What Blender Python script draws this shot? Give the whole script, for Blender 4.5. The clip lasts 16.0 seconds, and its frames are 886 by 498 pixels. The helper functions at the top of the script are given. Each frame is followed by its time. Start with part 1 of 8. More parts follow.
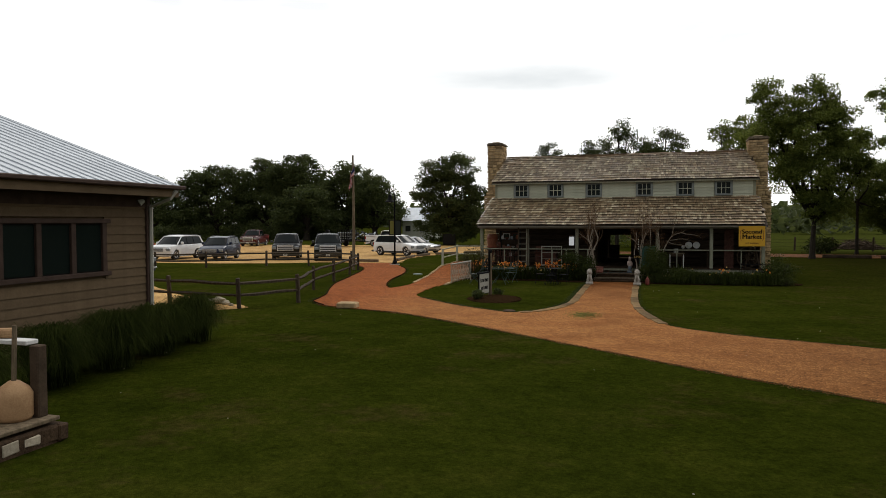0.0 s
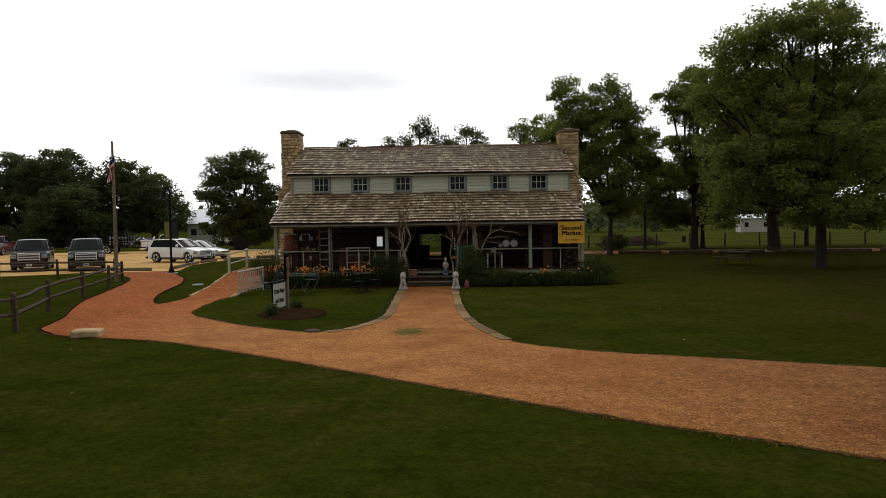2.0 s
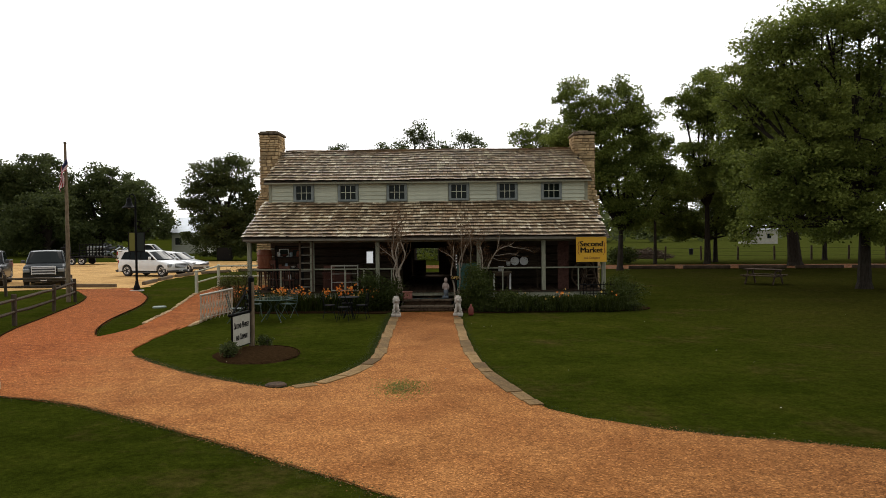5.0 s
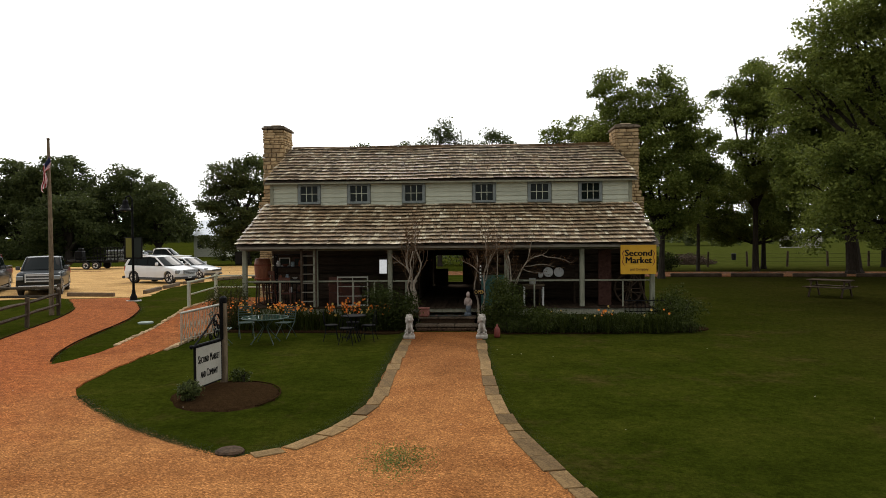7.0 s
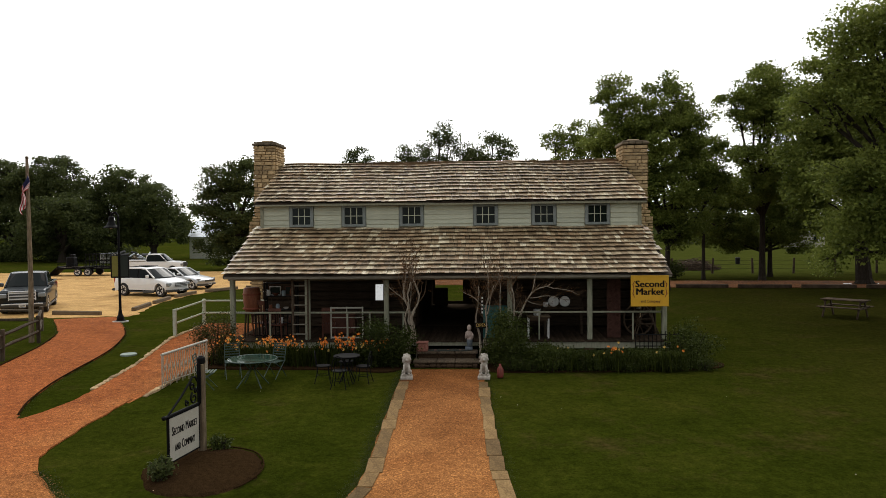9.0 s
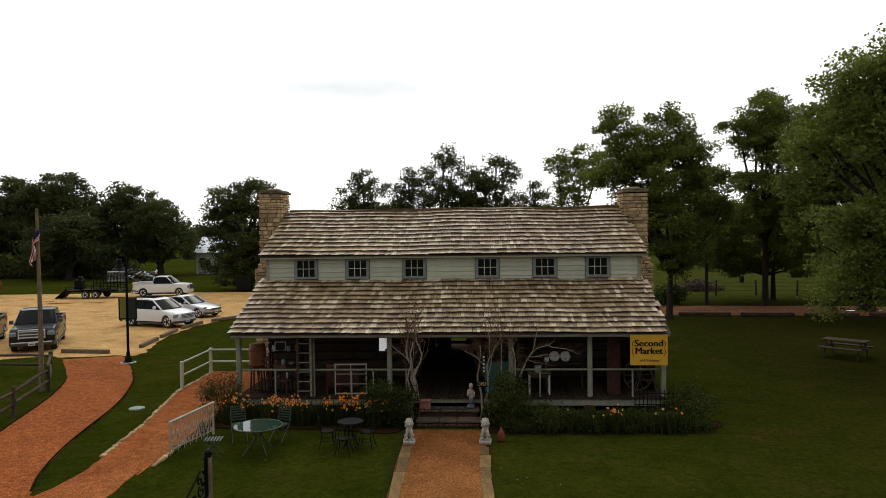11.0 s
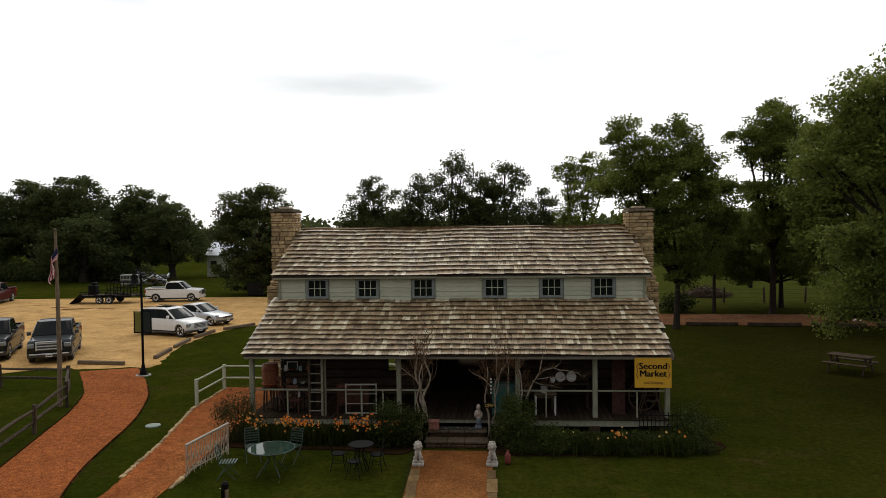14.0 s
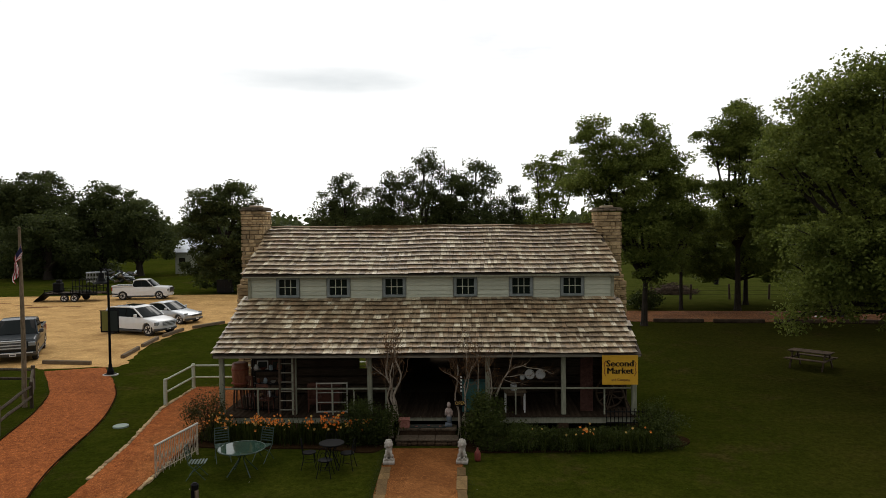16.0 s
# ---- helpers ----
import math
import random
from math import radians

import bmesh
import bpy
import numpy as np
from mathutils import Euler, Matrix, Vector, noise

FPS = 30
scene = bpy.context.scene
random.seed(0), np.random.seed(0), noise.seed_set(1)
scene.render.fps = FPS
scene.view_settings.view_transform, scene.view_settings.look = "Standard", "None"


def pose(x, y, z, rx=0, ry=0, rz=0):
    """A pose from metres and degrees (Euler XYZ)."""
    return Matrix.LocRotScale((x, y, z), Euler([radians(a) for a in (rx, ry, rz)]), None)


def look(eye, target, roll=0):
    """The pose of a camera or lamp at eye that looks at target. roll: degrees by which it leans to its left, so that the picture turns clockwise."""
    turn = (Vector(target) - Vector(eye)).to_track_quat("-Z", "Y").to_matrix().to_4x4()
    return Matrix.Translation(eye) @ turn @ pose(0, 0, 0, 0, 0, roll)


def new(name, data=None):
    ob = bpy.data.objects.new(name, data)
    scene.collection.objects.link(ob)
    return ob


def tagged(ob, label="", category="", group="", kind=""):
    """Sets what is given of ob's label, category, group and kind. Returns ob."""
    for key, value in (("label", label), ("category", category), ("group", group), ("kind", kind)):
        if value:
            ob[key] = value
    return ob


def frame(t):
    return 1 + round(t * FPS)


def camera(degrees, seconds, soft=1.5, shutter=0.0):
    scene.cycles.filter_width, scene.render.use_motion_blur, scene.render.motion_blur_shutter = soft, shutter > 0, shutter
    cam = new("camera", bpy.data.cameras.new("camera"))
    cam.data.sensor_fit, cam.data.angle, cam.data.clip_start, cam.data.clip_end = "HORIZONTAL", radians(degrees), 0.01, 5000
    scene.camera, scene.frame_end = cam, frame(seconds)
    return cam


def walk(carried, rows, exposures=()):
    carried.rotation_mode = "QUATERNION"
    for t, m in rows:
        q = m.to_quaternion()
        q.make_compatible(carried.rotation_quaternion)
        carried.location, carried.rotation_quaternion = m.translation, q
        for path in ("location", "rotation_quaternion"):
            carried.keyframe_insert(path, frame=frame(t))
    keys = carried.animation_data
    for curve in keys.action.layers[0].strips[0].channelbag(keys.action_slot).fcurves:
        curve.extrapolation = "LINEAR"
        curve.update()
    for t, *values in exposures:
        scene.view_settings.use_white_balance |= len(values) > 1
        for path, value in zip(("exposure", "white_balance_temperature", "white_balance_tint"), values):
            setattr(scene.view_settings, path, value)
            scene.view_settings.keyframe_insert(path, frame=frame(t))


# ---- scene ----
cam = camera(63.6, 16.0, soft=0.6)
# seconds, eye x y z in metres, yaw, pitch, roll in degrees
ROWS = [
    (0.0, 2.400, -35.500, 2.825, 17.34, -2.13, -0.18),
    (0.5, 2.060, -34.150, 2.741, 16.23, -2.22, -0.23),
    (1.0, 1.700, -32.800, 2.591, 13.60, -2.10, -0.18),
    (1.5, 1.470, -31.620, 2.522, 8.19, -1.95, -0.24),
    (2.0, 1.303, -30.833, 2.622, 1.23, -2.06, -0.84),
    (2.5, 1.214, -30.252, 2.723, 0.49, -2.10, -0.87),
    (3.0, 1.128, -29.569, 2.695, 0.65, -1.85, -0.68),
    (3.5, 1.039, -28.938, 2.679, 0.56, -1.62, -0.52),
    (6.0, 0.982, -24.760, 2.945, 1.24, -1.12, -0.59),
    (6.5, 1.037, -23.829, 2.909, 2.76, -0.95, -0.44),
    (7.0, 1.170, -23.028, 2.999, 3.04, -1.18, -0.47),
    (7.5, 1.194, -22.281, 3.106, 3.28, -1.38, -0.42),
    (8.0, 1.178, -21.828, 3.137, 3.28, -1.47, -0.45),
    (8.5, 1.141, -21.706, 3.451, 2.91, -1.59, -0.49),
    (9.0, 1.094, -21.688, 4.088, 2.96, -1.70, -0.52),
    (11.5, 1.256, -22.130, 6.088, 3.43, -1.46, -0.74),
    (12.0, 1.247, -22.255, 6.322, 3.10, -1.54, -0.80),
    (12.5, 1.201, -22.334, 6.627, 3.70, -1.65, -0.86),
    (13.0, 1.182, -22.389, 6.706, 3.98, -1.59, -0.86),
    (13.5, 1.247, -22.431, 6.712, 4.02, -1.64, -0.83),
    (14.0, 1.310, -22.462, 6.709, 4.14, -1.71, -0.70),
    (14.5, 1.341, -22.491, 6.700, 4.43, -1.75, -0.66),
    (15.0, 1.320, -22.534, 6.732, 4.42, -1.82, -0.65),
    (15.5, 1.358, -22.598, 6.830, 2.64, -2.02, -0.62),
    (16.0, 1.350, -22.612, 6.803, 1.87, -2.02, -0.58),
]
walk(cam, [(t, pose(x, y, z, 90 + pitch, 0, yaw) @ pose(0, 0, 0, 0, 0, roll)) for t, x, y, z, yaw, pitch, roll in ROWS],
     exposures=[(0.0, -0.05), (2.0, -0.04), (3.5, 0.26), (6.0, 0.40), (9.0, 0.42), (11.5, 0.0), (16.0, -0.08)])

# ---- world and sun: bright overcast ----
SUN_UP, SUN_ROUND = radians(38), radians(-7)
world = bpy.data.worlds.new("overcast")
scene.world = world
world.use_nodes = True
wn, wl = world.node_tree.nodes, world.node_tree.links
wn.clear()
sky = wn.new("ShaderNodeTexSky")
sky.sky_type, sky.sun_disc, sky.sun_elevation, sky.sun_rotation = "NISHITA", False, SUN_UP, SUN_ROUND
clear = wn.new("ShaderNodeMixRGB")
clear.blend_type, clear.inputs[0].default_value = "MULTIPLY", 1.0
clear.inputs[2].default_value = (0.1, 0.1, 0.1, 1)
wl.new(sky.outputs[0], clear.inputs[1])
wco = wn.new("ShaderNodeTexCoord")
wmap = wn.new("ShaderNodeMapping")
wmap.inputs["Scale"].default_value = (1.6, 1.6, 7.0)
wl.new(wco.outputs["Generated"], wmap.inputs[0])
wno = wn.new("ShaderNodeTexNoise")
wno.inputs["Scale"].default_value, wno.inputs["Detail"].default_value, wno.inputs["Roughness"].default_value = 1.7, 5, 0.55
wl.new(wmap.outputs[0], wno.inputs[0])
wrp = wn.new("ShaderNodeValToRGB")
wrp.color_ramp.elements[0].position, wrp.color_ramp.elements[0].color = 0.30, (0.92, 0.93, 0.94, 1)
wrp.color_ramp.elements[1].position, wrp.color_ramp.elements[1].color = 0.42, (1.12, 1.12, 1.11, 1)
wl.new(wno.outputs[0], wrp.inputs[0])
# the cloud is brightest round the hidden sun, ahead, and duller behind
glow = wn.new("ShaderNodeVectorMath")
glow.operation = "DOT_PRODUCT"
wl.new(wco.outputs["Generated"], glow.inputs[0])
glow.inputs[1].default_value = (-0.13 * math.cos(SUN_UP), 0.99 * math.cos(SUN_UP), math.sin(SUN_UP))
gr = wn.new("ShaderNodeValToRGB")
gr.color_ramp.interpolation = "EASE"
for el, (p, v) in zip([*gr.color_ramp.elements, gr.color_ramp.elements.new(0.5)], ((0.0, 0.0), (1.0, 0.0), (0.5, 0.0))):
    el.position = p
for el, v in zip(gr.color_ramp.elements, (0.38, 0.48, 1.12)):
    el.color = (v, v, v, 1)
gr.color_ramp.elements[1].position, gr.color_ramp.elements[2].position = 0.52, 0.74
half = wn.new("ShaderNodeMath")
half.operation = "MULTIPLY_ADD"
wl.new(glow.outputs["Value"], half.inputs[0])
half.inputs[1].default_value, half.inputs[2].default_value = 0.5, 0.5
wl.new(half.outputs[0], gr.inputs[0])
# one thin grey streak of cloud low ahead, a little to the west
def wmath(op, a, b):
    n = wn.new("ShaderNodeMath")
    n.operation = op
    for sock, val in zip(n.inputs, (a, b)):
        if isinstance(val, bpy.types.NodeSocket):
            wl.new(val, sock)
        else:
            sock.default_value = val
    return n.outputs[0]


def wdot(v):
    n = wn.new("ShaderNodeVectorMath")
    n.operation = "DOT_PRODUCT"
    wl.new(wco.outputs["Generated"], n.inputs[0])
    n.inputs[1].default_value = v
    return n.outputs["Value"]


CAZ, CEL = radians(10.8), radians(11.3)
along = wmath("MULTIPLY", wdot((math.cos(CAZ), math.sin(CAZ), 0.06)), 1 / 0.17)
above = wmath("MULTIPLY", wdot((math.sin(CEL) * math.sin(CAZ), -math.sin(CEL) * math.cos(CAZ), math.cos(CEL))), 1 / 0.024)
wisp = wmath("ADD", wmath("MULTIPLY", along, along), wmath("MULTIPLY", above, above))
wisp = wmath("ADD", wisp, wmath("MULTIPLY", wmath("SUBTRACT", wno.outputs[0], 0.5), 2.5))
ahead = wmath("GREATER_THAN", wdot((0, 1, 0)), 0.3)
wsr = wn.new("ShaderNodeValToRGB")
wsr.color_ramp.elements[0].position, wsr.color_ramp.elements[0].color = 0.0, (1, 1, 1, 1)
wsr.color_ramp.elements[1].position, wsr.color_ramp.elements[1].color = 1.0, (0, 0, 0, 1)
wl.new(wisp, wsr.inputs[0])
wstreak = wn.new("ShaderNodeMixRGB")
wl.new(wmath("MULTIPLY", wsr.outputs[0], ahead), wstreak.inputs[0])
wl.new(wrp.outputs[0], wstreak.inputs[1])
wstreak.inputs[2].default_value = (0.74, 0.77, 0.78, 1)
wlit = wn.new("ShaderNodeMixRGB")
wlit.blend_type, wlit.inputs[0].default_value = "MULTIPLY", 1.0
wl.new(wstreak.outputs[0], wlit.inputs[1])
wl.new(gr.outputs[0], wlit.inputs[2])
wmix = wn.new("ShaderNodeMixRGB")
wmix.inputs[0].default_value = 0.95
wl.new(clear.outputs[0], wmix.inputs[1])
wl.new(wlit.outputs[0], wmix.inputs[2])
wbg = wn.new("ShaderNodeBackground")
wbg.inputs[1].default_value = 1.0
wl.new(wmix.outputs[0], wbg.inputs[0])
wout = wn.new("ShaderNodeOutputWorld")
wl.new(wbg.outputs[0], wout.inputs[0])

sun = new("sun", bpy.data.lights.new("sun", "SUN"))
sun.data.energy, sun.data.angle, sun.data.color = 0.5, radians(20), (1.0, 0.95, 0.88)
sun.matrix_world = look((-4, 31, 25), (0, 0, 0))


# ---- materials ----
def shader(name):
    m = bpy.data.materials.new(name)
    m.use_nodes = True
    nt = m.node_tree
    return m, nt, nt.nodes["Principled BSDF"]


def ramp(nt, fac, stops):
    r = nt.nodes.new("ShaderNodeValToRGB")
    e = r.color_ramp.elements
    while len(e) < len(stops):
        e.new(0.5)
    for el, (p, c) in zip(e, stops):
        el.position, el.color = p, (*c, 1)
    nt.links.new(fac, r.inputs[0])
    return r.outputs[0]


def noise_tex(nt, co, scale, detail=4, rough=0.6, stretch=None):
    if stretch:
        mp = nt.nodes.new("ShaderNodeMapping")
        mp.inputs["Scale"].default_value = stretch
        nt.links.new(co, mp.inputs[0])
        co = mp.outputs[0]
    n = nt.nodes.new("ShaderNodeTexNoise")
    n.inputs["Scale"].default_value, n.inputs["Detail"].default_value, n.inputs["Roughness"].default_value = scale, detail, rough
    nt.links.new(co, n.inputs["Vector"])
    return n.outputs[0]


def mixc(nt, fac, a, b, blend="MIX"):
    mx = nt.nodes.new("ShaderNodeMixRGB")
    mx.blend_type = blend
    for sock, v in zip(mx.inputs, (fac, a, b)):
        if isinstance(v, bpy.types.NodeSocket):
            nt.links.new(v, sock)
        else:
            sock.default_value = v if not isinstance(v, tuple) else (*v, 1)
    return mx.outputs[0]


def bump(nt, bs, height, strength, dist):
    b = nt.nodes.new("ShaderNodeBump")
    b.inputs["Strength"].default_value, b.inputs["Distance"].default_value = strength, dist
    nt.links.new(height, b.inputs["Height"])
    nt.links.new(b.outputs[0], bs.inputs["Normal"])


def coords(nt, kind="Object"):
    return nt.nodes.new("ShaderNodeTexCoord").outputs[kind]


def world_pos(nt):
    return nt.nodes.new("ShaderNodeNewGeometry").outputs["Position"]


def surface(name, dark, light, scale=6, fine=60, rough=0.8, metal=0.0, bump_d=0.004, stretch=None, vary=0.0, island=False, stains=0.25, matt=False):
    """Two scales of colour, fine relief; vary: spread from piece to piece."""
    m, nt, bs = shader(name)
    co = coords(nt)
    big = noise_tex(nt, co, scale, 3, 0.6, stretch)
    small = noise_tex(nt, co, fine, 3, 0.65, stretch)
    c = ramp(nt, big, [(0.3, dark), (0.7, light)])
    c = mixc(nt, stains, c, ramp(nt, small, [(0.3, tuple(v * 0.45 for v in dark)), (0.75, tuple(min(1, v * 1.15) for v in light))]))
    if vary:
        rnd = nt.nodes.new("ShaderNodeNewGeometry").outputs["Random Per Island"] if island else nt.nodes.new("ShaderNodeObjectInfo").outputs["Random"]
        c = mixc(nt, 1.0, c, ramp(nt, rnd, [(0.0, (1 - vary,) * 3), (1.0, (1 + vary * 0.6,) * 3)]), "MULTIPLY")
    nt.links.new(c, bs.inputs["Base Color"])
    bs.inputs["Roughness"].default_value, bs.inputs["Metallic"].default_value = rough, metal
    bs.inputs["Specular IOR Level"].default_value = 0.12 if rough > 0.6 else 0.4
    if bump_d:
        bump(nt, bs, small, 0.6, bump_d)
    if matt:
        bs.inputs["Specular IOR Level"].default_value = 0.0
    return m


def leaf_mat(name, a, b, c, rough=0.6, through_light=0.25, spec=0.12):
    m, nt, bs = shader(name)
    geo = nt.nodes.new("ShaderNodeNewGeometry")
    rnd = geo.outputs["Random Per Island"]
    patch = noise_tex(nt, geo.outputs["Position"], 0.45, 3, 0.6)
    col = mixc(nt, 0.5, ramp(nt, rnd, [(0.0, a), (0.6, b), (1.0, c)]), ramp(nt, patch, [(0.3, a), (0.7, c)]))
    nt.links.new(col, bs.inputs["Base Color"])
    bs.inputs["Roughness"].default_value, bs.inputs["Specular IOR Level"].default_value = rough, spec
    tr = nt.nodes.new("ShaderNodeBsdfTranslucent")
    nt.links.new(col, tr.inputs[0])
    mx = nt.nodes.new("ShaderNodeMixShader")
    mx.inputs[0].default_value = through_light
    nt.links.new(bs.outputs[0], mx.inputs[1])
    nt.links.new(tr.outputs[0], mx.inputs[2])
    nt.links.new(mx.outputs[0], nt.nodes["Material Output"].inputs[0])
    return m


def plain(name, col, rough=0.5, metal=0.0, coat=0.0, spec=0.5):
    m, nt, bs = shader(name)
    co = coords(nt)
    c = mixc(nt, 0.35, col, ramp(nt, noise_tex(nt, co, 9, 3), [(0.3, tuple(v * 0.75 for v in col)), (0.7, tuple(min(1, v * 1.1) for v in col))]))
    nt.links.new(c, bs.inputs["Base Color"])
    bs.inputs["Roughness"].default_value, bs.inputs["Metallic"].default_value = rough, metal
    bs.inputs["Coat Weight"].default_value, bs.inputs["Specular IOR Level"].default_value = coat, spec
    return m


def lawn_material():
    m, nt, bs = shader("mown_lawn")
    p = world_pos(nt)
    wide = noise_tex(nt, p, 0.11, 4, 0.55)
    mid = noise_tex(nt, p, 0.7, 6, 0.72)
    tuft = noise_tex(nt, p, 5, 5, 0.75)
    fine = noise_tex(nt, p, 22, 4, 0.7)
    blades = noise_tex(nt, p, 70, 2, 0.7)
    c = ramp(nt, wide, [(0.32, (0.0205, 0.0266, 0.00315)), (0.52, (0.0331, 0.04, 0.00473)), (0.72, (0.0547, 0.0522, 0.0084))])
    c = mixc(nt, 0.5, c, ramp(nt, mid, [(0.3, (0.0125, 0.0178, 0.0021)), (0.5, (0.0331, 0.0422, 0.00473)), (0.66, (0.0547, 0.0577, 0.0084)), (0.8, (0.0855, 0.0644, 0.0147))]))
    c = mixc(nt, 0.65, c, ramp(nt, tuft, [(0.32, (0.5, 0.51, 0.5)), (0.5, (0.9, 0.92, 0.9)), (0.7, (1.4, 1.35, 1.25))]), "MULTIPLY")
    c = mixc(nt, 0.6, c, ramp(nt, fine, [(0.32, (0.42, 0.43, 0.42)), (0.68, (1.4, 1.4, 1.3))]), "MULTIPLY")
    dry = nt.nodes.new("ShaderNodeMath")
    dry.operation = "MULTIPLY"
    nt.links.new(ramp(nt, noise_tex(nt, p, 0.32, 8, 0.75), [(0.54, (0, 0, 0)), (0.70, (1, 1, 1))]), dry.inputs[0])
    dry.inputs[1].default_value = 0.8
    c = mixc(nt, dry.outputs[0], c, ramp(nt, tuft, [(0.35, (0.030, 0.023, 0.007)), (0.65, (0.082, 0.057, 0.020))]))
    sep = nt.nodes.new("ShaderNodeSeparateXYZ")
    nt.links.new(p, sep.inputs[0])
    # thin brown littered grass to the east, with the trees' shade mixed into its colour
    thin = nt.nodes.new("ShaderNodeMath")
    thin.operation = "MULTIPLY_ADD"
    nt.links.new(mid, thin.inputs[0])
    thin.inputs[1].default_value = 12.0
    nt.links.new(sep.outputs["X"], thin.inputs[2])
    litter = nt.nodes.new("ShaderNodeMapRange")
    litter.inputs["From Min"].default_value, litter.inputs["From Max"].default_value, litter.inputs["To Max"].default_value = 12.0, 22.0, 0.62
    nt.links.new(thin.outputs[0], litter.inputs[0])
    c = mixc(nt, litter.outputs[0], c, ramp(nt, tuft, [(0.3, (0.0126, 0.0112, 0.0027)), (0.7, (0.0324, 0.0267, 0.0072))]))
    # clearings far out are paler hay grass
    far = nt.nodes.new("ShaderNodeMapRange")
    far.inputs["From Min"].default_value, far.inputs["From Max"].default_value = 30, 44
    nt.links.new(sep.outputs["Y"], far.inputs[0])
    east = nt.nodes.new("ShaderNodeMapRange")
    east.inputs["From Min"].default_value, east.inputs["From Max"].default_value = 2, 14
    nt.links.new(sep.outputs["X"], east.inputs[0])
    hay = nt.nodes.new("ShaderNodeMath")
    hay.operation = "MULTIPLY"
    nt.links.new(far.outputs[0], hay.inputs[0])
    nt.links.new(east.outputs[0], hay.inputs[1])
    c = mixc(nt, hay.outputs[0], c, ramp(nt, mid, [(0.3, (0.0272, 0.0359, 0.0056)), (0.7, (0.0576, 0.0624, 0.0136))]))
    nt.links.new(c, bs.inputs["Base Color"])
    bs.inputs["Roughness"].default_value = 0.9
    bs.inputs["Specular IOR Level"].default_value = 0.0
    bump(nt, bs, blades, 0.9, 0.03)
    return m


def gravel_material(name, tan, deep, red_side=False, pebble=32, speck=0.75):
    m, nt, bs = shader(name)
    p = world_pos(nt)
    vor = nt.nodes.new("ShaderNodeTexVoronoi")
    vor.inputs["Scale"].default_value = pebble
    nt.links.new(p, vor.inputs["Vector"])
    big = noise_tex(nt, p, 0.8, 5, 0.6)
    mid = noise_tex(nt, p, 5, 4, 0.7)
    worn = noise_tex(nt, p, 0.35, 6, 0.7)
    c = ramp(nt, big, [(0.3, deep), (0.65, tan)])
    if red_side:
        sep = nt.nodes.new("ShaderNodeSeparateXYZ")
        nt.links.new(p, sep.inputs[0])
        wob = nt.nodes.new("ShaderNodeMath")
        wob.operation = "MULTIPLY_ADD"
        nt.links.new(big, wob.inputs[0])
        wob.inputs[1].default_value = 3.0
        nt.links.new(sep.outputs["X"], wob.inputs[2])
        side = nt.nodes.new("ShaderNodeMapRange")
        side.inputs["From Min"].default_value, side.inputs["From Max"].default_value = -7.6, -3.0
        nt.links.new(wob.outputs[0], side.inputs[0])
        red = ramp(nt, mid, [(0.3, (0.22, 0.063, 0.017)), (0.7, (0.33, 0.104, 0.028))])
        c = mixc(nt, side.outputs[0], red, c)
        # the walk grows browner and darker up to the steps
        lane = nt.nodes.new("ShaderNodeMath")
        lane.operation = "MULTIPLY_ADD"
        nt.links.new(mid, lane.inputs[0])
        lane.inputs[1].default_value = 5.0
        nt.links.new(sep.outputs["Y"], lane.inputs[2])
        near_steps = nt.nodes.new("ShaderNodeMapRange")
        near_steps.inputs["From Min"].default_value, near_steps.inputs["From Max"].default_value, near_steps.inputs["To Max"].default_value = -9.0, 0.5, 0.85
        nt.links.new(lane.outputs[0], near_steps.inputs[0])
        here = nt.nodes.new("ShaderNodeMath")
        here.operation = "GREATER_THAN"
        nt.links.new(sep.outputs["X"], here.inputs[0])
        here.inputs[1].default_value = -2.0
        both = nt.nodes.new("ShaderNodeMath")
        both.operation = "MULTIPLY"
        nt.links.new(near_steps.outputs[0], both.inputs[0])
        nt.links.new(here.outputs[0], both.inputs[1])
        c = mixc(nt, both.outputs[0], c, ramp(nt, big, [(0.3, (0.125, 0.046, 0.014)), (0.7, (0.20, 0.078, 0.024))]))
        # worn brown earth towards the east end, with tree shade painted in
        east = nt.nodes.new("ShaderNodeMath")
        east.operation = "MULTIPLY_ADD"
        nt.links.new(worn, east.inputs[0])
        east.inputs[1].default_value = 14.0
        nt.links.new(sep.outputs["X"], east.inputs[2])
        dirt_and_shade = nt.nodes.new("ShaderNodeMapRange")
        dirt_and_shade.inputs["From Min"].default_value, dirt_and_shade.inputs["From Max"].default_value, dirt_and_shade.inputs["To Max"].default_value = 8.5, 15.0, 0.75
        nt.links.new(east.outputs[0], dirt_and_shade.inputs[0])
        c = mixc(nt, dirt_and_shade.outputs[0], c, ramp(nt, mid, [(0.3, (0.10, 0.042, 0.014)), (0.7, (0.235, 0.108, 0.036))]))
    hsv = nt.nodes.new("ShaderNodeSeparateColor")
    nt.links.new(vor.outputs["Color"], hsv.inputs[0])
    c = mixc(nt, speck, c, ramp(nt, hsv.outputs[0], [(0.0, (0.42, 0.37, 0.34)), (0.5, (0.92, 0.9, 0.87)), (0.88, (1.35, 1.33, 1.3)), (1.0, (2.2, 2.25, 2.3))]), "MULTIPLY")
    c = mixc(nt, 0.5, c, ramp(nt, mid, [(0.3, (0.62, 0.56, 0.5)), (0.6, (1.1, 1.1, 1.1))]), "MULTIPLY")
    c = mixc(nt, 0.6, c, ramp(nt, worn, [(0.34, (0.56, 0.5, 0.42)), (0.5, (0.98, 0.98, 0.98)), (0.66, (1.15, 1.15, 1.12))]), "MULTIPLY")
    nt.links.new(c, bs.inputs["Base Color"])
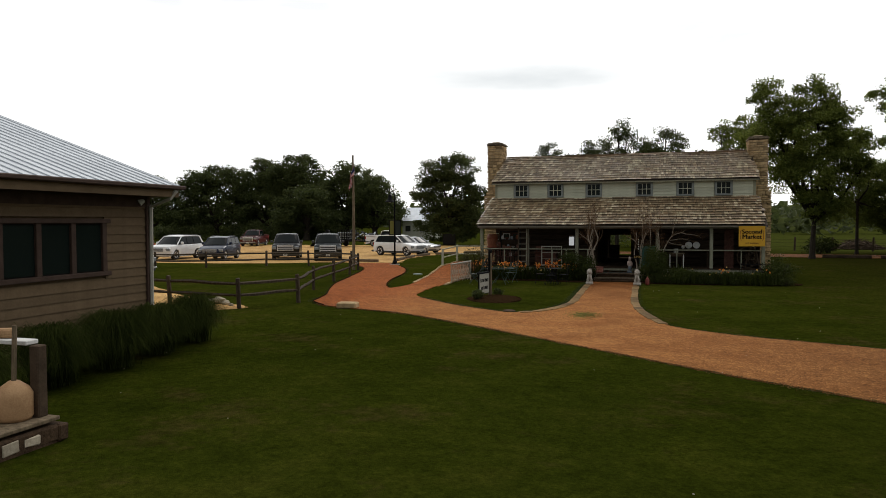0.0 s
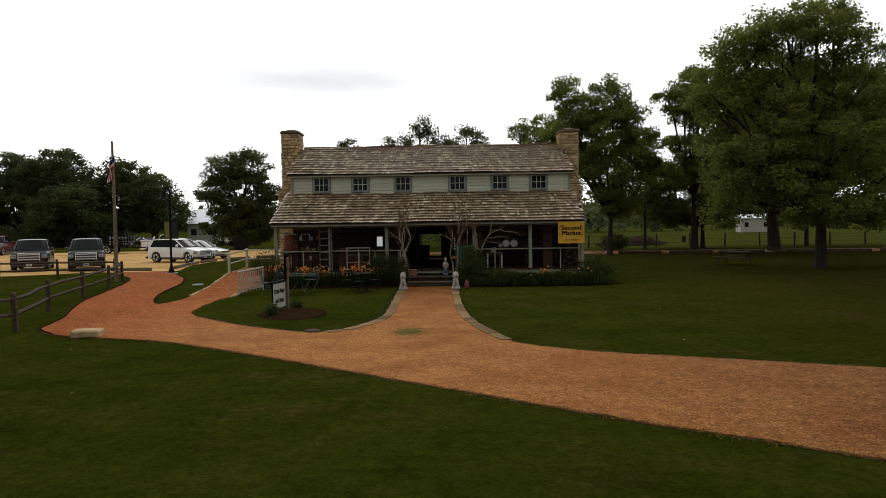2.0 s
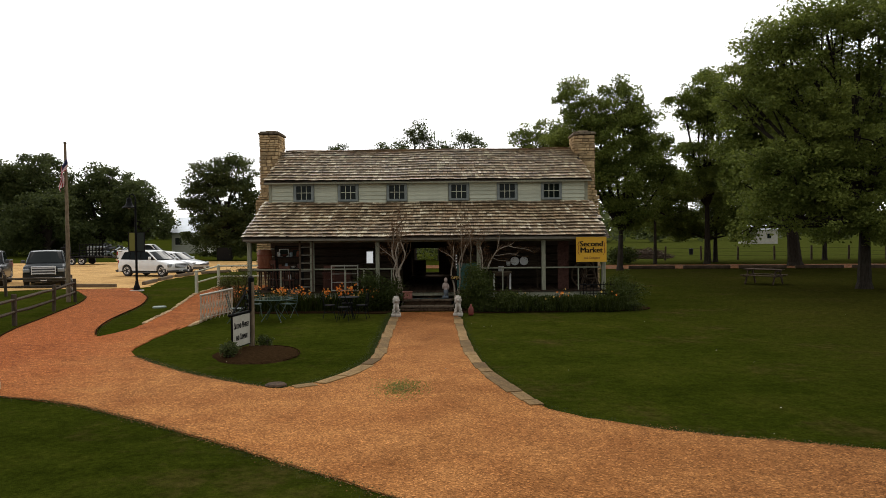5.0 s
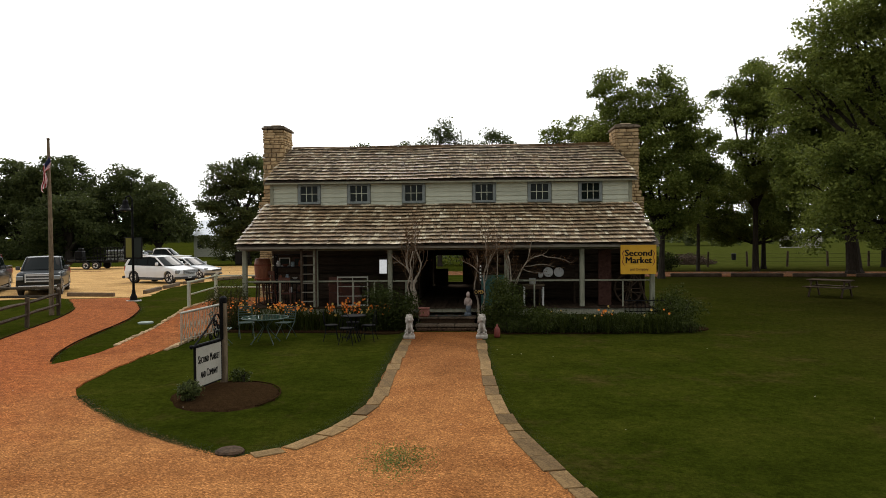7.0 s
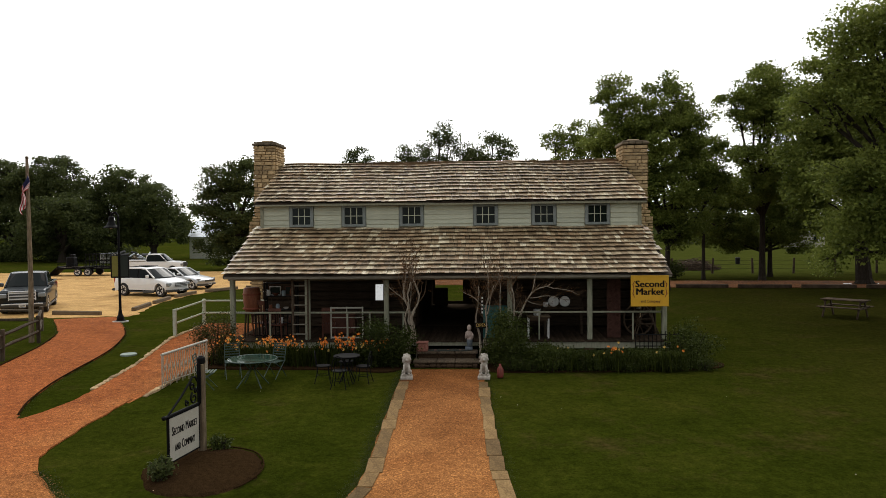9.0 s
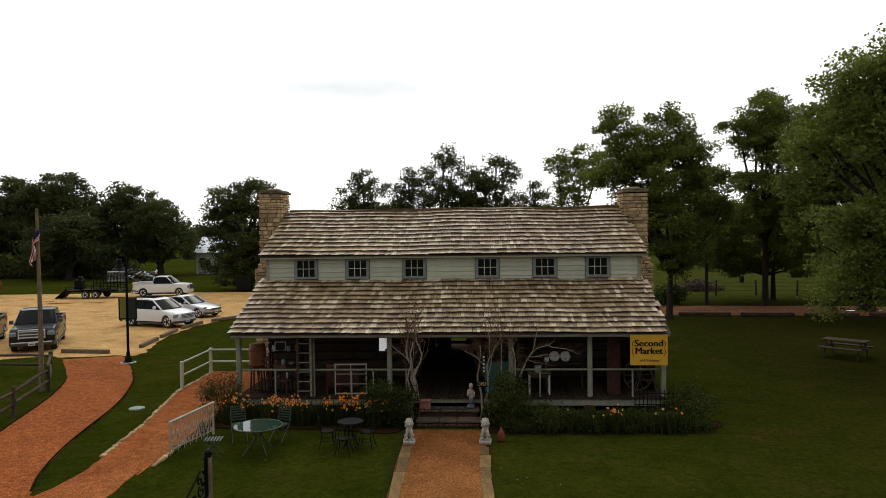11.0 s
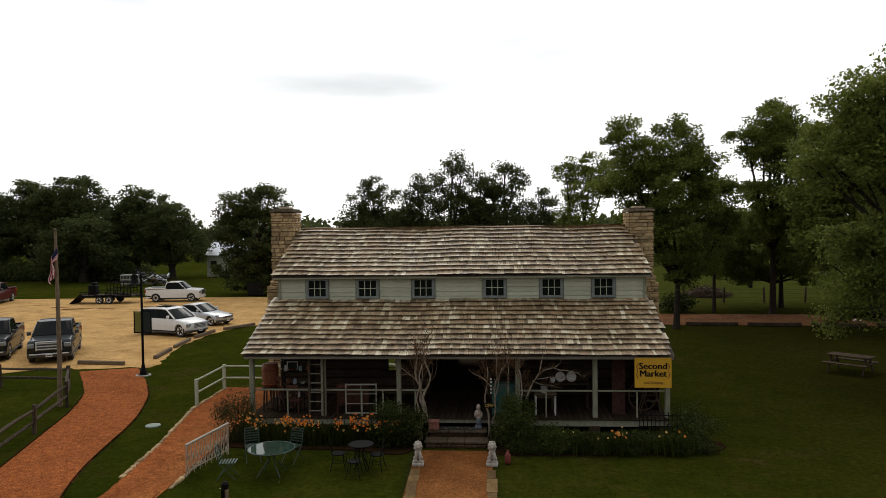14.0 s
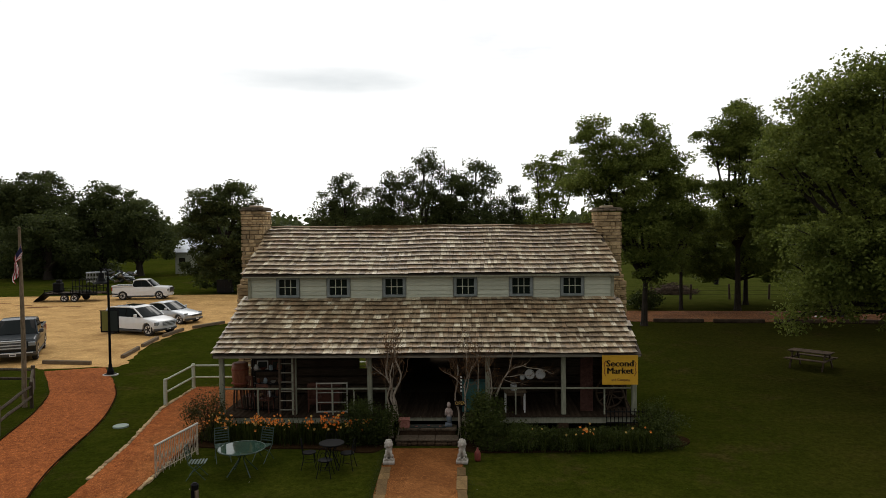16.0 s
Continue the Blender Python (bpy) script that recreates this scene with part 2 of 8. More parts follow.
    bs.inputs["Roughness"].default_value = 0.92
    bs.inputs["Specular IOR Level"].default_value = 0.05
    bump(nt, bs, vor.outputs["Distance"], 0.8, 0.012)
    return m


def glass_mat(name, tint, rough=0.05, spec=0.35):
    m, nt, bs = shader(name)
    bs.inputs["Base Color"].default_value = (*tint, 1)
    bs.inputs["Roughness"].default_value = rough
    bs.inputs["Specular IOR Level"].default_value = spec
    return m


def shake_material(name, island):
    """Split shakes that have weathered apart: silver, tan, russet and nearly black ones."""
    m, nt, bs = shader(name)
    p = world_pos(nt)
    rnd = nt.nodes.new("ShaderNodeNewGeometry").outputs["Random Per Island"] if island else nt.nodes.new("ShaderNodeObjectInfo").outputs["Random"]
    c = ramp(nt, rnd, [(0.0, (0.157, 0.109, 0.0613)), (0.2, (0.25, 0.18, 0.105)), (0.45, (0.343, 0.26, 0.157)), (0.62, (0.328, 0.218, 0.122)), (0.8, (0.446, 0.361, 0.23)), (0.93, (0.568, 0.495, 0.339)), (1.0, (0.706, 0.64, 0.476))])
    grain = noise_tex(nt, p, 5, 5, 0.75, (7, 1.2, 1.2))
    c = mixc(nt, 0.8, c, ramp(nt, grain, [(0.32, (0.42, 0.38, 0.35)), (0.66, (1.35, 1.35, 1.35))]), "MULTIPLY")
    wide = noise_tex(nt, p, 0.55, 5, 0.65)
    c = mixc(nt, 0.75, c, ramp(nt, wide, [(0.3, (0.62, 0.58, 0.5)), (0.5, (1, 1, 1)), (0.7, (1.2, 1.18, 1.15))]), "MULTIPLY")
    moss = noise_tex(nt, p, 1.6, 5, 0.7)
    c = mixc(nt, ramp(nt, moss, [(0.6, (0, 0, 0)), (0.78, (0.55, 0.55, 0.55))]), c, (0.10, 0.085, 0.035))
    nt.links.new(c, bs.inputs["Base Color"])
    bs.inputs["Roughness"].default_value, bs.inputs["Specular IOR Level"].default_value = 0.38, 0.58
    bump(nt, bs, grain, 0.7, 0.008)
    return m


LAWN = lawn_material()
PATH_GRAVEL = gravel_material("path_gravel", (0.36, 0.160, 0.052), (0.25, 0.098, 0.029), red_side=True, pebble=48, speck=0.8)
LOT_GRAVEL = gravel_material("lot_gravel", (0.56, 0.355, 0.14), (0.39, 0.228, 0.085), pebble=20, speck=0.32)
LANE_DIRT = gravel_material("lane_dirt", (0.18, 0.078, 0.030), (0.115, 0.048, 0.018), pebble=14)
MULCH = surface("bark_mulch", (0.013, 0.008, 0.004), (0.046, 0.026, 0.012), 14, 60, 0.95, bump_d=0.03, stains=0.6, matt=True)
SHAKE = shake_material("weathered_shake", False)
SHAKE_ISL = shake_material("weathered_shake_field", True)
DECKING = surface("roof_boards", (0.05, 0.04, 0.03), (0.09, 0.07, 0.055), 4, 30, 0.9)
PALE_PAINT = surface("pale_green_paint", (0.45, 0.47, 0.37), (0.60, 0.62, 0.49), 3, 45, 0.7, bump_d=0.002, stretch=(1, 1, 6), vary=0.12)
POST_PAINT = surface("worn_grey_green_paint", (0.21, 0.215, 0.155), (0.37, 0.37, 0.275), 5, 50, 0.75, bump_d=0.003, stretch=(4, 4, 0.7), vary=0.1)
BEAM_WOOD = surface("weathered_beam", (0.15, 0.135, 0.105), (0.28, 0.255, 0.205), 5, 50, 0.85, bump_d=0.003, stretch=(0.7, 4, 4))
DRY_LEAF = surface("dry_brown_leaf", (0.09, 0.04, 0.016), (0.20, 0.10, 0.04), 9, 50, 0.9, bump_d=0.0)
TWIG = surface("dry_twig_bark", (0.075, 0.045, 0.026), (0.22, 0.15, 0.095), 9, 50, 0.9, bump_d=0.0)
BLUE_TRIM = surface("grey_blue_trim", (0.165, 0.195, 0.19), (0.26, 0.285, 0.272), 5, 50, 0.65, bump_d=0.002)
LIMESTONE = surface("limestone", (0.31, 0.20, 0.098), (0.60, 0.44, 0.245), 4, 35, 0.9, bump_d=0.012, vary=0.45, stains=0.35)
STEP_STONE = surface("worn_dark_stone", (0.02, 0.012, 0.008), (0.105, 0.066, 0.038), 5, 26, 0.9, bump_d=0.015, stains=0.5)
MORTAR = surface("mortar", (0.31, 0.235, 0.15), (0.46, 0.36, 0.24), 8, 60, 0.95, bump_d=0.01)
FLAGSTONE = surface("flagstone", (0.10, 0.060, 0.024), (0.285, 0.180, 0.076), 3, 30, 0.9, bump_d=0.012, vary=0.45, stains=0.55)
PALE_STONE = surface("pale_stone", (0.28, 0.235, 0.165), (0.52, 0.45, 0.34), 4, 30, 0.9, bump_d=0.012, vary=0.25)
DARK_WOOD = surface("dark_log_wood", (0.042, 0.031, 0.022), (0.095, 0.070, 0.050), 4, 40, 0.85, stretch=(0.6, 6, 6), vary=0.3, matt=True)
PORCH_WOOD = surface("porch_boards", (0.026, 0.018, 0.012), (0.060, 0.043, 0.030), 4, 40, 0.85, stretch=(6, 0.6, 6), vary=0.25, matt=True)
GREY_WOOD = surface("weathered_fence_wood", (0.075, 0.055, 0.034), (0.25, 0.19, 0.122), 5, 50, 0.9, bump_d=0.006, stretch=(3, 3, 0.7), vary=0.3)
FENCE_WOOD = surface("dark_fence_wood", (0.028, 0.020, 0.013), (0.105, 0.080, 0.054), 5, 50, 0.9, bump_d=0.006, stretch=(3, 3, 0.7), vary=0.3)
TIMBER = surface("old_timber", (0.04, 0.028, 0.019), (0.11, 0.075, 0.049), 3, 40, 0.9, bump_d=0.01, vary=0.2)
BARK = surface("tree_bark", (0.016, 0.013, 0.010), (0.052, 0.042, 0.031), 5, 30, 0.95, bump_d=0.03, stretch=(3, 3, 0.6))
PALE_BARK = surface("bare_vine_bark", (0.213, 0.168, 0.121), (0.451, 0.392, 0.312), 9, 50, 0.9, bump_d=0.01, stretch=(3, 3, 0.6))
OAK_LEAF = leaf_mat("oak_leaves", (0.0574, 0.0798, 0.014), (0.126, 0.162, 0.0302), (0.27, 0.303, 0.0648), through_light=0.42)
DARK_LEAF = leaf_mat("far_oak_leaves", (0.033, 0.045, 0.015), (0.066, 0.085, 0.026), (0.118, 0.136, 0.042), through_light=0.42)
NEAR_LEAF = leaf_mat("lawn_oak_leaves", (0.0576, 0.0789, 0.014), (0.127, 0.162, 0.03), (0.266, 0.295, 0.062), through_light=0.42)
SHRUB_LEAF = leaf_mat("shrub_leaves", (0.014, 0.021, 0.004), (0.034, 0.048, 0.010), (0.074, 0.092, 0.018))
TUFT_LEAF = leaf_mat("strap_foliage", (0.009, 0.014, 0.003), (0.024, 0.033, 0.007), (0.055, 0.066, 0.013), spec=0.0)
GRASS_LEAF = leaf_mat("fountain_grass", (0.008, 0.012, 0.003), (0.023, 0.033, 0.007), (0.078, 0.095, 0.024), spec=0.0)
WISPY_LEAF = leaf_mat("wispy_olive_leaves", (0.018, 0.020, 0.005), (0.045, 0.046, 0.012), (0.10, 0.092, 0.028))
LILY = leaf_mat("lily_petals", (0.75, 0.15, 0.012), (0.86, 0.27, 0.03), (0.92, 0.46, 0.12))
YELLOW_PETAL = leaf_mat("yellow_petals", (0.65, 0.42, 0.08), (0.75, 0.5, 0.12), (0.8, 0.6, 0.25))
PALE_PETAL = leaf_mat("pale_petals", (0.6, 0.52, 0.45), (0.75, 0.68, 0.6), (0.8, 0.75, 0.7))
TIN = surface("galvanised_sheet", (0.50, 0.53, 0.56), (0.66, 0.69, 0.72), 1.2, 12, 0.42, metal=0.65, bump_d=0.001, stains=0.15)
SIDING = surface("brown_lap_siding", (0.115, 0.078, 0.043), (0.165, 0.115, 0.066), 3, 40, 0.75, bump_d=0.002, vary=0.12)
BROWN_TRIM = surface("brown_trim", (0.05, 0.032, 0.024), (0.085, 0.055, 0.042), 4, 40, 0.7, bump_d=0.002)
PANE = glass_mat("window_glass", (0.010, 0.015, 0.013), 0.1, 0.14)
CAR_GLASS = glass_mat("car_glass", (0.006, 0.009, 0.009), 0.04, 0.07)
TABLE_GLASS = glass_mat("table_glass", (0.022, 0.045, 0.032), 0.05, 0.3)
BLACK_IRON = plain("black_iron", (0.008, 0.008, 0.008), 0.6, 0.0, 0.0, 0.06)
GREEN_IRON = plain("green_painted_iron", (0.028, 0.055, 0.04), 0.55, 0.0)
WHITE_IRON = surface("rusted_white_iron", (0.26, 0.19, 0.12), (0.62, 0.55, 0.44), 9, 60, 0.7, bump_d=0.002, stains=0.4)
STATUE = surface("cast_stone", (0.26, 0.23, 0.19), (0.52, 0.48, 0.42), 9, 60, 0.9, bump_d=0.006)
WHITE_PAINT = surface("white_paint", (0.60, 0.59, 0.56), (0.78, 0.77, 0.74), 5, 50, 0.65, bump_d=0.001)
YELLOW_BOARD = surface("yellow_banner", (0.64, 0.34, 0.018), (0.74, 0.41, 0.03), 2, 40, 0.6, bump_d=0.0, stains=0.1)
BLACK_PAINT = plain("black_paint", (0.012, 0.011, 0.01), 0.6, 0.0, 0.0, 0.1)
CREAM_BOARD = surface("cream_board", (0.35, 0.33, 0.27), (0.47, 0.45, 0.38), 3, 40, 0.6, bump_d=0.001)
RUBBER = plain("tyre_rubber", (0.015, 0.015, 0.015), 0.85)
ALLOY = plain("alloy_rim", (0.62, 0.62, 0.62), 0.35, 0.3)
LOG_TIMBER = surface("worn_pale_timber", (0.075, 0.052, 0.033), (0.24, 0.175, 0.11), 3, 40, 0.9, bump_d=0.012, stretch=(0.7, 4, 4), vary=0.3, stains=0.5)
BRIGHT_TRIM = plain("bright_trim", (0.78, 0.79, 0.80), 0.2, 0.3)
CHROME = plain("chrome", (0.6, 0.6, 0.6), 0.15, 1.0)
LENS = plain("lamp_lens", (0.30, 0.32, 0.33), 0.12, 0.2, 0.6)
RED_LENS = plain("red_lens", (0.35, 0.02, 0.015), 0.2, 0.0, 0.5)
GREY_PLASTIC = plain("grey_plastic", (0.05, 0.05, 0.05), 0.6)
RED_WOOD = surface("red_brown_wood", (0.05, 0.018, 0.010), (0.13, 0.042, 0.022), 4, 40, 0.6, bump_d=0.003)
CARVED_WOOD = surface("red_brown_carved_wood", (0.03, 0.014, 0.010), (0.115, 0.055, 0.042), 9, 60, 0.8, bump_d=0.006, stains=0.5)
FADED_RED = surface("faded_red_weave", (0.20, 0.07, 0.05), (0.40, 0.19, 0.15), 12, 60, 0.85)
TEAL = surface("teal_paint", (0.02, 0.085, 0.08), (0.042, 0.145, 0.13), 5, 50, 0.6)
CERAMIC = plain("white_ceramic", (0.68, 0.68, 0.66), 0.25, 0.0, 0.3)
CONCRETE = surface("concrete", (0.36, 0.34, 0.31), (0.50, 0.48, 0.44), 5, 50, 0.9)
TERRACOTTA = surface("red_clay", (0.17, 0.05, 0.03), (0.27, 0.085, 0.05), 6, 50, 0.8)
OLIVE_CLOTH = plain("olive_cloth", (0.19, 0.18, 0.035), 0.85)
GREY_CLOTH = plain("dark_green_cloth", (0.018, 0.026, 0.02), 0.85)
FLAG_RED, FLAG_WHITE, FLAG_BLUE = plain("flag_red", (0.48, 0.03, 0.035), 0.8), plain("flag_white", (0.78, 0.76, 0.74), 0.8), plain("flag_blue", (0.025, 0.035, 0.12), 0.8)
TAN_CLAY = surface("tan_stoneware", (0.34, 0.20, 0.10), (0.48, 0.30, 0.16), 6, 50, 0.7)
GREEN_LID = plain("green_plastic_lid", (0.20, 0.25, 0.20), 0.7)
MIRROR_GLASS = plain("mirror_glass", (0.92, 0.92, 0.92), 0.02, 1.0)
PUDDLE = glass_mat("rain_water", (0.10, 0.075, 0.05), 0.02, 0.5)


# ---- mesh helpers ----
class Mesh:
    """Collects vertices and faces for one mesh."""

    def __init__(self):
        self.v, self.f = [], []

    def add(self, verts, faces, m=None):
        n = len(self.v)
        self.v += [tuple(m @ Vector(p)) for p in verts] if m else [tuple(p) for p in verts]
        self.f += [tuple(n + i for i in f) for f in faces]
        return self

    def box(self, cx, cy, cz, sx, sy, sz, m=None, ch=0.0):
        """A box by centre and size, its edges chamfered by ch."""
        hx, hy, hz = sx / 2, sy / 2, sz / 2
        c = min(ch, hx * 0.45, hy * 0.45, hz * 0.45)
        if c <= 0:
            vs = [(cx + i * hx, cy + j * hy, cz + k * hz) for i in (-1, 1) for j in (-1, 1) for k in (-1, 1)]
            return self.add(vs, [(0, 1, 3, 2), (4, 6, 7, 5), (0, 4, 5, 1), (2, 3, 7, 6), (0, 2, 6, 4), (1, 5, 7, 3)], m)
        bm = bmesh.new()
        bmesh.ops.create_cube(bm, size=1.0, matrix=Matrix.Translation((cx, cy, cz)) @ Matrix.Diagonal((sx, sy, sz, 1)))
        bmesh.ops.bevel(bm, geom=bm.edges[:], offset=c, segments=1, affect="EDGES")
        return self.bm(bm, m)

    def bm(self, bm, m=None):
        bm.verts.index_update()
        self.add([v.co for v in bm.verts], [[v.index for v in f.verts] for f in bm.faces], m)
        bm.free()
        return self

    def rod(self, a, b, r0, r1=None, seg=8, caps=True):
        r1 = r0 if r1 is None else r1
        a, b = Vector(a), Vector(b)
        d = (b - a).normalized()
        s = d.cross(Vector((0, 0, 1)) if abs(d.z) < 0.9 else Vector((1, 0, 0))).normalized()
        u = s.cross(d)
        vs = []
        for p, r in ((a, r0), (b, r1)):
            vs += [p + r * (math.cos(2 * math.pi * i / seg) * s + math.sin(2 * math.pi * i / seg) * u) for i in range(seg)]
        fs = [(i, (i + 1) % seg, seg + (i + 1) % seg, seg + i) for i in range(seg)]
        if caps:
            fs += [tuple(range(seg))[::-1], tuple(range(seg, 2 * seg))]
        return self.add(vs, fs)

    def tube(self, pts, radii, seg=6):
        pts = [Vector(p) for p in pts]
        vs, fs = [], []
        for i, p in enumerate(pts):
            d = (pts[min(i + 1, len(pts) - 1)] - pts[max(i - 1, 0)]).normalized()
            s = d.cross(Vector((0.3, 0.9, 0.2))).normalized()
            u = s.cross(d)
            vs += [p + radii[i] * (math.cos(2 * math.pi * k / seg) * s + math.sin(2 * math.pi * k / seg) * u) for k in range(seg)]
        for i in range(len(pts) - 1):
            fs += [(i * seg + k, i * seg + (k + 1) % seg, (i + 1) * seg + (k + 1) % seg, (i + 1) * seg + k) for k in range(seg)]
        fs += [tuple(range(seg))[::-1], tuple(range(len(vs) - seg, len(vs)))]
        return self.add(vs, fs)

    def turned(self, prof, cx=0, cy=0, seg=16):
        """A turned shape from (radius, z) pairs."""
        n = len(prof)
        vs = [(cx + r * math.cos(2 * math.pi * k / seg), cy + r * math.sin(2 * math.pi * k / seg), z) for r, z in prof for k in range(seg)]
        fs = [(i * seg + k, i * seg + (k + 1) % seg, (i + 1) * seg + (k + 1) % seg, (i + 1) * seg + k) for i in range(n - 1) for k in range(seg)]
        fs += [tuple(range(seg))[::-1], tuple(range((n - 1) * seg, n * seg))]
        return self.add(vs, fs)

    def ball(self, c, r, sub=2, squash=(1, 1, 1), m=None):
        bm = bmesh.new()
        bmesh.ops.create_icosphere(bm, subdivisions=sub, radius=1, matrix=Matrix.Translation(c) @ Matrix.Diagonal((r * squash[0], r * squash[1], r * squash[2], 1)))
        return self.bm(bm, m)

    def prism(self, poly, z0, z1):
        n = len(poly)
        vs = [(x, y, z0) for x, y in poly] + [(x, y, z1) for x, y in poly]
        return self.add(vs, [tuple(range(n))[::-1], tuple(range(n, 2 * n))] + [(i, (i + 1) % n, n + (i + 1) % n, n + i) for i in range(n)])

    def data(self, name, mat, smooth=False):
        me = bpy.data.meshes.new(name)
        me.from_pydata(self.v, [], self.f)
        for x in mat if isinstance(mat, (list, tuple)) else [mat]:
            me.materials.append(x)
        bm = bmesh.new()
        bm.from_mesh(me)
        bmesh.ops.recalc_face_normals(bm, faces=bm.faces)
        bm.to_mesh(me)
        bm.free()
        if smooth:
            me.polygons.foreach_set("use_smooth", [True] * len(me.polygons))
        return me


def part(name, mesh, mat, parent, label="", smooth=False, m=None):
    """One mesh object under a thing or a part; the mesh stands in its parent's space."""
    me = mesh if isinstance(mesh, bpy.types.Mesh) else mesh.data(name, mat, smooth)
    ob = new(name, me)
    ob.parent = parent
    if m is not None:
        ob.matrix_basis = m
    return tagged(ob, label)


def thing(name, label, category, at=(0, 0, 0), turn=0, group="", kind=""):
    ob = new(name)
    ob.empty_display_size = 0.2
    ob.matrix_basis = pose(*at, 0, 0, turn)
    return tagged(ob, label, category, group, kind)


def solid(name, mesh, mat, label, category, at=(0, 0, 0), turn=0, group="", kind="", smooth=False):
    """A thing of one single mesh."""
    ob = new(name, mesh.data(name, mat, smooth))
    ob.matrix_basis = pose(*at, 0, 0, turn)
    return tagged(ob, label, category, group, kind)


def smooth_line(pts, closed=False, steps=6):
    """A Catmull-Rom line through points."""
    out, n = [], len(pts)
    for i in range(n if closed else n - 1):
        p = [Vector((*pts[(i + k) % n if closed else max(0, min(n - 1, i + k))][:2], 0)) for k in (-1, 0, 1, 2)]
        for s in range(steps):
            t = s / steps
            q = 0.5 * (2 * p[1] + (p[2] - p[0]) * t + (2 * p[0] - 5 * p[1] + 4 * p[2] - p[3]) * t * t + (3 * p[1] - p[0] - 3 * p[2] + p[3]) * t**3)
            out.append((q.x, q.y))
    if not closed:
        out.append(tuple(pts[-1][:2]))
    return out


def leaves(name, centres, size, mat, parent, rng, label="", spread=None, up=0.35, kind=""):
    """Many small leaf blades, two triangles each, bent along the middle, round the given centres."""
    c = np.asarray(centres, float)
    n = len(c)
    if spread is not None:
        c = c + rng.normal(0, 1, (n, 3)) * spread
    d = rng.normal(0, 1, (n, 3))
    d[:, 2] = d[:, 2] * 0.7 + up
    d /= np.linalg.norm(d, axis=1, keepdims=True) + 1e-9
    s = np.cross(d, rng.normal(0, 1, (n, 3)))
    s /= np.linalg.norm(s, axis=1, keepdims=True) + 1e-9
    w = size * rng.uniform(0.6, 1.4, (n, 1))
    bend = np.cross(d, s) * w * 0.18
    v = np.stack([c - d * w * 0.6, c + s * w * 0.36 + bend, c + d * w * 0.6, c - s * w * 0.36 + bend], 1).reshape(-1, 3)
    me = bpy.data.meshes.new(name)
    me.vertices.add(4 * n)
    me.vertices.foreach_set("co", v.ravel())
    me.loops.add(6 * n)
    b = 4 * np.arange(n)[:, None]
    me.loops.foreach_set("vertex_index", (b + np.array([[0, 1, 2, 0, 2, 3]])).ravel())
    me.polygons.add(2 * n)
    me.polygons.foreach_set("loop_start", 3 * np.arange(2 * n))
    me.materials.append(mat)
    me.update(calc_edges=True)
    me.validate()
    ob = new(name, me)
    ob.parent = parent
    return tagged(ob, label, kind=kind)


# ---- ground, paths, parking lot ----
from mathutils.geometry import tessellate_polygon

rng = np.random.default_rng(7)


def ground_mesh():
    """One sheet to the horizon, finer near the house, almost level."""
    xs = sorted({*[-2500, -1200, -600, -300, -160], *range(-100, 101, 4), *[160, 300, 600, 1200, 2500]})
    ys = sorted({*[-900, -300, -120], *range(-60, 101, 4), *[140, 200, 300, 500, 900, 1600, 3000]})
    m = Mesh()
    for y in ys:
        for x in xs:
            m.v.append((x, y, -0.02 + 0.012 * math.sin(0.31 * x + 0.2 * y) * math.cos(0.27 * y)))
    w = len(xs)
    m.f = [(j * w + i, j * w + i + 1, (j + 1) * w + i + 1, (j + 1) * w + i) for j in range(len(ys) - 1) for i in range(w - 1)]
    return m


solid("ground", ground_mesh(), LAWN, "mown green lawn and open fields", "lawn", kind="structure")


def slab(name, poly, top, mat, label, category, depth=0.12):
    """A flat area cut to an outline, with a rim."""
    n = len(poly)
    m = Mesh().add([(x, y, top) for x, y in poly] + [(x, y, top - depth) for x, y in poly], [(i, (i + 1) % n, n + (i + 1) % n, n + i) for i in range(n)])
    m.f += [tuple(t) for t in tessellate_polygon([[Vector((x, y, 0)) for x, y in poly]])]
    return solid(name, m, mat, label, category, kind="structure")


def wobble(line, amount=0.05, seed=1):
    r = random.Random(seed)
    return [(x + r.uniform(-amount, amount), y + r.uniform(-amount, amount)) for x, y in line]


NEAR_EDGE = [(-10.05, -11.2), (-9.7, -12.4), (-8.8, -13.4), (-7.3, -14.0), (-5.6, -14.6), (-3.5, -16.0), (-2.0, -17.1), (-0.75, -18.1), (0.97, -19.45), (3.0, -21.05), (4.4, -22.05), (6.5, -23.5), (10, -25.9), (18, -31.4)]
RIGHT_EDGE = [(22, -24.5), (12, -19.8), (7.6, -17.9), (4.9, -16.85), (3.6, -16.2), (2.5, -15.2), (2.0, -13.4), (1.62, -11.4), (1.42, -9.3), (1.3, -6), (1.2, -1.2)]
BED_EDGE = [(-1.1, -1.2), (-1.07, -3.6), (-0.96, -7.4), (-0.88, -10.2), (-1.13, -11.9), (-1.55, -12.95), (-2.0, -13.4), (-2.5, -13.45), (-4.5, -12.05), (-6.5, -10.0)]
RAMP_RIGHT = [(-6.92, -9.25), (-7.2, -7.3), (-7.38, -4.5)]
RAMP_LEFT = [(-8.85, -3.9), (-8.75, -5.1), (-8.82, -6.3)]
STRIP_TIP = [(-8.95, -6.75), (-9.2, -6.4), (-9.75, -5.2), (-10.4, -3.2), (-10.9, -1.0), (-11.2, 0.5), (-11.65, 2.3), (-12.3, 4.2), (-12.95, 5.8), (-13.75, 7.3), (-14.8, 9.1), (-16.2, 11.3)]
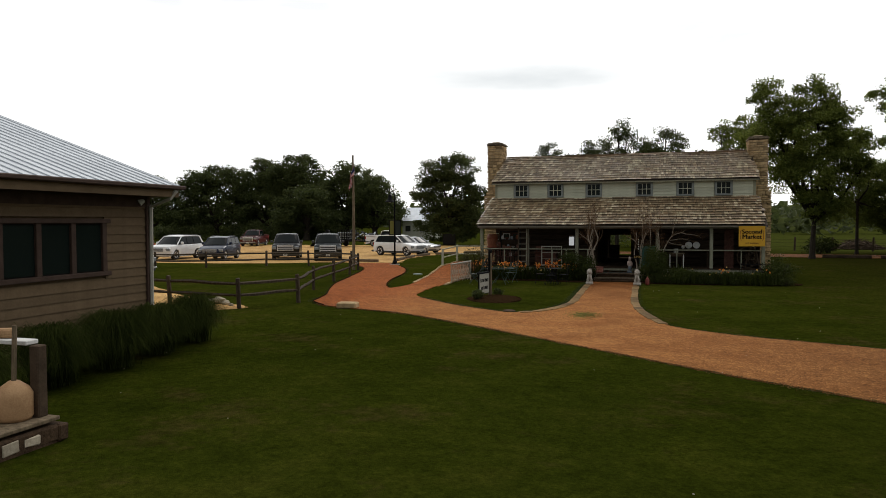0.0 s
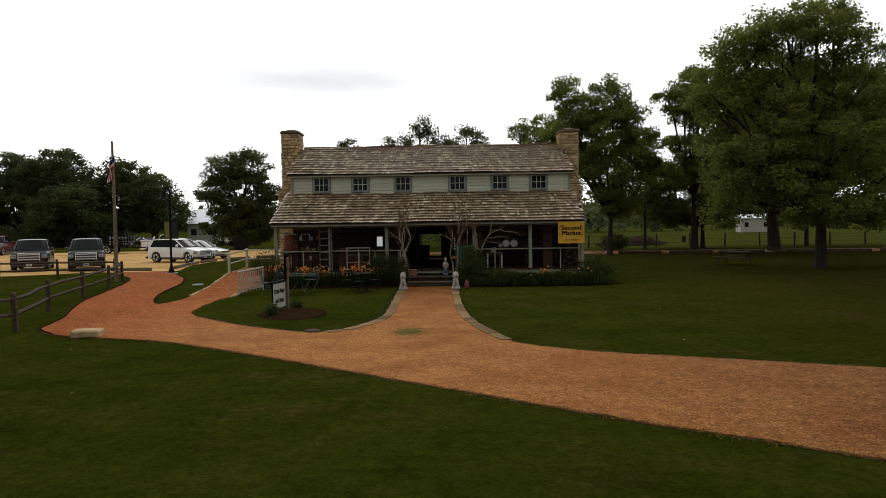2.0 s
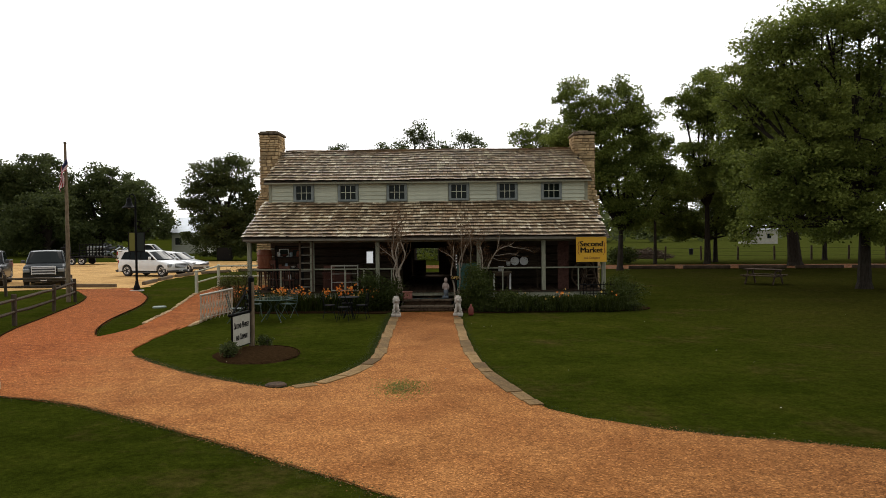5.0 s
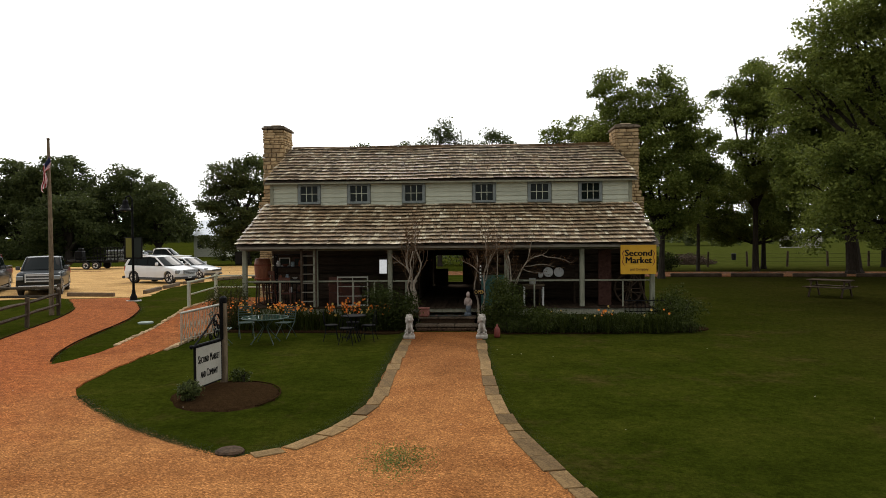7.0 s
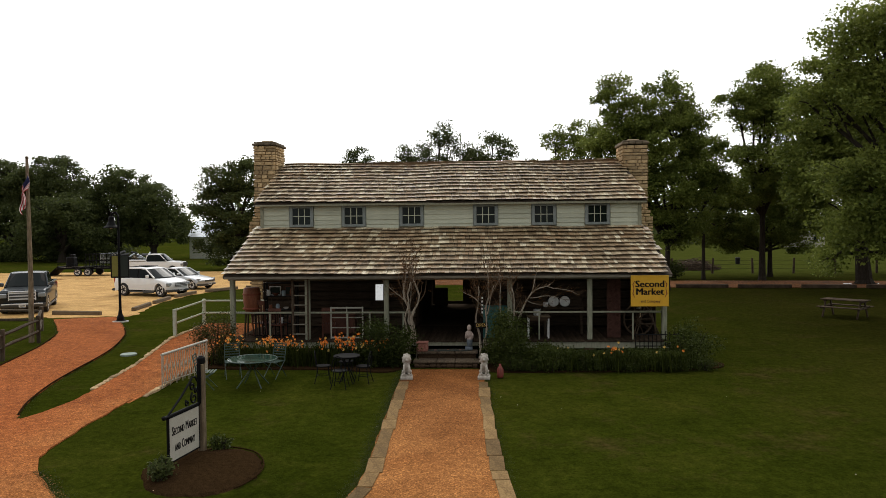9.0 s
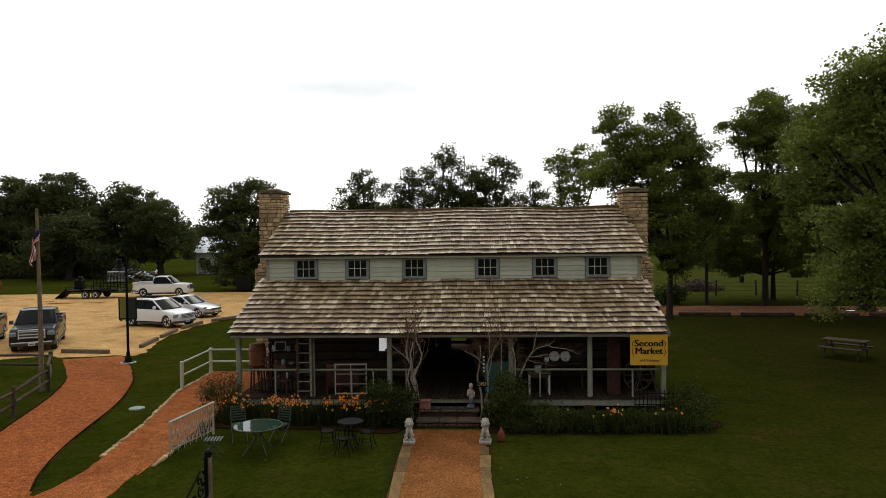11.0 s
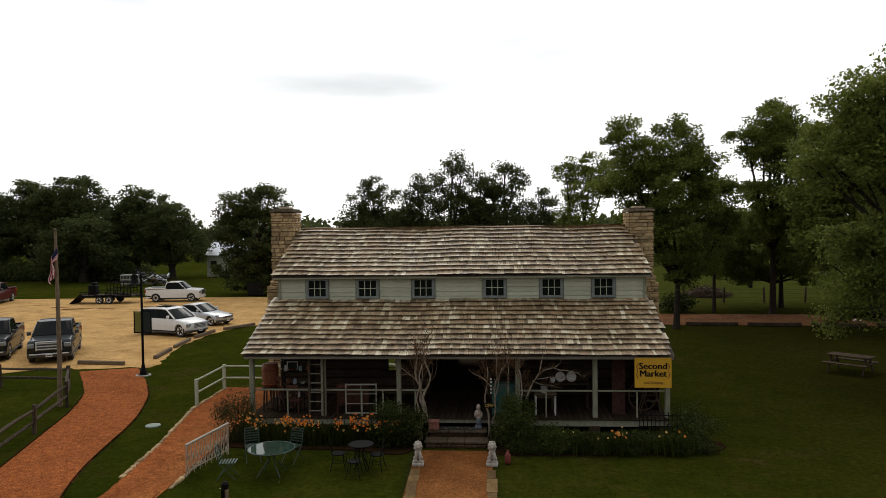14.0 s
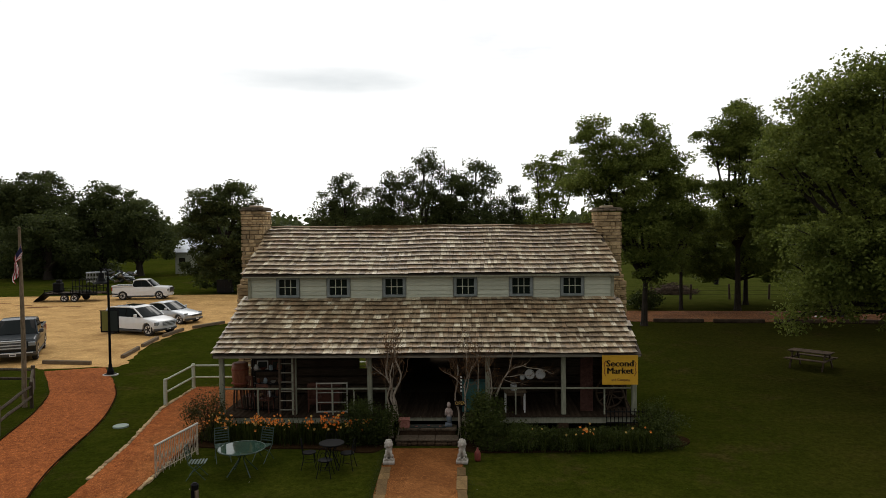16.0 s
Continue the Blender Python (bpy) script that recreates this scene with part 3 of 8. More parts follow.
RED_LEFT = [(-18.7, 10.4), (-16.9, 7.7), (-15.6, 5.5), (-14.55, 2.8), (-13.7, -0.2), (-13.0, -2.7), (-12.3, -5.3), (-11.3, -7.9), (-10.4, -10.0)]
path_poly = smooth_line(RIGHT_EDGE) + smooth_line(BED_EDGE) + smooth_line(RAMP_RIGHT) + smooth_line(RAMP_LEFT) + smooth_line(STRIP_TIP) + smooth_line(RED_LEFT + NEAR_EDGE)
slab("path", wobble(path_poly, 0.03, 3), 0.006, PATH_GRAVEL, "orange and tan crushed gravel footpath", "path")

LOT = [(-70, 6.5), (-34, 7.2), (-25, 8.6), (-20.5, 11.2), (-18.9, 11.0), (-16.8, 11.5), (-15.6, 11.6), (-16.2, 14.2), (-17.0, 18.5), (-16.9, 23.2), (-15.0, 27.4), (-12, 29.0), (-9, 33), (-12, 42), (-18, 46.5), (-30, 47.5), (-50, 46), (-70, 45)]
slab("drive", wobble(smooth_line([(-11.1, -14.6), (-11.6, -15.5), (-13.2, -15.9), (-16.2, -14.6), (-20, -11.6), (-28, -8.0), (-28, -4.6), (-20.5, -8.2), (-16.0, -11.6), (-12.6, -13.6)], closed=True), 0.1, 6), 0.001, LOT_GRAVEL, "patch of pale gravel drive beside the building", "drive")
slab("parking_lot", wobble(smooth_line(LOT, closed=True), 0.12, 4), 0.0, LOT_GRAVEL, "pale tan gravel parking lot", "parking lot")
LANE = [(-13, 30.6), (0, 29.4), (12, 26.6), (24, 25.6), (60, 22.5), (90, 20), (90, 26), (60, 28.5), (24, 31.6), (12, 32.6), (0, 34.2), (-11, 36)]
slab("lane", wobble(smooth_line(LANE, closed=True), 0.1, 5), 0.002, LANE_DIRT, "reddish dirt lane behind the house", "lane")

# ramp up to the porch end
RAMP = Mesh()
rl = [(-8.78, -4.7, -0.02), (-9.05, -1.2, 0.13), (-9.35, 1.9, 0.42), (-9.15, 4.6, 0.58)]
rr = [(-7.28, -5.2, -0.02), (-7.25, -1.2, 0.13), (-7.0, 1.9, 0.42), (-6.75, 4.6, 0.58)]
RAMP.add([*rl, *rr, *[(x, y, -0.1) for x, y, _ in rl], *[(x, y, -0.1) for x, y, _ in rr]],
         [(0, 4, 5, 1), (1, 5, 6, 2), (2, 6, 7, 3), (0, 1, 9, 8), (1, 2, 10, 9), (2, 3, 11, 10), (4, 12, 13, 5), (5, 13, 14, 6), (6, 14, 15, 7), (3, 7, 15, 11), (0, 8, 12, 4)])
solid("ramp", RAMP, PATH_GRAVEL, "gravel ramp rising to the porch end", "ramp", kind="structure")
mound = Mesh()
mr = random.Random(12)
MULCH_RIM = smooth_line([(-4.7, -9.9), (-4.5, -9.1), (-3.9, -8.6), (-3.1, -8.85), (-2.65, -9.7), (-2.75, -10.6), (-3.3, -11.05), (-4.1, -10.85)], True)
for k, (f_, z_) in enumerate(((1.0, -0.03), (0.94, 0.015), (0.8, 0.05), (0.6, 0.085), (0.35, 0.1), (0.12, 0.105))):
    mound.v += [(-3.68 + (x + 3.68) * f_ + mr.uniform(-0.03, 0.03), -9.82 + (y + 9.82) * f_ + mr.uniform(-0.03, 0.03), z_ + mr.uniform(-0.014, 0.014) * (1 if k < 3 else 0.25)) for x, y in MULCH_RIM]
nr = len(MULCH_RIM)
mound.f = [(k * nr + i, k * nr + (i + 1) % nr, (k + 1) * nr + (i + 1) % nr, (k + 1) * nr + i) for k in range(5) for i in range(nr)] + [tuple(range(5 * nr, 6 * nr))]
ring_ = [(x, y, 0.012) for x, y in MULCH_RIM[8:32]]
solid("path_edging", Mesh().tube(ring_, [0.014] * len(ring_), 5), MULCH, "thin dark edging round the mulch", "edging", kind="structure")
solid("mulch_bed", mound, MULCH, "low mound of dark brown bark mulch", "mulch bed", kind="structure")
solid("porch_bed", Mesh().prism(smooth_line([(1.3, -0.3), (1.35, -1.5), (3.5, -1.55), (6, -1.4), (7.8, -1.0), (8.2, -0.2), (7.2, 0.3), (4, 0.2)], True), -0.1, 0.018), MULCH, "dark planting bed along the porch", "planting bed", kind="structure")
solid("porch_bed", Mesh().prism(smooth_line([(-7.4, 0.3), (-7.6, -0.7), (-6.4, -1.15), (-3.5, -1.2), (-1.6, -1.6), (-1.15, -0.7), (-1.2, 0.2), (-4, 0.2)], True), -0.1, 0.018), MULCH, "dark planting bed along the porch", "planting bed", kind="structure")

# dark steel edging along the red path
for line in (RED_LEFT[2:] + NEAR_EDGE[:3], STRIP_TIP[1:10]):
    pts = smooth_line(line)
    e = Mesh()
    e.tube([(x, y, 0.02) for x, y in pts], [0.022] * len(pts), 5)
    solid("path_edging", e, MULCH, "low dark edging along the path", "edging", kind="structure")

# ---- the house ----
HX, WALL_Y, BACK_Y, FLOOR = 6.62, 3.3, 11.1, 0.62
house = thing("house", "old wooden dogtrot house with shingle roofs and a full front porch", "house")


def sag(x, k):
    """Old roofs hang a little between their supports."""
    return 0.4 * k * (0.05 * math.sin(0.9 * x + 0.6) + 0.035 * math.sin(2.1 * x + 2) - 0.02)


# lower walls: logs, with the open hall between
def log_wall(x0, x1, y, z0, z1, name):
    wall = part(name, Mesh().box((x0 + x1) / 2, y + 0.12, (z0 + z1) / 2, x1 - x0, 0.1, z1 - z0), DARK_WOOD, house, "dark hewn log wall")
    n = int((z1 - z0) / 0.3)
    me = Mesh().box(0, 0, 0, x1 - x0, 0.14, (z1 - z0) / n - 0.035, ch=0.03).data("log", DARK_WOOD)
    for i in range(n):
        part("log", me, None, wall, m=pose((x0 + x1) / 2, y + 0.03 * (i % 2) * 0.3, z0 + (i + 0.5) * (z1 - z0) / n))
    return wall


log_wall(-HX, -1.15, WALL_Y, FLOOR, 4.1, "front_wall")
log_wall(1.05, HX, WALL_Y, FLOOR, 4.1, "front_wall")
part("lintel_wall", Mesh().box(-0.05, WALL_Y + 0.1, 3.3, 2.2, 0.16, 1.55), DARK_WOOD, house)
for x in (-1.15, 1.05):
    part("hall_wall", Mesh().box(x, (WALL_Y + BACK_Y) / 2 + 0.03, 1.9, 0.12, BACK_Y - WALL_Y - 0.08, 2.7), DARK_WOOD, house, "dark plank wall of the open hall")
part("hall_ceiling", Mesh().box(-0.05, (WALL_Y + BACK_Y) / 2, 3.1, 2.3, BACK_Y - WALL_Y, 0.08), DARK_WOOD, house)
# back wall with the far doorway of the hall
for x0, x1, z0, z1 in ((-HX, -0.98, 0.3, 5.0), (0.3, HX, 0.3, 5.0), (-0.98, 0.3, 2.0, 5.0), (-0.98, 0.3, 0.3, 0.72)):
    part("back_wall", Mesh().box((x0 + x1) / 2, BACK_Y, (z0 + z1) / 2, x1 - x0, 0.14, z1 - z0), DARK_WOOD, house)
for s in (-1, 1):
    g = Mesh().add([(s * HX, WALL_Y, 0.3), (s * HX, BACK_Y, 0.3), (s * HX, BACK_Y, 5.0), (s * HX, 7.2, 6.42), (s * HX, WALL_Y, 4.9),
                    (s * (HX - 0.14), WALL_Y, 0.3), (s * (HX - 0.14), BACK_Y, 0.3), (s * (HX - 0.14), BACK_Y, 5.0), (s * (HX - 0.14), 7.2, 6.42), (s * (HX - 0.14), WALL_Y, 4.9)],
                   [(0, 1, 2, 3, 4), (5, 6, 7, 8, 9), (0, 1, 6, 5), (1, 2, 7, 6), (2, 3, 8, 7), (3, 4, 9, 8), (4, 0, 5, 9)])
    part("gable_wall", g, PALE_PAINT, house, "pale painted gable wall")
    part("house_sill", Mesh().box(s * HX, 7.2, 0.15, 0.3, 7.8, 0.34), LIMESTONE, house)
part("house_sill", Mesh().box(0, WALL_Y + 0.05, 0.15, 13.2, 0.3, 0.34), LIMESTONE, house)

# porch floor boards
deck = part("porch_floor", Mesh().box(0, 1.8, FLOOR - 0.1, 13.5, 3.1, 0.1), DECKING, house)
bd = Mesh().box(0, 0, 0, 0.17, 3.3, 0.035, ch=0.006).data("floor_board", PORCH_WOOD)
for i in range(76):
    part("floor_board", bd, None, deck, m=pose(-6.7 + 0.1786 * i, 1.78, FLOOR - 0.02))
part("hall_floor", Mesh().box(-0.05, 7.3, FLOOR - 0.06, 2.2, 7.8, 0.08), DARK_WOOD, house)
part("porch_sill", Mesh().box(-4.0, 0.24, FLOOR - 0.145, 5.6, 0.12, 0.2, ch=0.01), POST_PAINT, house, "pale painted porch sill beam")
part("porch_sill", Mesh().box(4.0, 0.24, FLOOR - 0.145, 5.7, 0.12, 0.2, ch=0.01), POST_PAINT, house, "pale painted porch sill beam")
part("porch_sill", Mesh().box(0.02, 0.24, FLOOR - 0.1, 2.3, 0.12, 0.13, ch=0.01), POST_PAINT, house)
for s in (-1, 1):
    part("porch_sill", Mesh().box(s * 6.72, 1.8, FLOOR - 0.14, 0.12, 3.0, 0.2), POST_PAINT, house)
for x in (-6.6, -4.3, -1.9, 2.0, 4.4, 6.6):
    part("pier", Mesh().box(x, 0.35, 0.16, 0.35, 0.35, 0.5, ch=0.02), STEP_STONE, house)

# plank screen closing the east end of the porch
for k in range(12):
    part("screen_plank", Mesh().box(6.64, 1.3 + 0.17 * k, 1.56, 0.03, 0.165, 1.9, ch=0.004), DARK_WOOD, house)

# porch posts, plate beam, rails
POSTS = (-6.68, -4.3, -1.82, 2.0, 4.44, 6.69)
pm = Mesh().box(0, 0, 0, 0.15, 0.15, 1.9, ch=0.02).data("porch_post", POST_PAINT)
for x in POSTS:
    part("porch_post", pm, None, house, "square post in worn grey-green paint", m=pose(x, 0.36, FLOOR + 0.95))
part("plate_beam", Mesh().box(0, 0.36, 2.56, 13.6, 0.14, 0.15, ch=0.01), BEAM_WOOD, house, "weathered beam under the eave")
for s in (-1, 1):
    part("plate_beam", Mesh().box(s * 6.68, 1.85, 2.56, 0.12, 2.9, 0.14), POST_PAINT, house)
for a, b, mids in ((-6.68, -4.3, (-5.5,)), (-4.3, -1.82, (-3.05, -2.35)), (-1.82, -0.85, (-1.3,)), (2.0, 4.44, (2.9,)), (4.44, 6.69, (5.75,))):
    rail = part("railing", Mesh().box((a + b) / 2, 0.36, 1.47, b - a - 0.15, 0.05, 0.055, ch=0.01), POST_PAINT, house, "plain painted porch railing")
    for x in mids:
        part("baluster", Mesh().box(x, 0.36, (FLOOR + 1.44) / 2, 0.045, 0.045, 1.44 - FLOOR), POST_PAINT, rail)

# upper wall strip: lap boards between six small windows
WINDOWS = (-5.19, -3.33, -1.29, 1.3, 3.32, 5.16)
upper = part("upper_wall", Mesh().box(0, WALL_Y + 0.08, 4.5, 2 * HX, 0.1, 1.0), PALE_PAINT, house, "strip of pale grey-green lap siding")
cuts = [-HX] + [v for w in WINDOWS for v in (w - 0.44, w + 0.44)] + [HX]
for a, b in zip(cuts[::2], cuts[1::2]):
    for k in range(5):
        part("clapboard", Mesh().box((a + b) / 2, 0, 0, b - a - 0.004, 0.026, 0.185, ch=0.003), PALE_PAINT, upper, m=pose(0, WALL_Y, 4.16 + 0.165 * k, -9))
part("frieze_board", Mesh().box(0, WALL_Y - 0.03, 4.96, 13.3, 0.05, 0.09, ch=0.008), POST_PAINT, house)
for s in (-1, 1):
    part("corner_board", Mesh().box(s * (HX - 0.02), WALL_Y - 0.015, 4.5, 0.12, 0.06, 0.9), POST_PAINT, house)
frame_m, pane_m = Mesh(), Mesh().box(0, 0.03, 0, 0.62, 0.012, 0.54)
for x in (-0.37, 0.37):
    frame_m.box(x, 0, 0, 0.11, 0.07, 0.74, ch=0.008)
for z in (-0.33, 0.33):
    frame_m.box(0, 0.002, z, 0.66, 0.066, 0.09, ch=0.008)
bar_m = Mesh()
for x in (-0.105, 0.105):
    bar_m.box(x, 0.014, 0, 0.022, 0.03, 0.56)
bar_m.box(0, 0.012, 0, 0.62, 0.03, 0.022)
frame_d, pane_d, bar_d = frame_m.data("window_frame", BLUE_TRIM), pane_m.data("pane", PANE), bar_m.data("glazing_bars", PALE_PAINT)
for x in WINDOWS:
    win = part("window", Mesh().box(0, 0.06, 0, 0.7, 0.02, 0.6), BLACK_PAINT, house, "small six-pane window in a grey-blue frame", m=pose(x, WALL_Y - 0.03, 4.53))
    part("window_frame", frame_d, None, win)
    part("pane", pane_d, None, win)
    part("glazing_bars", bar_d, None, win)

# roofs
def slope(y0, z0, y1, z1):
    a = math.atan2(z1 - z0, y1 - y0)
    return a, math.hypot(y1 - y0, z1 - z0)


def roof(name, y0, z0, y1, z1, half, courses, k, single, seed, label):
    """A boarded slope under overlapping shakes. The lowest courses are single pieces."""
    a, length = slope(y0, z0, y1, z1)
    m = Matrix.Translation((0, y0, z0)) @ Matrix.Rotation(a, 4, "X")
    b = Mesh()
    n = 28
    for i in range(n + 1):
        x = -half + 2 * half * i / n
        for s, z in ((0, -0.02), (length, -0.02), (length, -0.1), (0, -0.1)):
            b.v.append(tuple(m @ Vector((x, s, z + sag(x, k * (0.5 + 0.5 * s / length))))))
    for i in range(n):
        b.f += [(4 * i + j, 4 * i + (j + 1) % 4, 4 * i + 4 + (j + 1) % 4, 4 * i + 4 + j) for j in range(4)]
    b.f += [(0, 1, 2, 3), (4 * n, 4 * n + 1, 4 * n + 2, 4 * n + 3)]
    deck_ob = part(name, b, DECKING, house, label)
    r = random.Random(seed)
    step = length / courses
    kinds = []
    for w, curl in ((0.09, 0.088), (0.12, 0.096), (0.15, 0.092), (0.2, 0.098), (0.13, 0.085), (0.1, 0.1)):
        # split shakes whose weathered ends have curled up
        pr = ((-0.03, curl), (0.09, curl * 0.66), (0.2, curl * 0.36), (step * 1.4, 0.01))
        vs = [(sx * w / 2, y, z) for y, z in pr for sx in (-1, 1)] + [(sx * w / 2, y, z - 0.016) for i, (y, z) in enumerate(pr) for sx in (-1, 1)]
        fs = [(2 * i, 2 * i + 1, 2 * i + 3, 2 * i + 2) for i in range(3)] + [(0, 8, 9, 1)] + [(2 * i, 2 * i + 2, 2 * i + 10, 2 * i + 8) for i in range(3)] + [(2 * i + 1, 2 * i + 9, 2 * i + 11, 2 * i + 3) for i in range(3)]
        kinds.append((w, Mesh().add(vs, fs).data("shingle", SHAKE)))
    field = Mesh()
    count = 0
    for c in range(courses):
        x = -half - r.uniform(0, 0.08)
        while x < half:
            w, me = r.choice(kinds)
            if x + w > half + 0.05:
                break
            pm = m @ pose(x + w / 2, c * step + r.uniform(-0.009, 0.009) + 0.02 * math.sin(0.8 * x + 1.7 * c), sag(x, k * (0.5 + 0.5 * c / courses)) + r.uniform(0, 0.005), r.uniform(0, 0.8), r.uniform(-0.4, 0.4), r.uniform(-0.8, 0.8))
            if count < single:
                part("shingle", me, None, deck_ob, m=pm)
                count += 1
            else:
                field.add([v.co for v in me.vertices], [tuple(p.vertices) for p in me.polygons], pm)
            x += w + r.uniform(0.004, 0.014)
    f = part("shingle_field", field, SHAKE_ISL, deck_ob, "overlapping weathered grey-brown wooden shingles")
    tagged(f, kind="stuff")
    return deck_ob


roof("porch_roof", -0.1, 2.66, WALL_Y + 0.05, 4.13, 6.83, 12, 0.7, 280, 11, "porch roof of weathered wooden shingles")
roof("upper_roof", 3.05, 4.98, 7.2, 6.68, 6.82, 12, 1.1, 0, 12, "upper roof of weathered wooden shingles")
back = roof("back_roof", -11.35, 4.98, -7.2, 6.68, 6.82, 12, 1.1, 0, 13, "rear roof of weathered wooden shingles")
back.matrix_basis = Matrix.Rotation(math.pi, 4, "Z")
rc = Mesh()
rp = [(-6.82 + 0.5 * i, 7.2, 6.71 + 0.92 * sag(-6.82 + 0.5 * i, 1.1)) for i in range(28)]
rc.tube(rp, [0.05] * 28, 5)
part("ridge_cap", rc, SHAKE_ISL, house)
part("eave_board", Mesh().box(0, -0.07, 2.6, 13.6, 0.03, 0.09, ch=0.005), BEAM_WOOD, house, "weathered board along the porch eave")
part("eave_board", Mesh().box(0, 3.08, 4.93, 13.6, 0.03, 0.08), POST_PAINT, house)


# chimneys of coursed limestone
def chimney(s):
    x0, x1, y0, y1, top = (-7.82, -6.98, 6.35, 7.65, 7.4) if s < 0 else (6.66, 7.56, 6.35, 7.65, 7.24)
    core = part("chimney", Mesh().box((x0 + x1) / 2, (y0 + y1) / 2, top / 2 - 0.02, x1 - x0 - 0.06, y1 - y0 - 0.06, top - 0.04), MORTAR, house, "chimney of coursed tan limestone blocks")
    r = random.Random(5 + s)
    z = 0.0
    while z < top - 0.03:
        h = r.choice((0.08, 0.1, 0.12, 0.15, 0.19))
        h = min(h, top - z)
        grow = 0.16 if z < 4.3 else 0.08 if z < 4.6 else 0.0
        for side in range(4):
            a0, a1 = ((x0 - (grow if s < 0 else 0), x1 + (grow if s > 0 else 0)) if side % 2 == 0 else (y0 - grow, y1 + grow))
            p = a0
            while p < a1 - 0.02:
                w = min(r.choice((0.14, 0.2, 0.26, 0.34, 0.46)) * r.uniform(0.85, 1.15), a1 - p)
                if a1 - p - w < 0.1:
                    w = a1 - p
                proud, hh = r.uniform(0, 0.035), h * r.uniform(0.86, 1.0)
                blk = Mesh().box(0, 0, 0, w - r.uniform(0.012, 0.03), 0.14, hh - 0.014, ch=0.012)
                c = p + w / 2
                if side == 0:
                    mm = pose(c, y0 - grow + 0.05 - proud, z + h / 2, 0, r.uniform(-2, 2))
                elif side == 2:
                    mm = pose(c, y1 + grow - 0.05 + proud, z + h / 2)
                elif side == 1:
                    mm = pose(x1 - 0.05 + proud + (grow if s > 0 else 0), c, z + h / 2, 0, 0, 90)
                else:
                    mm = pose(x0 + 0.05 - proud - (grow if s < 0 else 0), c, z + h / 2, 0, 0, 90)
                if z > 4.1 and (side == 0 or side == (1 if s < 0 else 3)):
                    part("stone", blk, LIMESTONE, core, m=mm)
                else:
                    rest[s].add(blk.v, blk.f, mm)
                p += w
        z += h
    tagged(part("masonry", rest[s], LIMESTONE_ISL, core), kind="stuff")
    cx, cy, wx, wy = (x0 + x1) / 2, (y0 + y1) / 2, x1 - x0, y1 - y0
    n = 4
    for k in range(n):
        part("chimney_cap", Mesh().box(cx - wx / 2 - 0.08 + (k + 0.5) * (wx + 0.16) / n, cy, top + 0.05 + 0.008 * (k % 2), (wx + 0.16) / n - 0.012, wy + 0.16, 0.09, ch=0.018), CAP_STONE, core, "projecting weathered stone cap")
    part("chimney_cap", Mesh().box(cx, cy, top + 0.13, wx + 0.02, wy + 0.02, 0.06, ch=0.02), CAP_STONE, core)
    part("flue_rim", Mesh().box(cx, cy, top + 0.19, wx * 0.5, wy * 0.5, 0.1, ch=0.02), MORTAR, core)


CAP_STONE = surface("weathered_cap_stone", (0.07, 0.055, 0.04), (0.24, 0.19, 0.13), 6, 40, 0.95, bump_d=0.015, vary=0.3, stains=0.5)
LIMESTONE_ISL = surface("limestone_courses", (0.31, 0.20, 0.098), (0.60, 0.44, 0.245), 4, 35, 0.9, bump_d=0.012, vary=0.45, island=True, stains=0.35)
rest = {-1: Mesh(), 1: Mesh()}
chimney(-1), chimney(1)

# front steps
TREAD = surface("worn_tread_stone", (0.03, 0.02, 0.014), (0.165, 0.125, 0.085), 3, 24, 0.85, bump_d=0.012, stains=0.55)
steps = thing("front_steps", "worn limestone steps with pale treads up to the porch", "steps", (0.08, -0.5, 0))
for y_, z_, w_ in ((0.36, 0.37, 1.86), (-0.1, 0.17, 1.98)):
    part("riser", Mesh().box(0, y_ + 0.04, z_ / 2 - 0.04, w_ - 0.1, 0.42, z_ - 0.02, ch=0.02), STEP_STONE, steps, "dark shaded stone riser")
    xr = -w_ / 2
    for k_, f_ in enumerate((0.36, 0.27, 0.37)):
        part("tread", Mesh().box(xr + f_ * w_ / 2, y_ - 0.01 - 0.012 * (k_ % 2), z_ - 0.03, f_ * w_ - 0.015, 0.5, 0.07, ch=0.018), TREAD, steps, m=pose(0, 0, 0, 0, 0.4 * (k_ - 1)))
        xr += f_ * w_

r_ = random.Random(63)
xr = -0.95
while xr < 0.9:
    w_ = r_.uniform(0.1, 0.26)
    part("stone", Mesh().box(xr + w_ / 2, -0.37 + r_.uniform(-0.03, 0.02), 0.035, w_ - 0.015, 0.12, r_.uniform(0.06, 0.1), ch=0.02), STEP_STONE, steps)
    xr += w_
mat_ = thing("door_mat", "dark patterned mat on the top step", "mat", (0.1, -0.15, 0.38))
part("mat", Mesh().box(0, 0, 0.006, 1.15, 0.34, 0.016, ch=0.004), GREY_CLOTH, mat_)
for k in range(9):
    part("motif", Mesh().box(-0.5 + 0.125 * k, 0.05 * (-1) ** k, 0.016, 0.07, 0.09, 0.006), FADED_RED if k % 3 == 1 else TREAD, mat_)

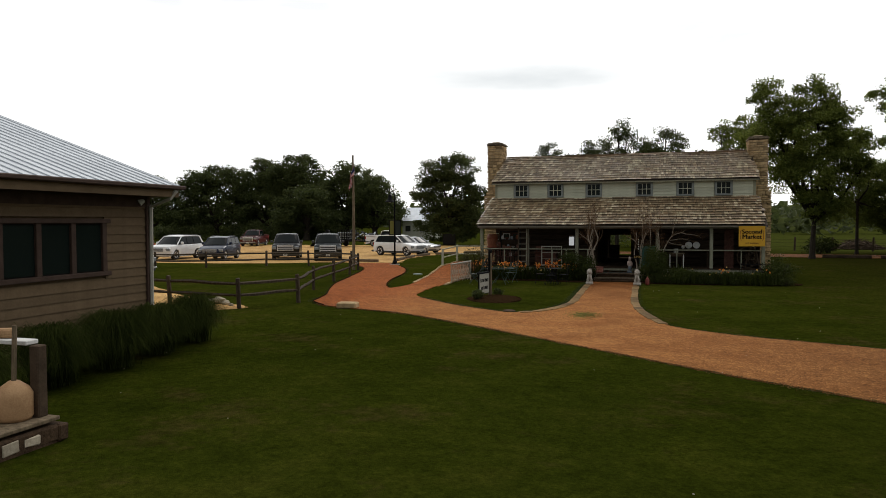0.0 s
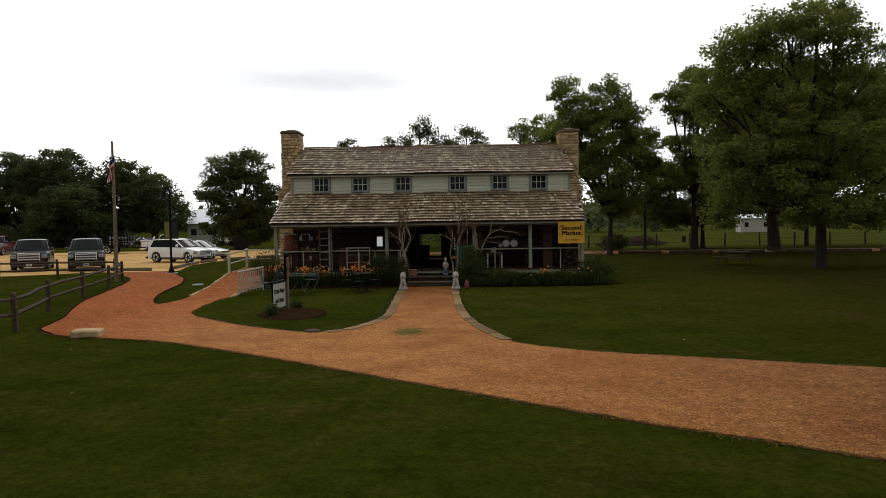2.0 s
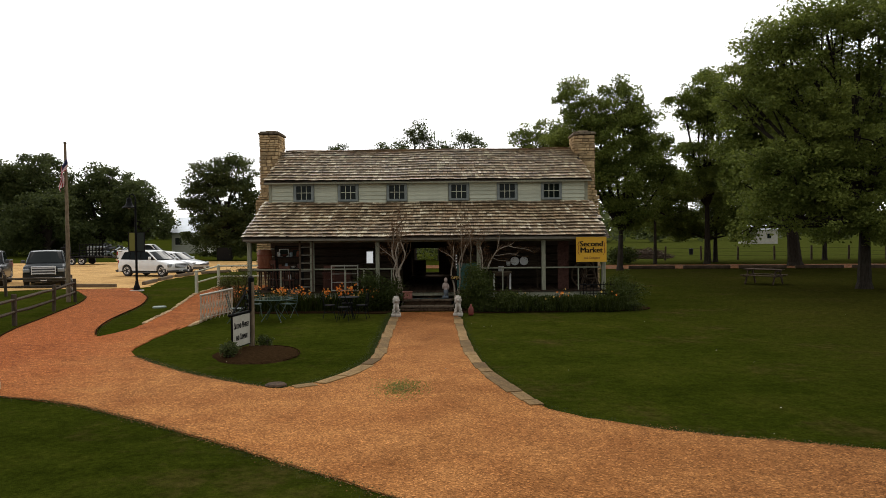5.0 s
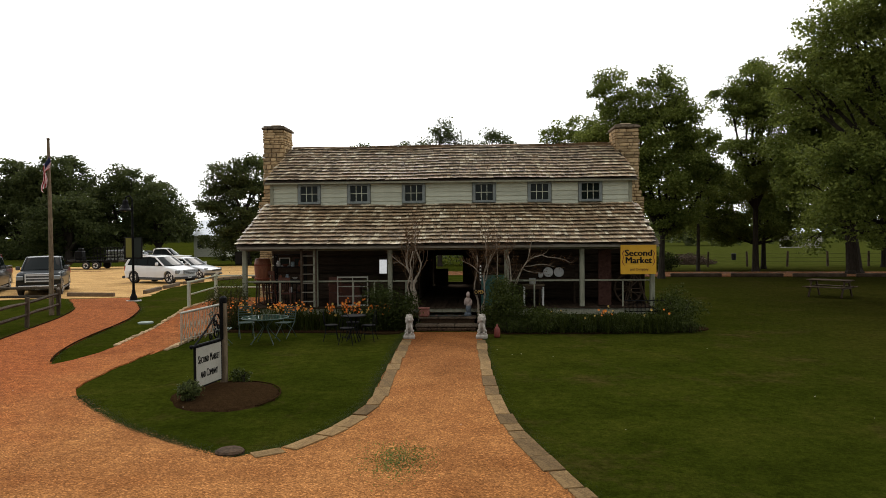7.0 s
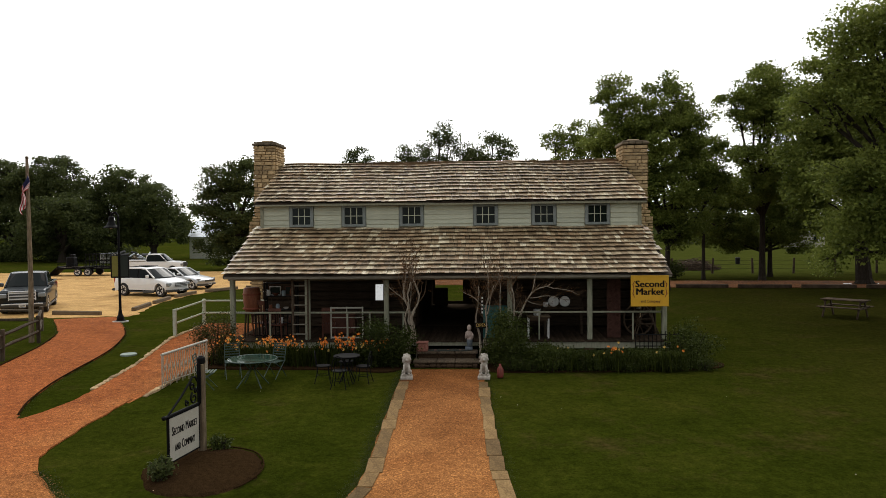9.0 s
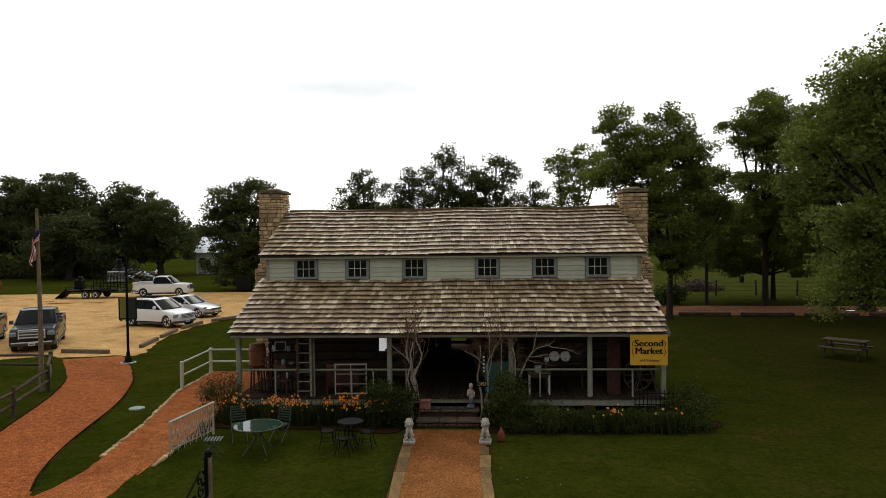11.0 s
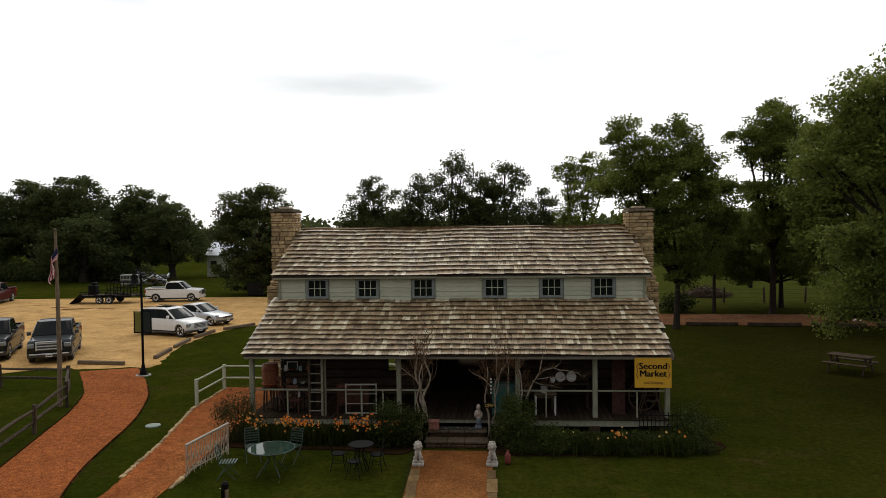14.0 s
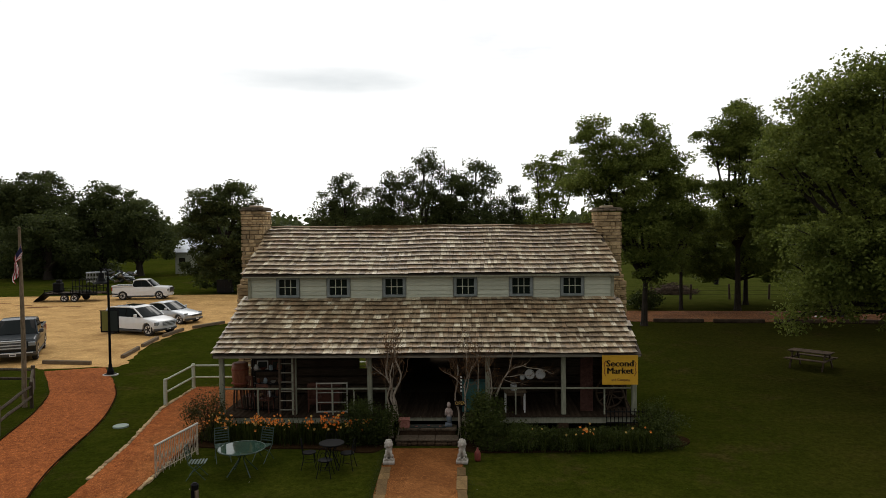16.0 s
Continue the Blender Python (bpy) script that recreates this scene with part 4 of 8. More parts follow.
# flagstones beside the front walk
def stone_strip(line, width, seed, side):
    r = random.Random(seed)
    pts = smooth_line(line, steps=10)
    acc, last = 0.0, Vector((*pts[0], 0))
    strip = thing("stone_border", "border of flat tan flagstones along the walk", "stone border", kind="structure")
    seg = r.uniform(0.35, 0.8)
    start = last
    for q in pts[1:]:
        q = Vector((*q, 0))
        if (q - start).length >= seg:
            d = (q - start).normalized()
            nrm = Vector((d.y, -d.x, 0)) * side
            c = (q + start) / 2 + nrm * (width / 2)
            part("flagstone", Mesh().box(0, 0, 0, (q - start).length - 0.03, width * r.uniform(0.78, 1.0), 0.09, ch=0.007), FLAGSTONE, strip, m=pose(c.x, c.y, -0.022 + r.uniform(-0.004, 0.006), r.uniform(-1, 1), r.uniform(-1, 1), math.degrees(math.atan2(d.y, d.x)) + r.uniform(-3, 3)))
            start, seg = q, r.uniform(0.3, 0.8)


stone_strip([(-1.1, -2.9)] + BED_EDGE[1:8], 0.3, 3, -1)
stone_strip([(x + 0.08, y) for x, y in [(1.22, -2.9)] + RIGHT_EDGE[::-1][1:6]], 0.3, 4, 1)


def stone_row(line, seed, size):
    r = random.Random(seed)
    row = thing("stone_edging", "row of rough pale stones edging the ramp", "stone edging", kind="structure")
    for (xa, ya, za), (xb, yb, zb) in zip(line[:-1], line[1:]):
        n = max(1, int(math.hypot(xb - xa, yb - ya) / (size * 0.95)))
        for i in range(n):
            t = (i + 0.5) / n
            w = size * r.uniform(0.7, 1.15)
            part("stone", Mesh().box(0, 0, 0, w, size * r.uniform(0.35, 0.7), 0.1 * r.uniform(0.6, 1.2), ch=0.02), LIMESTONE, row,
                 m=pose(xa + (xb - xa) * t, ya + (yb - ya) * t, za + (zb - za) * t - 0.015, r.uniform(-6, 6), r.uniform(-6, 6), math.degrees(math.atan2(yb - ya, xb - xa)) + r.uniform(-14, 14)))


stone_row([(-8.9, -3.9, 0.02), (-9.1, -1.2, 0.13), (-9.4, 1.9, 0.42), (-9.2, 4.6, 0.56)], 8, 0.22)
stone_row([(-7.2, -4.6, 0.0), (-7.2, -2.6, 0.06)], 9, 0.2)

# ramp railing
rr_ob = thing("ramp_railing", "pale painted two-rail railing beside the ramp", "railing")
for x, y, z in ((-9.45, 2.4, 0.4), (-9.2, 4.4, 0.55), (-6.75, 4.4, 0.55)):
    part("railing_post", Mesh().box(x, y, z + 0.42, 0.11, 0.11, 1.1, ch=0.015), PALE_PAINT, rr_ob)
for dz in (0.45, 0.9):
    rm = Mesh()
    rm.rod((-9.45, 2.4, 0.42 + dz), (-9.2, 4.4, 0.55 + dz), 0.035, seg=6)
    part("rail", rm, PALE_PAINT, rr_ob)
    part("rail", Mesh().rod((-9.2, 4.4, 0.55 + dz), (-6.75, 4.4, 0.55 + dz), 0.035, seg=6), PALE_PAINT, rr_ob)


# ---- the other building at the edge of the lawn ----
shed = thing("building", "brown lap-sided building with a standing seam metal roof", "building")
BX, BY = -9.75, -20.95
part("wall", Mesh().box(BX - 0.09, BY - 6.0, 1.85, 0.12, 12.0, 3.7), SIDING, shed)
part("wall", Mesh().box(BX - 6, BY - 0.08, 1.85, 12.0, 0.12, 3.7), SIDING, shed)
part("wall", Mesh().box(BX - 12, BY - 6.0, 1.85, 0.12, 12.0, 3.7), SIDING, shed)
part("wall", Mesh().box(BX - 6, BY - 12.0, 1.85, 12.0, 0.12, 3.7), SIDING, shed)
lap = part("siding", Mesh().box(BX - 0.01, BY - 6.0, 0.1, 0.04, 12.0, 0.2), SIDING, shed, "wide brown lap siding")
WY0, WY1, WZ0, WZ1 = -26.9, -22.35, 1.72, 2.86
for k in range(18):
    z = 0.28 + 0.2 * k
    spans = [(BY - 12, BY)] if not (WZ0 - 0.12 < z < WZ1 + 0.12) else [(BY - 12, WY0), (WY1, BY)]
    for a, b in spans:
        part("board", Mesh().box(0, (a + b) / 2, 0, 0.025, b - a, 0.222), SIDING, lap, m=pose(BX + 0.018, 0, z, 0, -7))
part("corner_board", Mesh().box(BX + 0.03, BY - 0.02, 1.85, 0.12, 0.14, 3.7, ch=0.01), BROWN_TRIM, shed)
wf = part("window", Mesh().box(BX - 0.02, (WY0 + WY1) / 2, (WZ0 + WZ1) / 2, 0.05, WY1 - WY0, WZ1 - WZ0), BLACK_PAINT, shed, "row of dark windows in a brown frame")
for k in range(6):
    y = WY1 - 0.06 - k * (WY1 - WY0 - 0.12) / 5
    part("mullion", Mesh().box(BX + 0.05, y, (WZ0 + WZ1) / 2, 0.09, 0.13, WZ1 - WZ0 + 0.1, ch=0.01), BROWN_TRIM, wf)
for k in range(5):
    y = WY1 - 0.06 - (k + 0.5) * (WY1 - WY0 - 0.12) / 5
    part("pane", Mesh().box(BX + 0.025, y, (WZ0 + WZ1) / 2, 0.012, (WY1 - WY0) / 5 - 0.14, WZ1 - WZ0 - 0.12), PANE, wf)
for z in (WZ0 - 0.02, WZ1 + 0.02):
    part("window_sill", Mesh().box(BX + 0.06, (WY0 + WY1) / 2, z, 0.12, WY1 - WY0 + 0.2, 0.1, ch=0.01), BROWN_TRIM, wf)
EX, EY, EZ, APEX = BX + 0.72, BY + 0.3, 3.72, 5.95
part("soffit", Mesh().box(EX - 0.4, EY - 6.2, EZ - 0.24, 0.72, 12.3, 0.03), BROWN_TRIM, shed)
part("fascia", Mesh().box(EX - 0.02, EY - 6.2, EZ - 0.15, 0.04, 12.4, 0.22), SIDING, shed, "tan-brown fascia board under the gutter")
part("frieze", Mesh().box(BX + 0.04, BY - 6, EZ - 0.32, 0.06, 12.0, 0.36), BROWN_TRIM, shed)
RUN = 6.35
gable = Mesh().add([(EX, EY, EZ), (EX, EY - 12.4, EZ), (EX - RUN, EY - 12.4, APEX), (EX - RUN, EY, APEX), (EX - 2 * RUN, EY - 12.4, EZ), (EX - 2 * RUN, EY, EZ),
                    (EX, EY, EZ - 0.05), (EX, EY - 12.4, EZ - 0.05), (EX - RUN, EY - 12.4, APEX - 0.05), (EX - RUN, EY, APEX - 0.05), (EX - 2 * RUN, EY - 12.4, EZ - 0.05), (EX - 2 * RUN, EY, EZ - 0.05)],
                   [(0, 1, 2, 3), (3, 2, 4, 5), (6, 9, 8, 7), (9, 11, 10, 8), (0, 3, 9, 6), (3, 5, 11, 9), (1, 7, 8, 2), (2, 8, 10, 4), (0, 6, 7, 1), (5, 4, 10, 11)])
met = part("metal_roof", gable, TIN, shed, "pale grey ribbed metal roof")
rib_m = Mesh().rod((0, 0, 0.012), (-RUN, 0, 0.012 + APEX - EZ), 0.02, seg=5).data("seam", TIN)
for k in range(40):
    part("seam", rib_m, None, met, m=pose(EX, EY - 0.05 - 0.31 * k, EZ))
part("rake_trim", Mesh().rod((EX, EY + 0.01, EZ + 0.01), (EX - RUN, EY + 0.01, APEX + 0.01), 0.035, seg=6), TIN, met)
part("gable_end", Mesh().add([(BX, BY - 0.02, EZ - 0.2), (BX - 12, BY - 0.02, EZ - 0.2), (EX - RUN, BY - 0.02, APEX - 0.3), (BX, BY - 0.14, EZ - 0.2), (BX - 12, BY - 0.14, EZ - 0.2), (EX - RUN, BY - 0.14, APEX - 0.3)], [(0, 1, 2), (3, 5, 4), (0, 3, 4, 1), (1, 4, 5, 2), (2, 5, 3, 0)]), SIDING, shed)
part("gutter", Mesh().box(EX + 0.06, EY - 6.1, EZ - 0.03, 0.13, 12.5, 0.1, ch=0.03), BROWN_TRIM, shed, "dark bronze gutter")
part("flood_lamp", Mesh().turned([(0.02, 0), (0.05, 0.02), (0.085, 0.13), (0.07, 0.14)], seg=12), CERAMIC, shed, "small white flood lamp at the corner", m=pose(BX + 0.16, BY - 0.25, EZ - 0.34, 120, 0, -40))
dp = Mesh().tube([(EX + 0.05, EY - 0.15, EZ - 0.1), (EX - 0.05, EY - 0.25, EZ - 0.3), (BX + 0.12, BY + 0.02, EZ - 0.5), (BX + 0.1, BY + 0.02, 0.1)], [0.05] * 4, 6)
part("downspout", dp, CREAM_BOARD, shed, "pale downspout at the corner")

# small platform porch with a post and a rail
plat = thing("platform", "low wooden platform on a stone footing with a grey post", "platform")
r_ = random.Random(19)
part("footing", Mesh().box(-6.6, -29.4, 0.08, 2.9, 2.6, 0.28, ch=0.03), STEP_STONE, plat, "dark stone footing")
for k in range(9):
    part("footing_stone", Mesh().box(0, 0, 0, r_.uniform(0.2, 0.36), 0.16, r_.uniform(0.12, 0.22), ch=0.02), PALE_STONE if k % 2 else STEP_STONE, plat, m=pose(-7.75 + 0.31 * k, -28.13, 0.1, r_.uniform(-4, 4), 0, r_.uniform(-6, 6)))
for k in range(8):
    part("footing_stone", Mesh().box(0, 0, 0, r_.uniform(0.2, 0.32), 0.16, r_.uniform(0.12, 0.22), ch=0.02), PALE_STONE if k % 3 else STEP_STONE, plat, m=pose(-5.22, -28.3 - 0.3 * k, 0.1, 0, r_.uniform(-4, 4), 90 + r_.uniform(-6, 6)))
for k in range(11):
    part("deck_board", Mesh().box(-7.98 + 0.27 * k, -29.4, 0.29, 0.25, 2.55 + r_.uniform(-0.06, 0.06), 0.05, ch=0.008), GREY_WOOD, plat)
part("post", Mesh().box(-5.39, -28.25, 0.78, 0.15, 0.15, 0.94, ch=0.015), TIMBER, plat)
part("rail", Mesh().box(-6.78, -28.25, 1.28, 2.6, 0.2, 0.06, ch=0.01), WHITE_PAINT, plat, "worn white rail cap")


# ---- trees ----
def tree(name, label, at, trunk_r, trunk_h, blobs, leaf, density, seed, mat=None, lean=(0, 0), category="tree", clump=0.5, kind=""):
    """A tapered trunk, limbs to every part of the crown, and a crown of leaf clumps with gaps.
    blobs: (x, y, z, rx, ry, rz) from the tree's foot."""
    t = thing(name, label, category, at, kind=kind)
    r = np.random.default_rng(seed)
    tr = Mesh()
    top = Vector((lean[0], lean[1], trunk_h))
    tr.tube([(0, 0, -0.15), (lean[0] * 0.1, lean[1] * 0.1, 0.3), (lean[0] * 0.45, lean[1] * 0.4, trunk_h * 0.5), top], [trunk_r * 1.5, trunk_r * 1.05, trunk_r * 0.85, trunk_r * 0.7], 9)
    for bx, by, bz, rx, ry, rz in blobs:
        c = Vector((bx, by, bz))
        mid = top.lerp(c, 0.5) + Vector((r.normal(0, 0.3), r.normal(0, 0.3), -0.25))
        tr.tube([top - Vector((0, 0, trunk_r)), mid, c], [trunk_r * 0.6, trunk_r * 0.38, trunk_r * 0.18], 6)
        for _ in range(5):
            u = r.normal(0, 1, 3)
            u /= np.linalg.norm(u)
            e = c + Vector((u[0] * rx * 0.85, u[1] * ry * 0.85, u[2] * rz * 0.8))
            s = mid.lerp(c, r.uniform(0.3, 1.0))
            tr.tube([s, s.lerp(e, 0.5) + Vector((0, 0, 0.15)), e], [trunk_r * 0.2, trunk_r * 0.12, trunk_r * 0.04], 5)
    part("trunk", tr, BARK, t)
    cs = []
    for bx, by, bz, rx, ry, rz in blobs:
        area = (rx * ry + ry * rz + rx * rz) * 4.2
        k = max(8, int(area / (clump * clump * 5)))
        u = r.normal(0, 1, (k, 3))
        u /= np.linalg.norm(u, axis=1, keepdims=True)
        rad = r.uniform(0.45, 1.08, (k, 1)) ** 0.7
        ctr = np.array([bx, by, bz]) + u * rad * [rx, ry, rz]
        n = int(area * density / k) + 1
        pts = np.repeat(ctr, n, 0) + np.clip(r.normal(0, 1, (k * n, 3)), -1.5, 1.5) * clump * np.array([0.75, 0.75, 0.45]) * np.repeat(r.uniform(0.6, 1.25, (k, 1)), n, 0)
        cs.append(pts)
    leaves("crown", np.concatenate(cs), leaf, mat or OAK_LEAF, t, r)
    return t


OAK, ELM = "broad live oak with a dense dark green crown", "slender tree with an open dark green crown"
# by the lane behind the house
tree("tree", "tall elm with a dark green crown beside the lane", (13.0, 24.6, 0), 0.21, 3.0, [(-0.4, 0, 9.45, 2.6, 2.4, 2.4), (-1.6, 0.1, 10.85, 1.7, 1.6, 1.5), (-2.6, 0.2, 10.05, 1.8, 1.6, 1.4), (1.4, 0, 7.2, 1.8, 1.8, 1.7), (1.2, 0, 10.45, 1.6, 1.6, 1.5), (-1.2, 0, 7.4, 1.8, 1.8, 1.6), (-3.1, 0.2, 12.05, 1.4, 1.5, 1.4), (0.1, 0, 11.95, 1.7, 1.7, 1.5), (-4, 0.4, 9.75, 1.4, 1.4, 1.1), (2.4, 0, 8.5, 1.7, 1.8, 1.5), (3.2, 0, 6.5, 1.1, 1.3, 1.1), (-0.2, 0, 6.2, 2.2, 2.2, 1.9), (0.2, 0, 4.1, 1.5, 1.5, 1.4), (1.4, 0.2, 4.6, 1.2, 1.3, 1.2), (-2.3, 0, 7.2, 1.5, 1.6, 1.3)], 0.135, 175, 21, lean=(0.1, 0))
tree("tree", ELM, (8.6, 38.0, 0), 0.2, 5.0, [(0, 0, 9.6, 1.9, 1.8, 1.5), (-1.3, 0, 11.4, 1.2, 1.3, 0.9), (0.9, 0, 11.9, 1.4, 1.4, 1.0), (1.9, 0, 10.3, 1.4, 1.4, 1.1), (-0.6, 0, 7.4, 1.5, 1.5, 1.2)], 0.155, 95, 33, clump=0.42)
# big oak at the lane
tree("tree", "huge old live oak with a thick trunk", (27.4, 28.6, 0), 0.5, 4.0, [(-4.9, -6.1, 11.2, 2.2, 2.4, 1.8), (-4.3, -6.1, 9.2, 2.6, 2.4, 1.8), (-1.2, -6.1, 11.6, 2.8, 2.8, 2.2), (-0.4, -6.3, 8.9, 3.1, 2.8, 2.0), (-5.8, -6.2, 7.0, 1.8, 2.0, 1.3), (-6.4, -6.3, 10.4, 1.7, 2.2, 1.7), (-2.6, -6.3, 12.4, 2.3, 2.8, 1.8), (-1.6, -6.3, 10.6, 4.2, 4.1, 2.6), (2.9, -6.3, 11.0, 3.6, 3.7, 2.7), (-6.2, -6.3, 8.6, 2.1, 2.4, 1.5), (3.3, -6.3, 9.2, 3.7, 3.7, 2.8), (-3.0, -7.3, 7.9, 3.1, 2.8, 1.7), (1.5, -7.3, 6.6, 3.3, 2.8, 1.8), (-6.6, -6.6, 6.4, 1.6, 1.6, 1.3), (-5.6, -6.4, 4.6, 1.4, 1.5, 1.1), (2.5, 1.5, 11.0, 4.0, 4.0, 2.8)], 0.175, 105, 22, lean=(-0.4, 0), clump=0.6)
# near oak over the picnic table
tree("tree", "tall spreading oak with low drooping branches over the lawn", (20.5, 7.4, 0), 0.3, 3.6, [(-3.2, 0, 5.8, 1.9, 2.2, 1.5), (-5.0, 0.1, 4.3, 1.0, 1.4, 1.2), (-5.1, 0, 6.0, 0.9, 1.2, 0.9), (-5.7, 0, 2.9, 0.45, 0.6, 0.7), (-2.8, 1.3, 4.8, 1.6, 1.6, 1.0), (-1.6, 0, 4.6, 2.2, 2.2, 1.4), (-2.2, 0.2, 6.5, 1.9, 2.2, 1.2), (1.5, 0, 6.6, 3.2, 3.0, 1.8), (3.0, 0, 4.4, 3.0, 2.6, 2.2), (0.0, -0.6, 3.5, 1.8, 1.6, 0.9), (4.5, 0.4, 8.0, 3.0, 3.0, 2.0), (-0.6, 0, 9.2, 2.0, 2.0, 1.5), (1.8, 0, 10.0, 2.4, 2.2, 1.8), (-2.1, 0.2, 7.9, 1.7, 1.8, 1.3), (-1.9, -1.2, 3.2, 1.3, 1.2, 0.9), (-3.8, -0.6, 3.4, 0.9, 1.1, 0.9), (0.5, -1.4, 3.0, 1.6, 1.2, 0.8), (2.4, -1.2, 3.0, 1.6, 1.2, 0.8), (-4.3, -0.4, 5.0, 1.1, 1.3, 1.1),
      (-4.4, 0.6, 11.75, 1.2, 1.7, 1.1), (-3.2, 0.4, 12.35, 1.4, 1.8, 1.1), (-5.2, 0.8, 10.25, 1.1, 1.6, 1.1), (-5.9, 0.8, 8.85, 0.8, 1.3, 0.9), (-3.7, 0.4, 10.65, 1.7, 2, 1.3), (-5, 0.6, 8.85, 1.3, 1.8, 1.1), (-1.7, 0.2, 12.05, 1.8, 2, 1.3), (0.6, 0, 12.05, 2.1, 2.2, 1.5), (-3.6, 0.2, 9.25, 1.5, 1.8, 1), (-0.2, 0, 13.25, 1.6, 1.9, 1)], 0.125, 135, 23, NEAR_LEAF, clump=0.46)
# beyond the lane
tree("tree", "rounded oak with two thin trunks beyond the lane", (23.4, 36.0, 0), 0.2, 2.2, [(0.2, 0, 6.6, 2.6, 2.4, 2.1), (-1.9, 0, 5.2, 1.5, 1.8, 1.7), (2.2, 0, 5.6, 1.6, 1.8, 1.9), (0.2, 0, 3.5, 2.7, 2.2, 1.3), (-2.3, 0, 2.8, 1.1, 1.2, 1.0), (2.5, 0, 2.8, 1.2, 1.2, 1.0), (-3.4, 0, 4.2, 1.2, 1.3, 1.3), (3.9, 0, 4.0, 1.3, 1.3, 1.2), (-3.4, 0.2, 6.4, 1.6, 1.8, 1.6), (-4.6, 0.2, 5.0, 1.5, 1.6, 1.5), (-4.0, 0.2, 3.4, 1.5, 1.4, 1.1), (-2.2, 0.2, 3.2, 1.6, 1.4, 1.1)], 0.14, 150, 24)
tree("tree", ELM, (24.1, 36.3, 0), 0.2, 3.0, [(0.6, 0.5, 5.4, 1.8, 1.8, 1.6), (1.2, 0.6, 3.8, 1.5, 1.6, 1.2)], 0.14, 125, 25)
tree("tree", "tall open oak standing behind smaller trees", (22.0, 32.4, 0), 0.24, 5.0, [(-0.9, -2.2, 13.95, 1.5, 1.6, 1.4), (-1.5, -2.2, 12.55, 1.6, 1.4, 1.2), (0, -2.2, 12.25, 1.6, 1.4, 1.1), (-2.7, -2.2, 12.55, 1.2, 1.3, 1.1), (0.8, -2.2, 13.25, 1.3, 1.3, 1.2), (-0.7, -2.2, 11.45, 2.1, 1.8, 1.2), (-2.1, -2.2, 9.1, 1.2, 1.2, 0.7), (0.8, -2.2, 9.1, 1.4, 1.3, 0.9), (-0.6, -1.6, 8.3, 2.3, 2, 1.6), (1.3, -1.2, 7.2, 1.9, 1.9, 1.5), (-1.8, -1.2, 6.6, 1.8, 1.8, 1.4), (-0.8, -2, 14.55, 1.2, 1.3, 0.9)], 0.15, 130, 26, clump=0.48)
tree("tree", ELM, (17.9, 33.0, 0), 0.14, 4.6, [(-0.2, 0, 8.8, 1.0, 1.0, 1.7), (1.0, 0, 6.9, 0.9, 1.0, 1.1), (-0.8, 0, 6.2, 0.8, 0.8, 0.9), (-1.9, 0.5, 4.0, 1.3, 1.2, 1.3), (0.3, 0.6, 4.2, 1.4, 1.2, 1.3), (2.0, 0.8, 4.0, 1.4, 1.2, 1.2), (-2.9, 0.4, 5.6, 1.2, 1.2, 1.2)], 0.16, 75, 27)
tree("tree", ELM, (34.5, 38.0, 0), 0.2, 3.8, [(0, 0, 7.0, 3.2, 3.0, 2.6), (2.0, 0, 9.0, 3.0, 2.8, 2.0), (-1.0, 0, 3.6, 3.0, 2.4, 1.8)], 0.22, 70, 28)
tree("tree", OAK, (44, 34, 0), 0.5, 4.0, [(0, 0, 10, 6, 5, 4), (4, 0, 14, 5, 5, 4), (-4, 0, 7.5, 3.5, 3, 2.5), (6, 0, 8, 5, 4, 3)], 0.3, 30, 29, clump=0.8)
# out-of-view oak beside the gravel path, added to shade its east end
tree("tree", "unseen broad oak added to shade the gravel path", (13.6, -23.4, 0), 0.34, 3.4, [(-2.6, 0, 5.6, 3.2, 3.6, 1.7), (-3.4, 1.6, 7.0, 2.6, 2.8, 1.8), (-3.0, -2.4, 6.6, 2.8, 2.8, 1.8), (1.2, 0, 7.0, 4.0, 4.2, 2.4), (-0.6, 0, 9.2, 3.4, 3.6, 1.8), (3.0, 1.0, 5.4, 3.0, 3.2, 1.8)], 0.26, 70, 30, clump=0.7)
# open crowns behind the house
for i, (x, y, h, s) in enumerate(((-10.3, 44, 11.5, 1.1), (-6.2, 45, 11.6, 0.8), (-2.7, 44, 13.7, 0.9), (-0.2, 44.6, 12.0, 0.75), (2.1, 44, 13.0, 1.0), (5.6, 44, 9.9, 0.75))):
    tree("tree", ELM, (x, y, 0), 0.22, h * 0.4, [(0, 0, h * 0.56, 2.0 * s, 2, 2.2), (-1.0 * s, 0, h * 0.80, 1.2 * s, 1.4, 1.1), (1.1 * s, 0, h * 0.84, 1.2 * s, 1.4, 1.1), (0.2, 0, h * 0.94, 1.0 * s, 1.1, 0.7), (1.6 * s, 0, h * 0.62, 1.2, 1.3, 1.0), (-1.7 * s, 0, h * 0.64, 1.1, 1.2, 0.9), (0.3 * s, 0, h * 0.72, 1.3 * s, 1.3, 0.9)], 0.155, 80, 40 + i, DARK_LEAF, clump=0.5)
